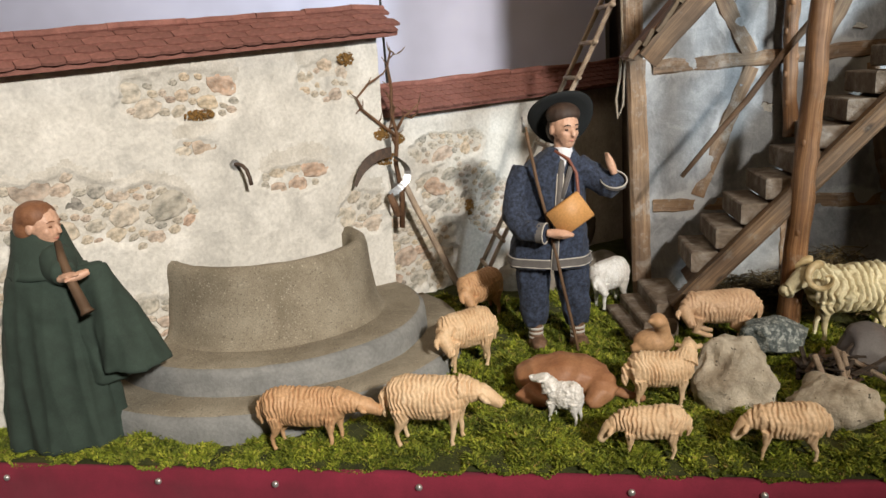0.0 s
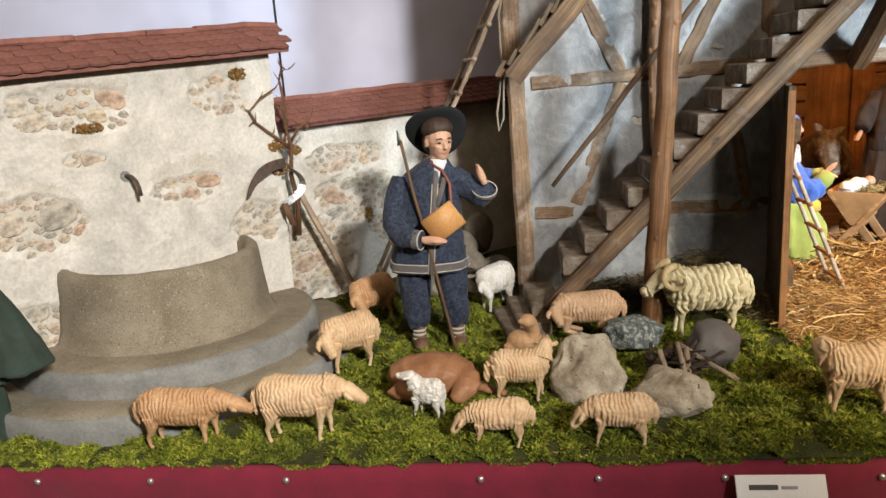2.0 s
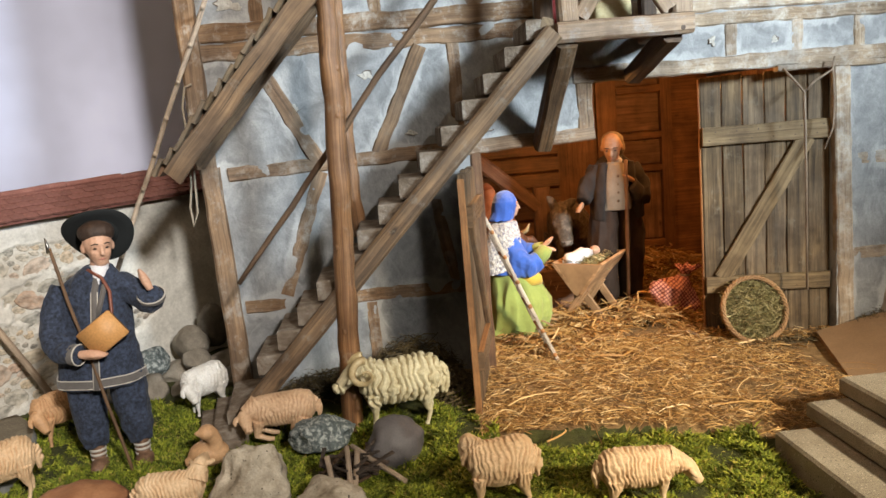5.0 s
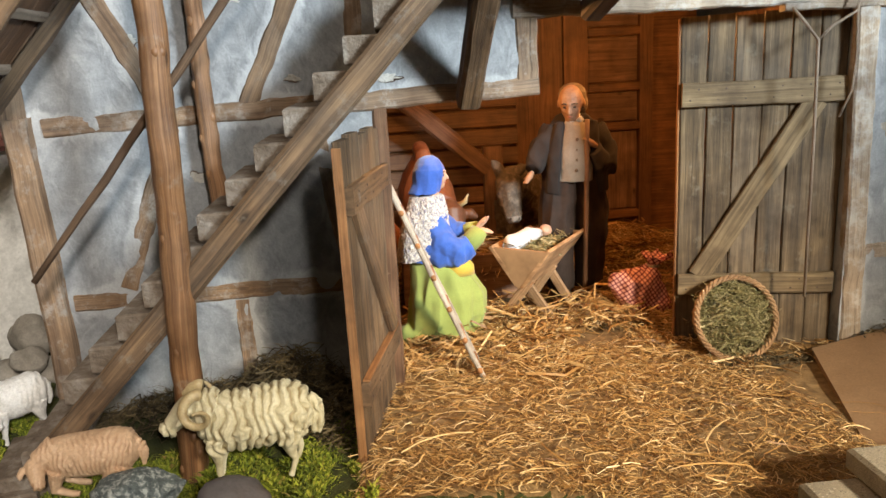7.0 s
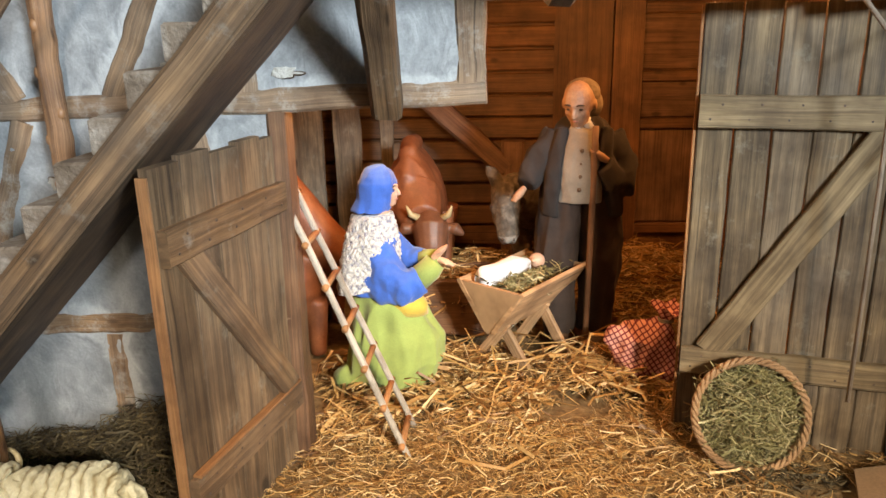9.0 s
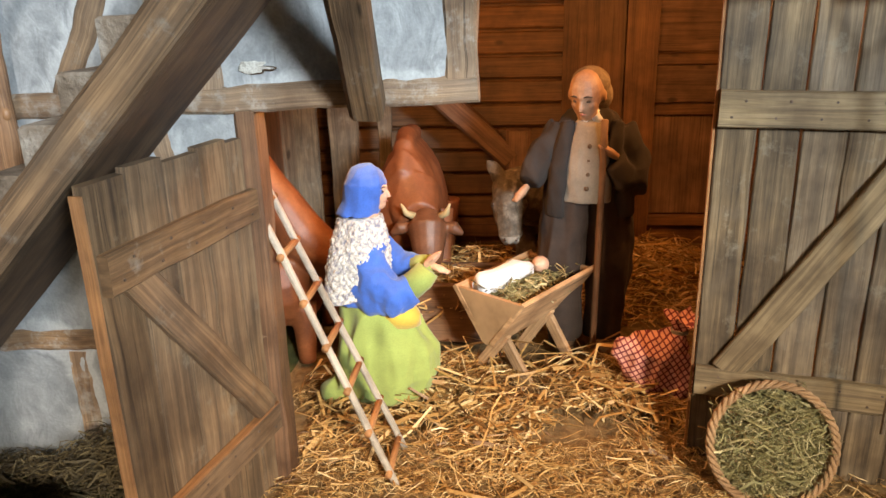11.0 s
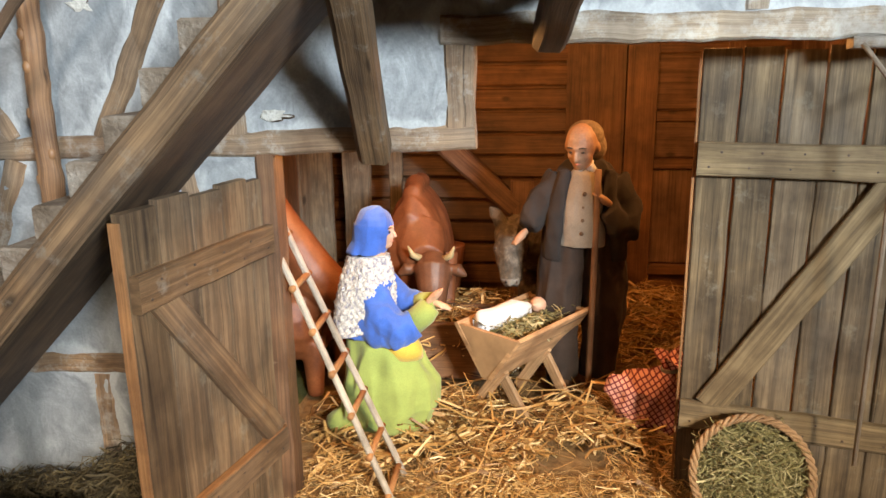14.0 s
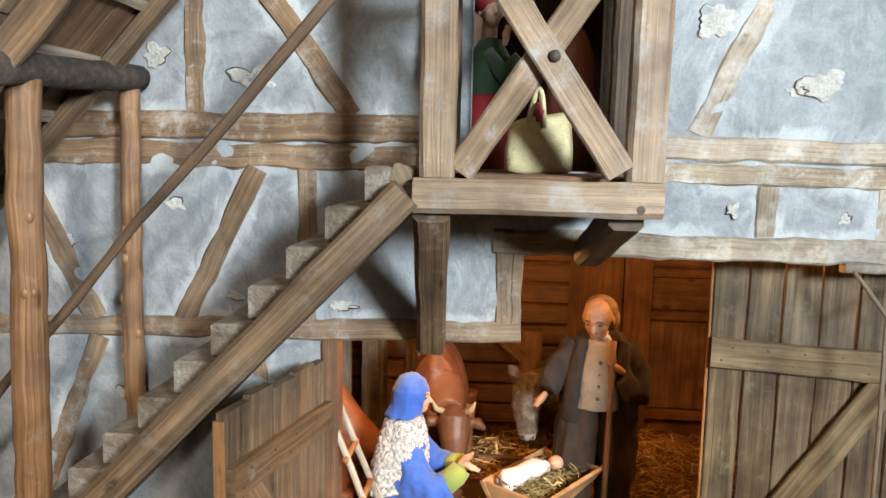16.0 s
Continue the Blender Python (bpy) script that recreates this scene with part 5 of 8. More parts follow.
for s, z, rs, rz in ((-0.345, 0.459, 0.026, 0.009), (-0.058, 0.538, 0.018, 0.012), (0.006, 0.392, 0.018, 0.012), (0.012, 0.345, 0.028, 0.014)):
    tuft(WALL_1, s, z, rs, rz, "ochre tuft of dried moss on flaking plaster")
tuft(WALL_2, 0.245, 0.207, 0.012, 0.018, "ochre tuft of dried moss on flaking plaster")
tuft(WALL_2, 0.07, 0.375, 0.016, 0.010, "ochre tuft of dried moss on flaking plaster")

# ---- fountain ----
BC = Vector((-0.495, 1.28, 0))
fountain = thing("wall_fountain", BC, "half-round concrete fountain basin on two curved steps", "fountain")


def half_round(profile, name, mats, edge_rows=(), turn=1.62, label=""):
    bm = bmesh.new()
    uvl(bm)
    n = 56
    rows = []
    for i in range(n + 1):
        a = -turn + 2 * turn * i / n
        d = WN * math.cos(a) + WD * math.sin(a)
        row = []
        for r, z in profile:
            p = BC + d * r + Vector((0, 0, z))
            row.append(bm.verts.new(p + d * 0.0022 * noise.noise(p * 26) + Vector((0, 0, 0.0014 * noise.noise(p * 40)))))
        rows.append(row)
    for i in range(n):
        for k in range(len(profile) - 1):
            f = bm.faces.new((rows[i][k], rows[i + 1][k], rows[i + 1][k + 1], rows[i][k + 1]))
            f.material_index = 1 if k in edge_rows else 0
            f.smooth = True
    for r, flip in ((rows[0], 1), (rows[-1], -1)):
        if len(profile) > 3:
            bm.faces.new(r[::flip])
    return part(name, bm, mats, fountain, label)


half_round([(0.347, -0.01), (0.346, 0.02), (0.345, 0.040), (0.340, 0.048), (0.30, 0.050), (0.0, 0.050)], "lower_step", [CONCRETE, CONCRETE_COOL_LIT], (0, 1, 2))
half_round([(0.278, 0.048), (0.277, 0.075), (0.275, 0.085), (0.268, 0.091), (0.23, 0.092), (0.0, 0.092)], "upper_step", [CONCRETE, CONCRETE_COOL_LIT], (0, 1, 2))
half_round([(0.205, 0.090), (0.196, 0.098), (0.190, 0.115), (0.184, 0.16), (0.180, 0.205), (0.177, 0.218), (0.170, 0.224), (0.160, 0.222), (0.154, 0.212), (0.150, 0.15), (0.146, 0.115), (0.0, 0.112)],
           "basin", [CONCRETE, CONCRETE_COOL_LIT], (), 1.60)

spout = thing("water_spout", WALL_1 + WD * -0.295 + Vector((0, 0, 0.369)), "bent rusty iron water spout in the plaster wall", "spout")
a = WALL_1 + WD * -0.295
bm = bmesh.new()
tube(bm, [a - WN * 0.01 + Vector((0, 0, 0.369)), a + WN * 0.014 + Vector((0, 0, 0.3715)), a + WN * 0.026 + WD * 0.004 + Vector((0, 0, 0.369)), a + WN * 0.034 + WD * 0.007 + Vector((0, 0, 0.361)), a + WN * 0.038 + WD * 0.009 + Vector((0, 0, 0.350)), a + WN * 0.040 + WD * 0.010 + Vector((0, 0, 0.336))], 0.0034, 10, rough=0.0006)
part("pipe", bm, RUST, spout, smooth=True)
bm = bmesh.new()
tube(bm, [a + WN * 0.001 + Vector((0, 0, 0.3695)), a + WN * 0.006 + Vector((0, 0, 0.3698))], [0.010, 0.008], 10)
part("collar", bm, METAL, spout)

# ---- vine, sickles, scythe, ladders, cable, rope ----
vine = thing("dead_vine", (-0.285, 1.488, 0.20), "leafless twisted vine climbing the wall corner", "plant")
for pts, r0, r1 in (
    ([(-0.290, 1.492, 0.20), (-0.284, 1.488, 0.27), (-0.291, 1.484, 0.33), (-0.284, 1.482, 0.39), (-0.290, 1.472, 0.43), (-0.283, 1.462, 0.48), (-0.285, 1.452, 0.52), (-0.277, 1.448, 0.545)], 0.0085, 0.003),
    ([(-0.287, 1.480, 0.385), (-0.312, 1.455, 0.415), (-0.335, 1.430, 0.443), (-0.341, 1.422, 0.465), (-0.322, 1.436, 0.488), (-0.296, 1.452, 0.505)], 0.005, 0.0025),
    ([(-0.284, 1.482, 0.395), (-0.268, 1.478, 0.42), (-0.252, 1.480, 0.432), (-0.236, 1.484, 0.447)], 0.0055, 0.002),
    ([(-0.262, 1.479, 0.425), (-0.250, 1.474, 0.420), (-0.238, 1.470, 0.428)], 0.003, 0.0015),
    ([(-0.283, 1.450, 0.530), (-0.270, 1.446, 0.542), (-0.262, 1.445, 0.541)], 0.0022, 0.001),
    ([(-0.286, 1.484, 0.36), (-0.296, 1.478, 0.40), (-0.283, 1.474, 0.44), (-0.294, 1.466, 0.47)], 0.0048, 0.003),
    ([(-0.335, 1.430, 0.443), (-0.347, 1.425, 0.436)], 0.002, 0.001)):
    bm = bmesh.new()
    n = len(pts)
    tube(bm, pts, [0.66 * (r0 + (r1 - r0) * k / (n - 1)) for k in range(n)], 8, rough=0.003)
    branch = part("branch", bm, BROWN_WOOD, vine, smooth=True)
    for k in range(1, n):
        d = Vector((RNG.uniform(-1, 1), RNG.uniform(-0.9, 0.1), RNG.uniform(0.2, 1.2))).normalized()
        p = Vector(pts[k])
        bm = bmesh.new()
        tube(bm, [p, p + d * 0.010, p + d * 0.018 + Vector((RNG.uniform(-0.004, 0.004), 0, 0.003))], [0.0016, 0.0011, 0.0005], 6)
        part("twig", bm, BROWN_WOOD, branch, smooth=True)


def sickle(name, arc, width, mat, handle, label):
    """A curved blade along an arc of places, and its wooden grip."""
    ob = thing(name, arc[0], label, "sickle")
    bm = bmesh.new()
    n = len(arc)
    rings = []
    for k, p in enumerate(arc):
        p = Vector(p)
        d = (Vector(arc[min(k + 1, n - 1)]) - Vector(arc[max(k - 1, 0)])).normalized()
        out = d.cross(Vector((0.3, -1, 0))).normalized()
        w = width * (0.25 + 0.75 * min(1, 2.2 * k / n))
        th = d.cross(out).normalized() * 0.0012
        rings.append([p - out * w / 2 - th, p + out * w / 2, p - out * w / 2 + th])
    ring_skin(bm, rings, [0.01 * k for k in range(n)])
    part("blade", bm, mat, ob)
    if handle:
        bm = bmesh.new()
        tube(bm, [handle[0], Vector(handle[0]).lerp(Vector(handle[1]), 0.5), handle[1]], [0.006, 0.008, 0.0075], 10)
        part("grip", bm, BROWN_WOOD, ob, smooth=True)
    return ob


def arc3(a, c, b, n=12):
    """A bowed line from a over c to b."""
    a, b, c = Vector(a), Vector(b), Vector(c)
    c = c * 2 - (a + b) / 2
    return [a * (1 - f) ** 2 + c * 2 * f * (1 - f) + b * f * f for f in [k / n for k in range(n + 1)]]


sickle("sickle", arc3((-0.3505, 1.3885, 0.302), (-0.327, 1.412, 0.345), (-0.290, 1.449, 0.358)), 0.020, RUST, None, "dark curved sickle blade hung on the vine")
sickle("sickle", arc3((-0.288, 1.451, 0.350), (-0.266, 1.473, 0.310), (-0.298, 1.441, 0.275)), 0.014, METAL, ((-0.298, 1.441, 0.276), (-0.286, 1.453, 0.232)), "shiny steel sickle with a wooden grip")
scythe = thing("scythe_handle", (-0.194, 1.545, 0.06), "grey wooden tool handle leaning on the garden wall", "tool")
bm = bmesh.new()
tube(bm, bent((-0.281, 1.487, 0.298), (-0.192, 1.546, 0.06), 8, 0.003), [0.0065 + 0.001 * k / 8 for k in range(9)], 8, rough=0.001)
part("shaft", bm, STICK, scythe, smooth=True)


def ladder(name, foot, head, across, width, rungs, r, label, mats, peg=0.012, first=0.06, taper=1.0):
    """Two poles from foot to head, set apart along across, with through rungs."""
    foot, head, across = Vector(foot), Vector(head), Vector(across).normalized()
    ob = thing(name, foot, label, "ladder")
    for sgn in (-0.5, 0.5):
        bm = bmesh.new()
        tube(bm, bent(foot + across * width * sgn, head + across * width * taper * sgn, 10, 0.002), r, 8, rough=0.0008)
        part("rail", bm, mats[0], ob, smooth=True)
    for k in range(rungs):
        f = first + (1 - 2 * first) * k / (rungs - 1)
        c = foot.lerp(head, f)
        bm = bmesh.new()
        reach = width * (1 + (taper - 1) * f) / 2 + peg
        tube(bm, [c - across * reach, c + across * reach], r * 0.95, 8)
        part("rung", bm, mats[1], ob, smooth=True)
    return ob


ladder("long_ladder", (-0.150, 1.53, 0.06), (0.236, 1.47, 0.83), (-0.27, 0.96, 0.0), 0.072, 12, 0.0046, "long grey peg ladder leaning on the house corner", (STICK, STICK))
ladder("small_ladder", (0.838, 1.568, 0.033), (0.690, 1.573, 0.392), (0.0, 1.0, 0.0), 0.076, 7, 0.0046, "small wooden ladder leaning on the open stable door", (PALE_STICK, ORANGE_WOOD), 0.009, 0.05, 0.66)

cable = thing("hanging_cable", (-0.318, 1.577, 0.44), "thin black cable hanging behind the garden wall", "cable")
bm = bmesh.new()
tube(bm, [(-0.316, 1.579, 0.40), (-0.318, 1.577, 0.70), (-0.322, 1.572, 1.2), (-0.325, 1.57, 2.59)], 0.0026, 8)
part("wire", bm, CABLE, cable, smooth=True)
rope = thing("rope_loop", (0.150, 1.50, 0.40), "loop of grey twine hanging at the house corner", "rope")
bm = bmesh.new()
tube(bm, [(0.172, 1.503, 0.66), (0.158, 1.500, 0.655), (0.150, 1.498, 0.62), (0.152, 1.497, 0.54), (0.146, 1.497, 0.47), (0.139, 1.496, 0.43), (0.142, 1.495, 0.395), (0.152, 1.495, 0.42), (0.155, 1.495, 0.50), (0.150, 1.495, 0.525)], 0.0024, 6, rough=0.0004)
part("twine", bm, ROPE, rope, smooth=True)

# ---- stones by the fire, cobbles in the corner ----
def rock(name, c, r, mat, label, seed, turn=0.0, jag=0.22, group=""):
    bm = bmesh.new()
    bmesh.ops.create_icosphere(bm, subdivisions=5 if jag > 0.19 else 4, radius=1)
    m = Matrix.Rotation(turn, 3, "Z")
    pick = random.Random(int(seed * 10))
    cuts = []
    for k in range(int(jag * 42)):
        n = Vector((pick.uniform(-1, 1), pick.uniform(-1, 1), pick.uniform(-0.5, 1))).normalized()
        cuts.append((n, pick.uniform(0.66, 0.9)))
    for v in bm.verts:
        p = v.co.copy()
        for n, d in cuts:
            over = p.dot(n) - d
            if over > 0:
                p -= n * over * 0.9
        k = 1 + jag * noise.noise(p * 1.1 + Vector((seed, 0, 0))) + 0.4 * jag * noise.noise(p * 2.7 + Vector((0, seed, 0))) + 0.5 * jag * (0.3 - abs(noise.noise(p * 2.3 + Vector((seed, seed, 0))))) + 0.16 * jag * noise.noise(p * 6) + 0.11 * jag * noise.noise(p * 14)
        v.co = m @ Vector((p.x * r[0] * k, p.y * r[1] * k, p.z * r[2] * k)) + Vector(c)
    return solo(name, bm, mat, (c[0], c[1], c[2] - r[2] * 0.8), label, "stone", group, smooth=True)


rock("boulder", (0.272, 1.095, 0.040), (0.056, 0.060, 0.062), GRANITE, "large pale granite boulder on the moss", 4.6, 0.4, 0.27)
rock("boulder", (0.392, 1.025, 0.032), (0.058, 0.044, 0.042), GRANITE, "pale speckled boulder beside the campfire", 9.4, -0.3, 0.27)
rock("boulder", (0.367, 1.235, 0.056), (0.060, 0.036, 0.028), BLUESTONE, "blue-grey veined stone beside the campfire", 5.2, 0.05, 0.2)
rock("boulder", (0.482, 1.185, 0.045), (0.052, 0.042, 0.046), SLATE, "smooth dark grey stone with a pale vein", 7.7, 0.3, 0.16)
for k, (x, y, z, a, b, c) in enumerate(((0.065, 1.665, 0.085, 0.030, 0.028, 0.028), (0.075, 1.80, 0.125, 0.036, 0.03, 0.052), (0.02, 1.70, 0.05, 0.05, 0.04, 0.03), (0.115, 1.70, 0.055, 0.05, 0.04, 0.03),
                                       (-0.03, 1.66, 0.09, 0.045, 0.035, 0.035), (0.14, 1.64, 0.045, 0.045, 0.03, 0.025), (0.05, 1.60, 0.04, 0.05, 0.03, 0.024), (-0.02, 1.60, 0.05, 0.045, 0.035, 0.03),
                                       (-0.08, 1.60, 0.055, 0.04, 0.035, 0.034), (0.03, 1.76, 0.10, 0.045, 0.035, 0.04))):
    rock("cobble", (x, y, z), (a, b, c), COBBLE if k != 4 else BLUESTONE, "rounded grey river cobble heaped in the wall corner", 11 + 3 * k, 0.3 * k, 0.14, "cobbles in the wall corner")

fire = thing("campfire", (0.42, 1.11, 0.02), "unlit campfire of charred sticks and bark", "campfire")
for k in range(44):
    a = RNG.uniform(0, 6.28)
    c = Vector((0.420 + RNG.uniform(-0.045, 0.045), 1.120 + RNG.uniform(-0.03, 0.035), 0.030 + RNG.uniform(0, 0.035)))
    d = Vector((math.cos(a), math.sin(a) * 0.8, RNG.uniform(-0.3, 0.3))).normalized() * RNG.uniform(0.014, 0.036)
    bm = bmesh.new()
    timber(bm, c - d, c + d, RNG.uniform(0.003, 0.009), RNG.uniform(0.002, 0.004), rough=0.002, seg=4)
    part("charred_stick", bm, CHAR if k % 6 else DARK_WOOD, fire)
for a, b in (((0.40, 1.05, 0.02), (0.385, 1.10, 0.075)), ((0.42, 1.045, 0.025), (0.415, 1.115, 0.08)), ((0.425, 1.04, 0.02), (0.43, 1.12, 0.07)), ((0.50, 1.08, 0.03), (0.42, 1.14, 0.07))):
    bm = bmesh.new()
    tube(bm, bent(a, b, 5, 0.003), 0.0042, 8, rough=0.001)
    part("stick", bm, STICK, fire, smooth=True)

# ---- concrete steps and board at the yard's side ----
steps = thing("concrete_steps", (1.3, 0.95, 0.0), "three rough concrete slabs stepped beside the yard", "steps")
for x, z0, z1, y1 in ((1.053, 0.0, 0.055, 1.050), (1.118, 0.056, 0.083, 1.078), (1.178, 0.084, 0.112, 1.090)):
    bm = bmesh.new()
    box(bm, ((x + 1.9) / 2, (0.80 + y1 + 0.12) / 2 - 0.06, (z0 + z1) / 2), (1.9 - x, y1 - 0.80, z1 - z0), None, 0.004)
    part("slab", bm, CONCRETE, steps)
board = thing("ground_board", (1.6, 1.4, 0.03), "plain brown board sloping up beside the yard", "board")
bm = bmesh.new()
prism(bm, [(-0.07, 1.10), (0.55, 1.10), (0.55, 1.505), (0.065, 1.505)], -0.014, 0.0, Matrix.Translation((1.325, 0, 0.036)) @ Matrix.Rotation(radians(-10), 4, "Y"))
part("panel", bm, BOARD, board)

# ---- sign on the cloth ----
sign = thing("name_card", (0.495, 0.880, -0.055), "white card with printed lines pinned to the cloth", "card")
CM = Matrix.Translation((0.495, 0.857, -0.0445)) @ Matrix.Rotation(radians(60), 4, "X")
bm = bmesh.new()
box(bm, (0, 0, 0), (0.112, 0.075, 0.003), None, 0.0008)
bm.transform(CM)
card = part("card", bm, CARD, sign)
for x, y, w, h, ink in ((-0.022, 0.022, 0.036, 0.0065, INK), (0.010, 0.0215, 0.020, 0.004, INK_GREY), (-0.010, 0.004, 0.046, 0.005, INK), (-0.020, -0.012, 0.03, 0.003, INK_GREY), (0.02, -0.012, 0.03, 0.003, INK_GREY)):
    bm = bmesh.new()
    box(bm, (x, y, 0.0018), (w, h, 0.0008), None, 0.0002)
    bm.transform(CM)
    part("printed_bar", bm, ink, card)

# ---- carved sheep ----
def sheep_mesh(L, H, head, mat, period=0.0060, amp=0.0027, horns=False, kneel=False, shag=0.0, voxel=0.00105, tail=True, thin=1.0, curl=0.0):
    """A carved sheep that looks along +x, feet at z = 0: L body length, H height of its back."""
    bm = bmesh.new()
    sink = 0.10 * H if kneel else 0.0
    rings, us = [], []
    for f, zc, rz, ry in ((-0.525, 0.70, 0.07, 0.06), (-0.495, 0.69, 0.19, 0.16), (-0.43, 0.68, 0.275, 0.235), (-0.28, 0.68, 0.315, 0.275), (-0.08, 0.66, 0.315, 0.29),
                          (0.12, 0.65, 0.315, 0.285), (0.30, 0.66, 0.295, 0.25), (0.42, 0.69, 0.235, 0.20), (0.49, 0.71, 0.12, 0.12)):
        ring = []
        for i in range(22):
            a = 2 * math.pi * i / 22
            ring.append(Vector((f * L, ry * H * thin * math.cos(a), zc * H - sink + rz * H * math.sin(a))))
        rings.append(ring)
        us.append(f)
    ring_skin(bm, rings, us)
    r = 0.285 * H * thin
    for sx, sy in ((-0.37, -0.5), (-0.31, 0.5), (0.29, -0.5), (0.35, 0.5)):
        x, y = sx * L, sy * r * 0.95
        if kneel and sx > 0:
            tube(bm, [(x, y, 0.42 * H), (x + 0.05 * L, y, 0.14 * H), (x - 0.12 * L, y, 0.05 * H), (x - 0.20 * L, y, 0.04 * H)], [0.13 * H, 0.075 * H, 0.05 * H, 0.04 * H], 10)
        elif kneel:
            tube(bm, [(x, y, 0.42 * H), (x + 0.13 * L, y, 0.20 * H), (x - 0.02 * L, y, 0.08 * H), (x + 0.10 * L, y, 0.035 * H)], [0.17 * H, 0.11 * H, 0.06 * H, 0.045 * H], 10)
        elif sx < 0:
            step = RNG.uniform(-0.06, 0.03) * L
            tube(bm, [(x + 0.02 * L, y, 0.56 * H), (x + 0.025 * L, y, 0.40 * H), (x + step * 0.3, y, 0.27 * H), (x - 0.035 * L + step * 0.6, y, 0.185 * H), (x - 0.01 * L + step, y, 0.05 * H), (x + 0.01 * L + step, y, 0.0)],
                 [0.150 * H, 0.108 * H, 0.058 * H, 0.037 * H, 0.029 * H, 0.040 * H], 10)
        else:
            step = RNG.uniform(-0.04, 0.06) * L
            tube(bm, [(x, y, 0.54 * H), (x, y, 0.38 * H), (x + step * 0.3, y, 0.26 * H), (x + step * 0.7 + 0.01 * L, y, 0.16 * H), (x + step, y, 0.05 * H), (x + 0.015 * L + step, y, 0.0)],
                 [0.120 * H, 0.075 * H, 0.043 * H, 0.037 * H, 0.028 * H, 0.038 * H], 10)
    n0, n1, h1 = {"graze": ((0.36, 0, 0.74), (0.66, 0.0, 0.62), (0.84, 0.0, 0.27)),
                  "level": ((0.36, 0, 0.80), (0.56, 0.0, 0.90), (0.80, 0.0, 0.62)),
                  "low": ((0.36, 0, 0.74), (0.68, -0.03, 0.72), (0.93, -0.05, 0.58)),
                  "up": ((0.36, 0, 0.78), (0.50, 0.0, 1.06), (0.74, 0.0, 1.0)),
                  "away": ((0.36, 0, 0.78), (0.46, 0.10, 1.02), (0.50, 0.36, 0.98)),
                  "back": ((0.36, 0, 0.80), (0.46, -0.24, 0.92), (0.20, -0.33, 0.72)),
                  "reach": ((0.36, 0, 0.76), (0.64, 0.0, 0.74), (0.92, 0.0, 0.50)),
                  "tuck": ((0.36, 0, 0.74), (0.60, 0.13, 0.64), (0.48, 0.36, 0.34)),
                  "side": ((0.36, 0, 0.74), (0.58, -0.10, 0.64), (0.62, -0.26, 0.28))}[head]

    def at(p):
        return Vector((p[0] * L, p[1] * L, p[2] * H - sink * 0.8))
    a, b, c = at(n0), at(n1), at(h1)
    b = a.lerp(b, 0.88)
    c = b + (c - b).normalized() * 0.37 * H
    tube(bm, [a, a.lerp(b, 0.5), b], [0.235 * H, 0.185 * H, 0.135 * H], 14)
    tube(bm, [b - (c - b) * 0.16, b, b.lerp(c, 0.3), b.lerp(c, 0.55), b.lerp(c, 0.85), c, c + (c - b) * 0.04], [0.085 * H, 0.128 * H, 0.124 * H, 0.104 * H, 0.084 * H, 0.072 * H, 0.045 * H], 14)
    d = (c - b).normalized()
    side = d.cross(Vector((0, 0, 1)))
    side = side.normalized() if side.length > 0.1 else Vector((0, 1, 0))
    for s in (-1, 1):
        e = b + side * s * 0.07 * H + d * 0.02 * H
        tube(bm, [e, e + side * s * 0.08 * H + d * 0.03 * H, e + side * s * 0.125 * H + d * 0.10 * H, e + side * s * 0.13 * H + d * 0.17 * H], [0.03 * H, 0.048 * H, 0.045 * H, 0.012 * H], 8)
    if tail:
        tube(bm, [(-0.50 * L, 0, 0.80 * H - sink), (-0.555 * L, 0, 0.70 * H - sink), (-0.565 * L, 0, 0.54 * H - sink), (-0.55 * L, 0, 0.38 * H - sink)], [0.05 * H, 0.07 * H, 0.07 * H, 0.03 * H], 10)
    out = fused(bm, voxel, 4)
    out.normal_update()
    seed = RNG.uniform(0, 50)
    moves, stain_shades = [], []
    for v in out.verts:
        p = v.co
        body = max(0.0, min(1.0, (p.z - 0.34 * H + sink) / (0.10 * H)))
        f = (p - a).dot(b - a) / (b - a).length_squared
        if f > 0 and (p - a - (b - a) * max(0, min(1, f))).length < 0.30 * H and p.x > 0.30 * L or head == "back" and p.y < -0.24 * L:
            body *= max(0.0, min(1.0, (1.0 - f) / 0.35))
        if curl:
            k = noise.noise(p * 150 + Vector((seed, 0, 0))) + 0.6 * noise.noise(p * 330)
            moves.append(k * curl * body)
            stain_shades.append(0.0)
        elif shag:
            q = p.x + 0.012 * noise.noise((p.x * 20, p.y * 24, p.z * 20 + seed)) + 0.0075 * noise.noise((p.x * 36, p.y * 36, p.z * 55 + seed)) + 0.0028 * noise.noise((p.x * 120, p.y * 120, p.z * 130 + seed))
            ridge = abs(math.sin(math.pi * q / period))
            fine = abs(math.sin(math.pi * q / period * 3.1 + 4 * noise.noise(p * 60)))
            tuft = noise.noise(p * 70 + Vector((0, seed, 0)))
            low = max(0.0, 1 - abs(p.z - 0.40 * H) / (0.15 * H))
            stain_shades.append(min(0.9, max(0.0, 0.55 - ridge) * 1.9) * body * max(0.0, 0.75 + 0.9 * tuft))
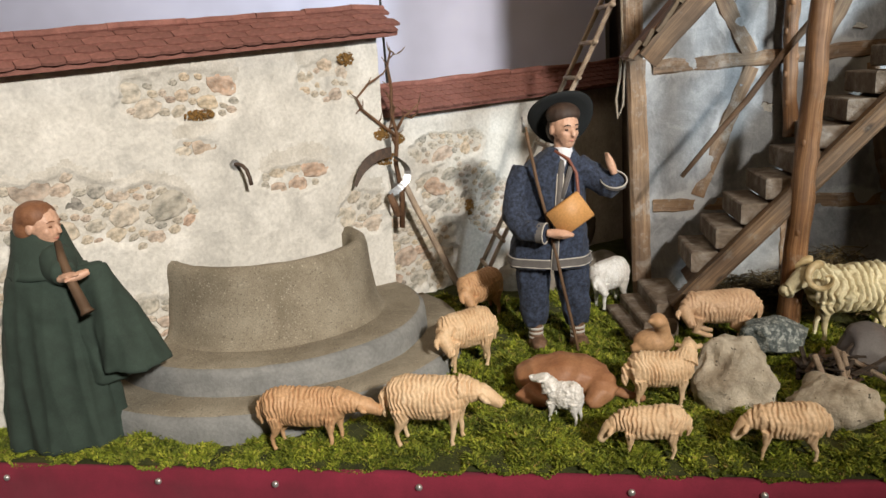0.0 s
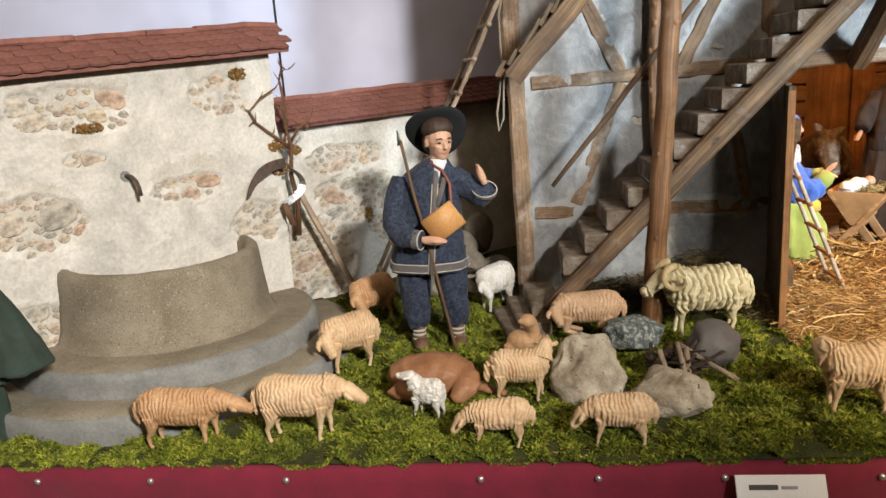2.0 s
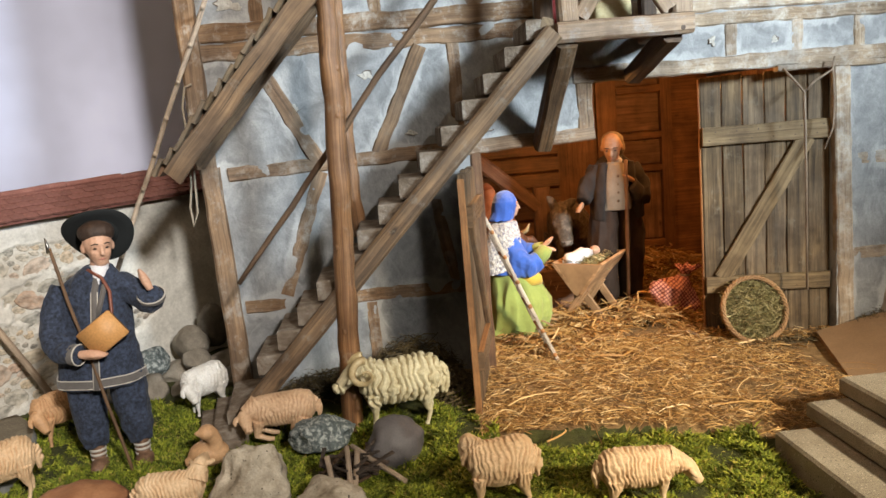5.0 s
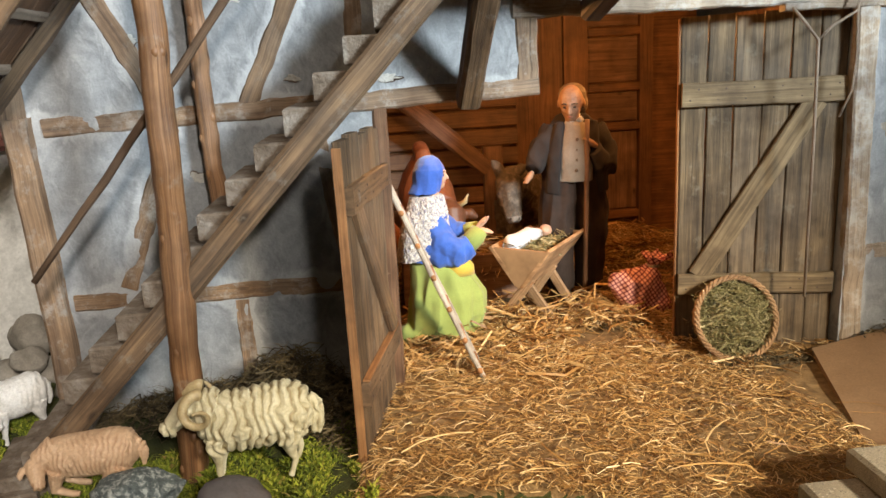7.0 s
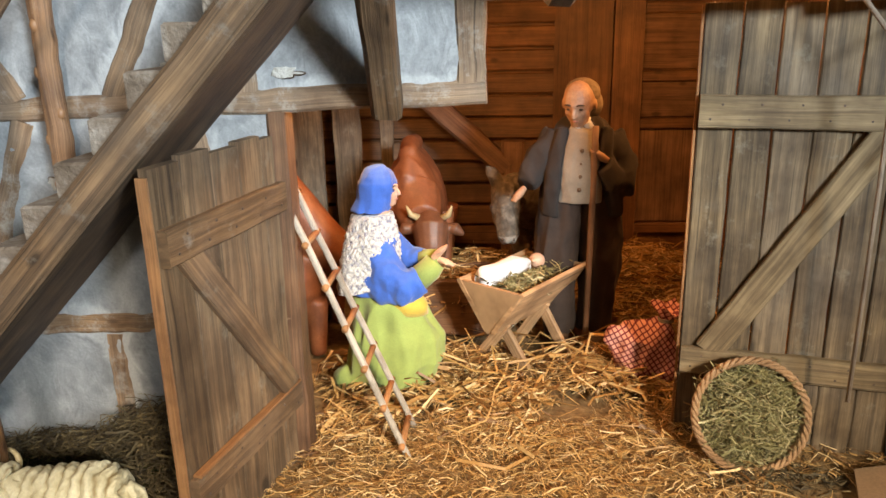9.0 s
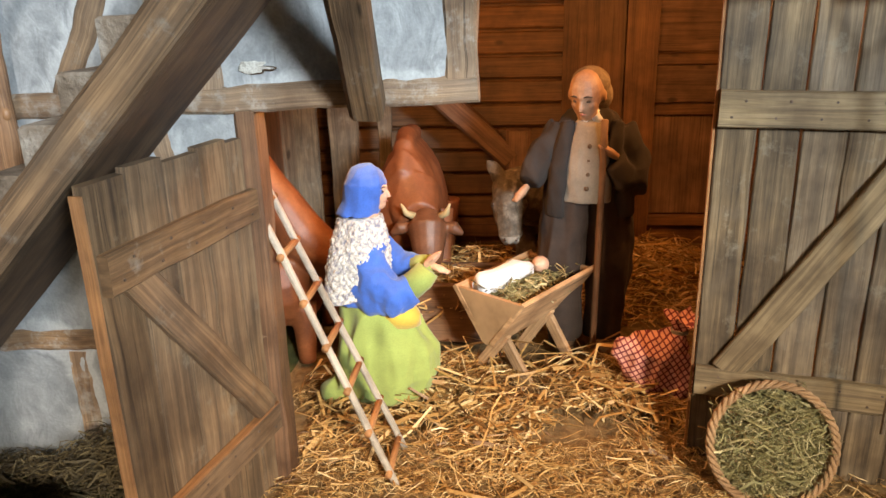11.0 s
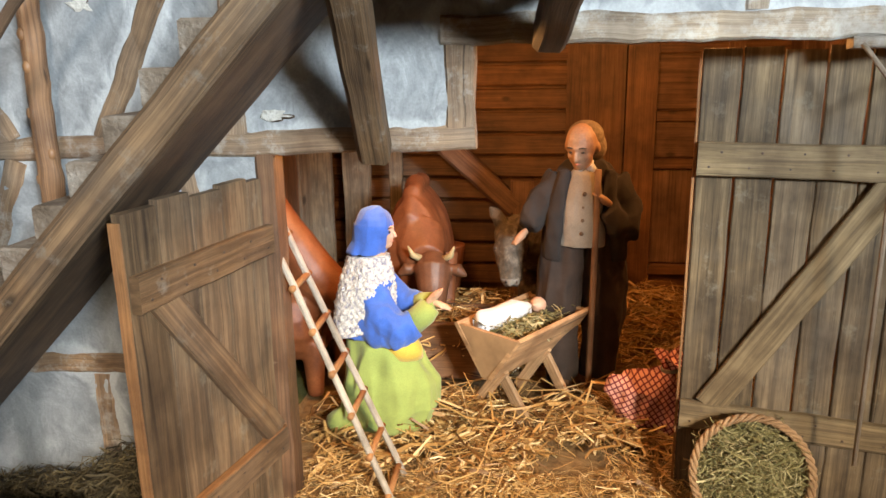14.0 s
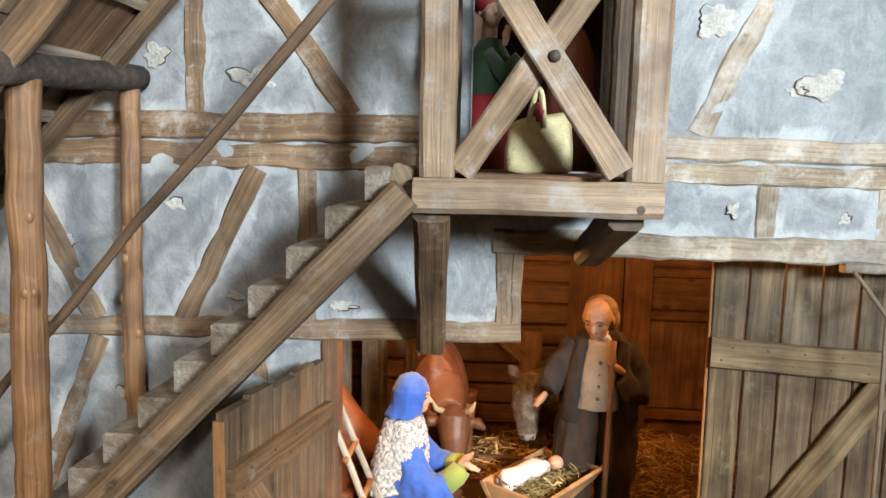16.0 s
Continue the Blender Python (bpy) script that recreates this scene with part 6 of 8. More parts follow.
            moves.append(((ridge ** 0.8 - 0.55) * shag + (fine - 0.5) * shag * 0.28 + tuft * shag * 0.40) * body + low * body * (ridge - 0.45) * 0.003)
        else:
            q = p.x + 0.35 * (p.z - 0.7 * H) * max(0.0, -p.x / L) + 0.0085 * noise.noise((p.x * 25, p.y * 32, p.z * 26 + seed)) + 0.0027 * noise.noise((p.x * 80, p.y * 80, p.z * 80 + seed)) + 0.0008 * noise.noise((p.x * 210, p.y * 210, p.z * 190 + seed))
            f = (q / period) % 1.0
            lap = f / 0.68 if f < 0.68 else (1 - f) / 0.32
            stain_shades.append(max(0.0, 0.5 - lap) * 1.5 * body * max(0.15, min(1.0, 0.6 + 1.2 * noise.noise((p.x * 60, p.y * 60, p.z * 55 + seed)))))
            fade = 0.80 + 1.15 * noise.noise((p.x * 60, p.y * 60, p.z * 55 + seed))
            nick = abs(noise.noise((p.x * 260, p.y * 260, p.z * 90 + seed)))
            moves.append(((lap ** 0.8 - 0.6) * max(0.08, fade) * amp + 0.0010 * noise.noise(p * 110) - 0.0007 * max(0.0, 0.25 - nick) * 4) * body + 0.0004 * noise.noise(p * 160))
    for v, k in zip(out.verts, moves):
        v.co += v.normal * k
    bm = bmesh.new()
    join(bm, out, 0)
    mats = [mat, EYE]
    for s in (-1, 1):
        ball(bm, b.lerp(c, 0.36) + side * s * 0.094 * H + Vector((0, 0, 0.026 * H)), 0.012 * H, None, 8, 6, 1)
    if horns == "ram":
        mats += [HORN]
        for s in (-1, 1):
            o = b + side * s * 0.085 * H + Vector((0, 0, 0.05 * H))
            pts, rad = [], []
            for k in range(30):
                f = k / 29
                ang = 1.3 + 6.9 * f
                rr = (0.165 - 0.085 * f) * H
                pts.append(o + side * s * (0.03 + 0.30 * f) * H + Vector((-1, 0, 0)) * (math.cos(ang) * rr * -1 + 0.02 * H) * -1 + Vector((0, 0, 1)) * math.sin(ang) * rr - Vector((0.10 * H, 0, 0.06 * H)))
                rad.append((0.058 - 0.046 * f) * H * (1 + 0.13 * (k % 2)))
            tube(bm, pts, rad, 10, 2)
    elif horns:
        tube(bm, [b + Vector((0, 0, 0.06 * H)) + d * 0.05 * H, b + d * 0.20 * H + Vector((0, 0, 0.10 * H)), b + d * 0.42 * H + Vector((0, 0, 0.02 * H))], [0.035 * H, 0.025 * H, 0.006 * H], 8)
    me = mesh_of("sheep_figurine", bm, mats, True)
    # carries the browner groove colour, which paints in the shade of the cuts
    cut = me.attributes.new("stain_shade", "FLOAT", "POINT")
    for i, k in enumerate(stain_shades):
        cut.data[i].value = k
    return me


EYE = surface("dark_eye_paint", [(0.05, 0.03, 0.02), (0.06, 0.035, 0.025), (0.07, 0.04, 0.03)], 50, 300, 0.4, 0.0001, 0.5)


def place(me, name, x, y, z, heading, label, group="flock of sheep figurines", category="sheep figurine"):
    ob = new(name, me)
    ob.location, ob.rotation_euler = (x, y, z), (0, 0, radians(heading))
    ORIGIN[ob] = Vector((x, y, z))
    return tagged(ob, label, category, group)


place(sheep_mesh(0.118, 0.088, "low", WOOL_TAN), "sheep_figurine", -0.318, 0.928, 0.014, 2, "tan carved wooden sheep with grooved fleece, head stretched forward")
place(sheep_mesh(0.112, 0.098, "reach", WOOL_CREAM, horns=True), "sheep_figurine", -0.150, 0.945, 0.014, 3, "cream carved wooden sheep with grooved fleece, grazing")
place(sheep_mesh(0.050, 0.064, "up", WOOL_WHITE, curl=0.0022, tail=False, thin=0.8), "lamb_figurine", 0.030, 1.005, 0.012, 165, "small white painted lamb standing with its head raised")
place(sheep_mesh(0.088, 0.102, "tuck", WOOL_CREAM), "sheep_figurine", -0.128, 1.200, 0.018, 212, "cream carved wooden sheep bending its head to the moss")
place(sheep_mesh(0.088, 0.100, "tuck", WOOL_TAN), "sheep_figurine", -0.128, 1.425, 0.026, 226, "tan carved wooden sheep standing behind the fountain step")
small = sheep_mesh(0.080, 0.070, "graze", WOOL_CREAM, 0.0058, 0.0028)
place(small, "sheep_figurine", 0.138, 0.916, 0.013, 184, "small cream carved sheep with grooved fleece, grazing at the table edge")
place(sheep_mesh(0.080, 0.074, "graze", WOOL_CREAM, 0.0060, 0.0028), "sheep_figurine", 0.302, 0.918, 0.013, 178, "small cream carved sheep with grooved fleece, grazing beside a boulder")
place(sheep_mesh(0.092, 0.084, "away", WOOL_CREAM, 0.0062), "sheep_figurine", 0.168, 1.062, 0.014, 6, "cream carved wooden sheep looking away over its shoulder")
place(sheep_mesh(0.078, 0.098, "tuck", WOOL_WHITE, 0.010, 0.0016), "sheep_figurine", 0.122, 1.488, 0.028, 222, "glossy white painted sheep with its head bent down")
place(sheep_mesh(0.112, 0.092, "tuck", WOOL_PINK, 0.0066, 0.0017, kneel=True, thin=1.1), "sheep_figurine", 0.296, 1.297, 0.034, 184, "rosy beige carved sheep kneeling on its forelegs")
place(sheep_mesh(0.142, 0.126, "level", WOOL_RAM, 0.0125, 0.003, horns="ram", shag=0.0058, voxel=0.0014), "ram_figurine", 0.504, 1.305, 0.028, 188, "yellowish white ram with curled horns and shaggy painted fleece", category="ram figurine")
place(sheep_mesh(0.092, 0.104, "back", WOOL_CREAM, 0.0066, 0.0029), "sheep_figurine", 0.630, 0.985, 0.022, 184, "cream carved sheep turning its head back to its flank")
place(sheep_mesh(0.104, 0.088, "graze", WOOL_CREAM, 0.0066, 0.0029, horns=True), "sheep_figurine", 0.812, 0.958, 0.014, -2, "cream carved horned sheep with deep grooves, grazing beside the yard")

# lying dog, resting lamb
bm = bmesh.new()
tube(bm, [(-0.050, 1.100, 0.030), (-0.040, 1.100, 0.034), (-0.018, 1.100, 0.042), (0.012, 1.098, 0.046), (0.040, 1.094, 0.044), (0.060, 1.088, 0.038), (0.070, 1.084, 0.030)], [0.014, 0.030, 0.040, 0.043, 0.041, 0.033, 0.018], 20)
tube(bm, [(0.055, 1.090, 0.050), (0.068, 1.070, 0.046), (0.066, 1.052, 0.034), (0.056, 1.044, 0.024), (0.048, 1.040, 0.020)], [0.024, 0.021, 0.0185, 0.013, 0.008], 14)
tube(bm, [(0.074, 1.066, 0.052), (0.081, 1.056, 0.040), (0.080, 1.052, 0.028)], [0.006, 0.010, 0.004], 8)
tube(bm, [(-0.036, 1.072, 0.030), (-0.020, 1.058, 0.020), (0.002, 1.052, 0.016), (0.018, 1.050, 0.015)], [0.022, 0.014, 0.010, 0.009], 10)
tube(bm, [(0.085, 1.08, 0.026), (0.105, 1.070, 0.022), (0.125, 1.062, 0.020)], [0.010, 0.008, 0.006], 8)
bm = crease(fused(bm, 0.0026, 4), 0.003, 40, 30, 6)
bm.transform(Matrix.Translation((0.012, 0, 0.008)) @ Matrix.Diagonal((1.06, 1, 0.80, 1)))
solo("dog_figurine", bm, CLAY_BROWN, (0.02, 1.09, 0.01), "reddish brown carved dog lying curled on the moss", "dog figurine", smooth=True)
bm = bmesh.new()
ball(bm, (0.178, 1.24, 0.044), (0.034, 0.024, 0.022))
tube(bm, [(0.19, 1.235, 0.05), (0.192, 1.232, 0.068), (0.186, 1.228, 0.082)], [0.016, 0.012, 0.014], 10)
ball(bm, (0.183, 1.224, 0.086), (0.0145, 0.017, 0.0125))
ball(bm, (0.172, 1.215, 0.088), (0.007, 0.004, 0.005))
tube(bm, [(0.155, 1.235, 0.036), (0.14, 1.23, 0.034)], [0.014, 0.006], 8)
bm = fused(bm, 0.002, 3)
solo("lamb_figurine", bm, WOOL_TAN, (0.18, 1.24, 0.02), "small tan carved lamb resting on the moss", "lamb figurine", "flock of sheep figurines", smooth=True)


# ---- dressed figures, each one plain mesh ----
def figure(name, bits, mats, at, label):
    """bits: a list of (bmesh, material number)."""
    bm = bmesh.new()
    for b, k in bits:
        join(bm, b, k)
    return solo(name, bm, mats, at, label, "figurine", smooth=True)


def bit(fn, voxel=0.0, smooth=2):
    b = bmesh.new()
    fn(b)
    return fused(b, voxel, smooth) if voxel else b


def head_bit(c, r, turn, nod=0.0):
    """A plain head: skull, brow, cheeks, jaw, nose and ears, facing the heading turn (degrees from +x), bent down by nod."""
    def fn(b):
        m = Matrix.Rotation(radians(turn), 3, "Z") @ Matrix.Rotation(radians(nod), 3, "Y")
        c0 = Vector(c)
        ball(b, c0 + m @ Vector((-0.08 * r, 0, 0.20 * r)), (r * 0.92, r * 0.78, r * 0.92), m)
        ball(b, c0 + m @ Vector((0.22 * r, 0, -0.30 * r)), (r * 0.62, r * 0.60, r * 0.62), m)
        ball(b, c0 + m @ Vector((0.34 * r, 0, -0.72 * r)), (r * 0.42, r * 0.40, r * 0.36), m)
        tube(b, [c0 + m @ Vector((0.60 * r, -0.42 * r, 0.24 * r)), c0 + m @ Vector((0.79 * r, 0, 0.27 * r)), c0 + m @ Vector((0.60 * r, 0.42 * r, 0.24 * r))], 0.13 * r, 8)
        tube(b, [c0 + m @ Vector((0.76 * r, 0, 0.18 * r)), c0 + m @ Vector((0.92 * r, 0, -0.10 * r)), c0 + m @ Vector((0.99 * r, 0, -0.22 * r)), c0 + m @ Vector((0.78 * r, 0, -0.30 * r))], [0.09 * r, 0.12 * r, 0.13 * r, 0.10 * r], 8)
        tube(b, [c0 + m @ Vector((0.66 * r, -0.18 * r, -0.56 * r)), c0 + m @ Vector((0.78 * r, 0, -0.54 * r)), c0 + m @ Vector((0.66 * r, 0.18 * r, -0.56 * r))], 0.075 * r, 8)
        for s in (-1, 1):
            ball(b, c0 + m @ Vector((0.48 * r, 0.36 * r * s, -0.20 * r)), (0.26 * r, 0.22 * r, 0.24 * r), m, 8, 6)
            ball(b, c0 + m @ Vector((-0.10 * r, 0.80 * r * s, -0.05 * r)), (0.2 * r, 0.09 * r, 0.28 * r), m, 8, 6)
        tube(b, [c0 + m @ Vector((-0.12 * r, 0, -0.5 * r)), c0 + Vector((0, 0, -1.6 * r)) + m @ Vector((-0.3 * r, 0, 0))], [0.5 * r, 0.52 * r], 10)
    return bit(fn, r * 0.06, 1)


def face_bits(c, r, turn, nod, paint, lips):
    """Eyes, brows and a mouth as small painted marks on a head; paint and lips are material numbers."""
    m = Matrix.Rotation(radians(turn), 3, "Z") @ Matrix.Rotation(radians(nod), 3, "Y")
    c0 = Vector(c)

    def on(x, y, z):
        return c0 + m @ (Vector((x, y, z)) * r)

    def dark(b):
        for s in (-1, 1):
            ball(b, on(0.715, 0.30 * s, 0.055), (0.075 * r, 0.12 * r, 0.062 * r), m, 8, 6)
            tube(b, [on(0.70, 0.50 * s, 0.26), on(0.80, 0.32 * s, 0.33), on(0.83, 0.14 * s, 0.29)], [0.022 * r, 0.045 * r, 0.032 * r], 6)

    def mouth(b):
        tube(b, [on(0.70, -0.19, -0.56), on(0.83, 0, -0.545), on(0.70, 0.19, -0.56)], [0.03 * r, 0.062 * r, 0.03 * r], 8)

    return [(bit(dark), paint), (bit(mouth), lips)]


def hand_bit(c, d, r):
    """A mitten hand with thumb at c, pointing along d."""
    def fn(b):
        c0, d0 = Vector(c), Vector(d).normalized()
        side = frame_of(d0)[1]
        tube(b, [c0 - d0 * r * 1.2, c0, c0 + d0 * r * 1.0, c0 + d0 * r * 1.9], [0.45 * r, 0.62 * r, 0.55 * r, 0.25 * r], 10)
        for k in (-0.3, 0.0, 0.3):
            tube(b, [c0 + side * k * r * 1.4 + d0 * r * 0.7, c0 + side * k * r * 1.5 + d0 * r * 2.0], [0.22 * r, 0.16 * r], 8)
        tube(b, [c0 + side * 0.5 * r, c0 + side * 0.9 * r + d0 * r * 0.9], [0.22 * r, 0.15 * r], 8)
    return bit(fn, r * 0.16, 1)


# shepherd
bits = []
bits.append((bit(lambda b: (tube(b, [(-0.016, 1.29, 0.21), (-0.020, 1.288, 0.14), (-0.020, 1.288, 0.085), (-0.018, 1.288, 0.060)], [0.031, 0.0285, 0.0240, 0.0175], 16),
                            tube(b, [(0.044, 1.292, 0.21), (0.048, 1.292, 0.14), (0.053, 1.294, 0.085), (0.054, 1.294, 0.060)], [0.031, 0.0285, 0.0240, 0.0175], 16)), 0.0028, 2), 0))
crease(bits[-1][0], 0.0045, 55, 30, 3)


def jacket(b):
    loft(b, [(0.009, 1.286, 0.170, 0.071, 0.046, 0.03), (0.010, 1.286, 0.20, 0.066, 0.044, 0.025), (0.012, 1.286, 0.24, 0.060, 0.041, 0.02), (0.015, 1.286, 0.29, 0.058, 0.038, 0.01),
             (0.018, 1.286, 0.325, 0.056, 0.034), (0.022, 1.286, 0.345, 0.047, 0.030), (0.028, 1.284, 0.360, 0.030, 0.024), (0.033, 1.283, 0.369, 0.020, 0.019)], 30, 7)
    tube(b, [(-0.028, 1.282, 0.338), (-0.042, 1.272, 0.300), (-0.046, 1.258, 0.262), (-0.030, 1.238, 0.242), (-0.006, 1.226, 0.2385), (0.006, 1.222, 0.2375)], [0.018, 0.0195, 0.020, 0.0180, 0.0160, 0.0155], 16)
    tube(b, [(0.060, 1.284, 0.340), (0.078, 1.282, 0.326), (0.098, 1.280, 0.310), (0.112, 1.270, 0.305), (0.117, 1.262, 0.314)], [0.018, 0.020, 0.0215, 0.0215, 0.0205], 16)


bits.append((crease(bit(jacket, 0.0026, 2), 0.0040, 45, 22, 9), 0))


def braid(b):
    for z, g in ((0.181, 0.0016),):
        loft(b, [(0.009, 1.286, z - 0.006, 0.071 + g, 0.046 + g, 0.03), (0.009, 1.286, z + 0.006, 0.069 + g, 0.0455 + g, 0.03)], 30, 7, caps=False)
    tube(b, [(0.018, 1.238, 0.172), (0.022, 1.241, 0.22), (0.028, 1.245, 0.28), (0.033, 1.252, 0.33), (0.036, 1.262, 0.352)], 0.0055, 6)
    tube(b, [(0.050, 1.254, 0.34), (0.040, 1.248, 0.31), (0.033, 1.247, 0.29)], 0.0045, 6)
    tube(b, [(-0.006, 1.226, 0.2385), (0.005, 1.2225, 0.2375)], [0.0170, 0.0166], 16, caps=False)
    tube(b, [(0.1165, 1.264, 0.310), (0.1175, 1.261, 0.3155)], [0.0222, 0.0216], 16, caps=False)


bits.append((bit(braid), 1))


def piping(b):
    for z in (0.1745, 0.188):
        pts = [(0.009 + (0.0722 - 0.1 * (z - 0.17)) * (1 + 0.03 * math.sin(7 * a) + 0.012 * math.sin(15 * a)) * math.cos(a),
                1.286 + (0.0472 - 0.05 * (z - 0.17)) * (1 + 0.03 * math.sin(7 * a) + 0.012 * math.sin(15 * a)) * math.sin(a), z) for a in [2 * math.pi * k / 40 for k in range(41)]]
        tube(b, pts, 0.0011, 6)
    for off in (-0.005, 0.005):
        tube(b, [(0.018 + off, 1.2365, 0.172), (0.022 + off, 1.2395, 0.22), (0.028 + off, 1.2435, 0.28), (0.033 + off, 1.2505, 0.33)], 0.001, 6)
    for c, d, r in (((0.006, 1.222, 0.2375), (0.93, -0.33, -0.06), 0.0168), ((0.1176, 1.2607, 0.316), (0.1, -0.5, 0.75), 0.0212)):
        d, s, u = frame_of(d)
        tube(b, [Vector(c) + (s * math.cos(a) + u * math.sin(a)) * r for a in [2 * math.pi * k / 24 for k in range(25)]], 0.0013, 6)


bits.append((bit(piping), 2))
bits.append((head_bit((0.041, 1.276, 0.400), 0.0292, -58, 6), 3))
bits += face_bits((0.041, 1.276, 0.400), 0.0292, -58, 6, 4, 12)
bits.append((hand_bit((0.024, 1.2155, 0.238), (1, -0.05, -0.10), 0.0140), 3))
bits.append((hand_bit((0.114, 1.256, 0.338), (-0.35, -0.1, 1), 0.0120), 3))
bits.append((bit(lambda b: (ball(b, (0.0390, 1.2815, 0.4225), (0.0290, 0.0282, 0.0200)), ball(b, (0.033, 1.292, 0.398), (0.0235, 0.020, 0.024))), 0.0025, 2), 4))


def hat(b):
    n = Vector((-0.15, 0.80, 0.55)).normalized()
    _, s, u = frame_of(n)
    c = Vector((0.035, 1.303, 0.417))
    rings = []
    for r, h in [(0.030, 0.0045), (0.042, 0.0035), (0.0525, 0.0035), (0.055, 0.0005), (0.0525, -0.0025), (0.042, -0.0015), (0.030, 0.0)]:
        rings.append([c + (s * math.cos(a) + u * math.sin(a)) * r * (1 + 0.03 * math.sin(3 * a)) + n * (h + 0.006 * math.sin(2 * a + 0.6) * (r / 0.058) ** 2) for a in [2 * math.pi * k / 32 for k in range(32)]])
    ring_skin(b, rings, range(len(rings)), caps=False)
    rings = [[c + (s * math.cos(a) + u * math.sin(a)) * r + n * h for a in [2 * math.pi * k / 24 for k in range(24)]] for r, h in ((0.031, 0.0), (0.0305, 0.012), (0.028, 0.024), (0.022, 0.031), (0.010, 0.033))]
    ring_skin(b, rings, range(len(rings)))


bits.append((bit(hat), 5))
bits.append((bit(lambda b: (loft(b, [(0.035, 1.262, 0.330, 0.006, 0.006), (0.037, 1.266, 0.348, 0.011, 0.010), (0.038, 1.272, 0.364, 0.0155, 0.014), (0.038, 1.275, 0.371, 0.0145, 0.0135)], 16),)), 6))


def satchel(b):
    m = Matrix.Rotation(radians(8), 3, "Z") @ Matrix.Rotation(radians(-34), 3, "Y")
    box(b, (0.046, 1.226, 0.267), (0.062, 0.009, 0.049), m, 0.002)


bits.append((bit(satchel), 7))
bits.append((bit(lambda b: tube(b, [(0.024, 1.262, 0.366), (0.046, 1.256, 0.352), (0.058, 1.248, 0.33), (0.060, 1.238, 0.30), (0.058, 1.231, 0.285)], 0.0028, 8)), 8))
bits.append((bit(lambda b: tube(b, bent((-0.022, 1.245, 0.408), (0.056, 1.232, 0.020), 9, 0.003), 0.0028, 8)), 9))
bits.append((bit(lambda b: tube(b, [(-0.0225, 1.2452, 0.400), (-0.026, 1.246, 0.425)], [0.005, 0.001], 6)), 10))
bits.append((bit(lambda b: [tube(b, [(x, y, z), (x, y, z + h)], r, 14) for x, y in ((-0.018, 1.288), (0.054, 1.294)) for z, h, r in ((0.052, 0.004, 0.0136), (0.044, 0.004, 0.0130), (0.036, 0.0035, 0.0130))]), 2))
bits.append((bit(lambda b: [(tube(b, [(x, y, 0.066), (x, y, 0.03)], [0.0125, 0.0120], 14), ball(b, (x + 0.006, y - 0.014, 0.028), (0.0145, 0.027, 0.0125)), ball(b, (x, y, 0.026), (0.015, 0.016, 0.014))) for x, y in ((-0.018, 1.288), (0.054, 1.294))], 0.0024, 2), 11))
figure("shepherd_figurine", bits, [DENIM, TRIM, TRIM_PALE, SKIN, HAIR_BROWN, FELT_BLACK, SHIRT, LEATHER_TAN, LEATHER_RED, DARK_WOOD, METAL, SHOE, LIPS], (0.02, 1.285, 0.015),
       "shepherd doll in indigo clothes, black felt hat and tan satchel")

# boy with a flute
bits = []


def cloak(b):
    loft(b, [(-0.705, 0.962, 0.008, 0.092, 0.062, 0.06), (-0.705, 0.962, 0.05, 0.086, 0.060, 0.055), (-0.703, 0.961, 0.12, 0.079, 0.056, 0.045), (-0.700, 0.960, 0.20, 0.067, 0.050, 0.03),
             (-0.696, 0.958, 0.255, 0.052, 0.046, 0.015), (-0.692, 0.958, 0.285, 0.040, 0.036), (-0.690, 0.958, 0.305, 0.024, 0.022)], 40, 8)
    tube(b, [(-0.668, 0.945, 0.285), (-0.650, 0.934, 0.272), (-0.636, 0.922, 0.268)], [0.024, 0.021, 0.015], 14)


bits.append((crease(bit(cloak, 0.003, 2), 0.0085, 24, 4, 2), 0))


def flap(b):
    rows = []
    for f in [k / 10 for k in range(11)]:
        rows.append((-0.626 + 0.044 * f, 0.962 + 0.01 * f, 0.272 - 0.150 * f, 0.020 + 0.024 * f, 0.020 + 0.030 * f, 0.05 * f))
    loft(b, rows, 24, 5)
    loft(b, [(-0.655, 0.962, 0.272, 0.020, 0.02), (-0.64, 0.965, 0.20, 0.04, 0.03), (-0.635, 0.968, 0.10, 0.036, 0.032)], 20)


bits.append((crease(bit(flap, 0.003, 2), 0.006, 30, 6, 5), 0))
bits.append((bit(lambda b: (loft(b, [(-0.690, 0.956, 0.262, 0.054, 0.047), (-0.692, 0.958, 0.268, 0.053, 0.046), (-0.694, 0.960, 0.296, 0.042, 0.038), (-0.698, 0.962, 0.326, 0.034, 0.033), (-0.698, 0.962, 0.330, 0.028, 0.027), (-0.696, 0.962, 0.306, 0.022, 0.022)], 24, 0),)), 0))
bits.append((head_bit((-0.680, 0.950, 0.331), 0.0285, -4, 4), 1))
bits += face_bits((-0.680, 0.950, 0.331), 0.0285, -4, 4, 2, 4)
bits.append((bit(lambda b: (ball(b, (-0.688, 0.950, 0.345), (0.0285, 0.0265, 0.0225)), ball(b, (-0.697, 0.950, 0.330), (0.023, 0.0255, 0.027))), 0.0025, 2), 2))
bits.append((hand_bit((-0.630, 0.912, 0.266), (1, -0.1, 0.25), 0.0110), 1))
bits.append((hand_bit((-0.612, 0.916, 0.268), (-0.6, -0.5, -0.2), 0.0105), 1))
bits.append((bit(lambda b: tube(b, [(-0.652, 0.938, 0.310), (-0.638, 0.922, 0.288), (-0.620, 0.910, 0.256), (-0.602, 0.902, 0.224), (-0.599, 0.901, 0.219)], [0.0045, 0.006, 0.0065, 0.0075, 0.010], 10)), 3))
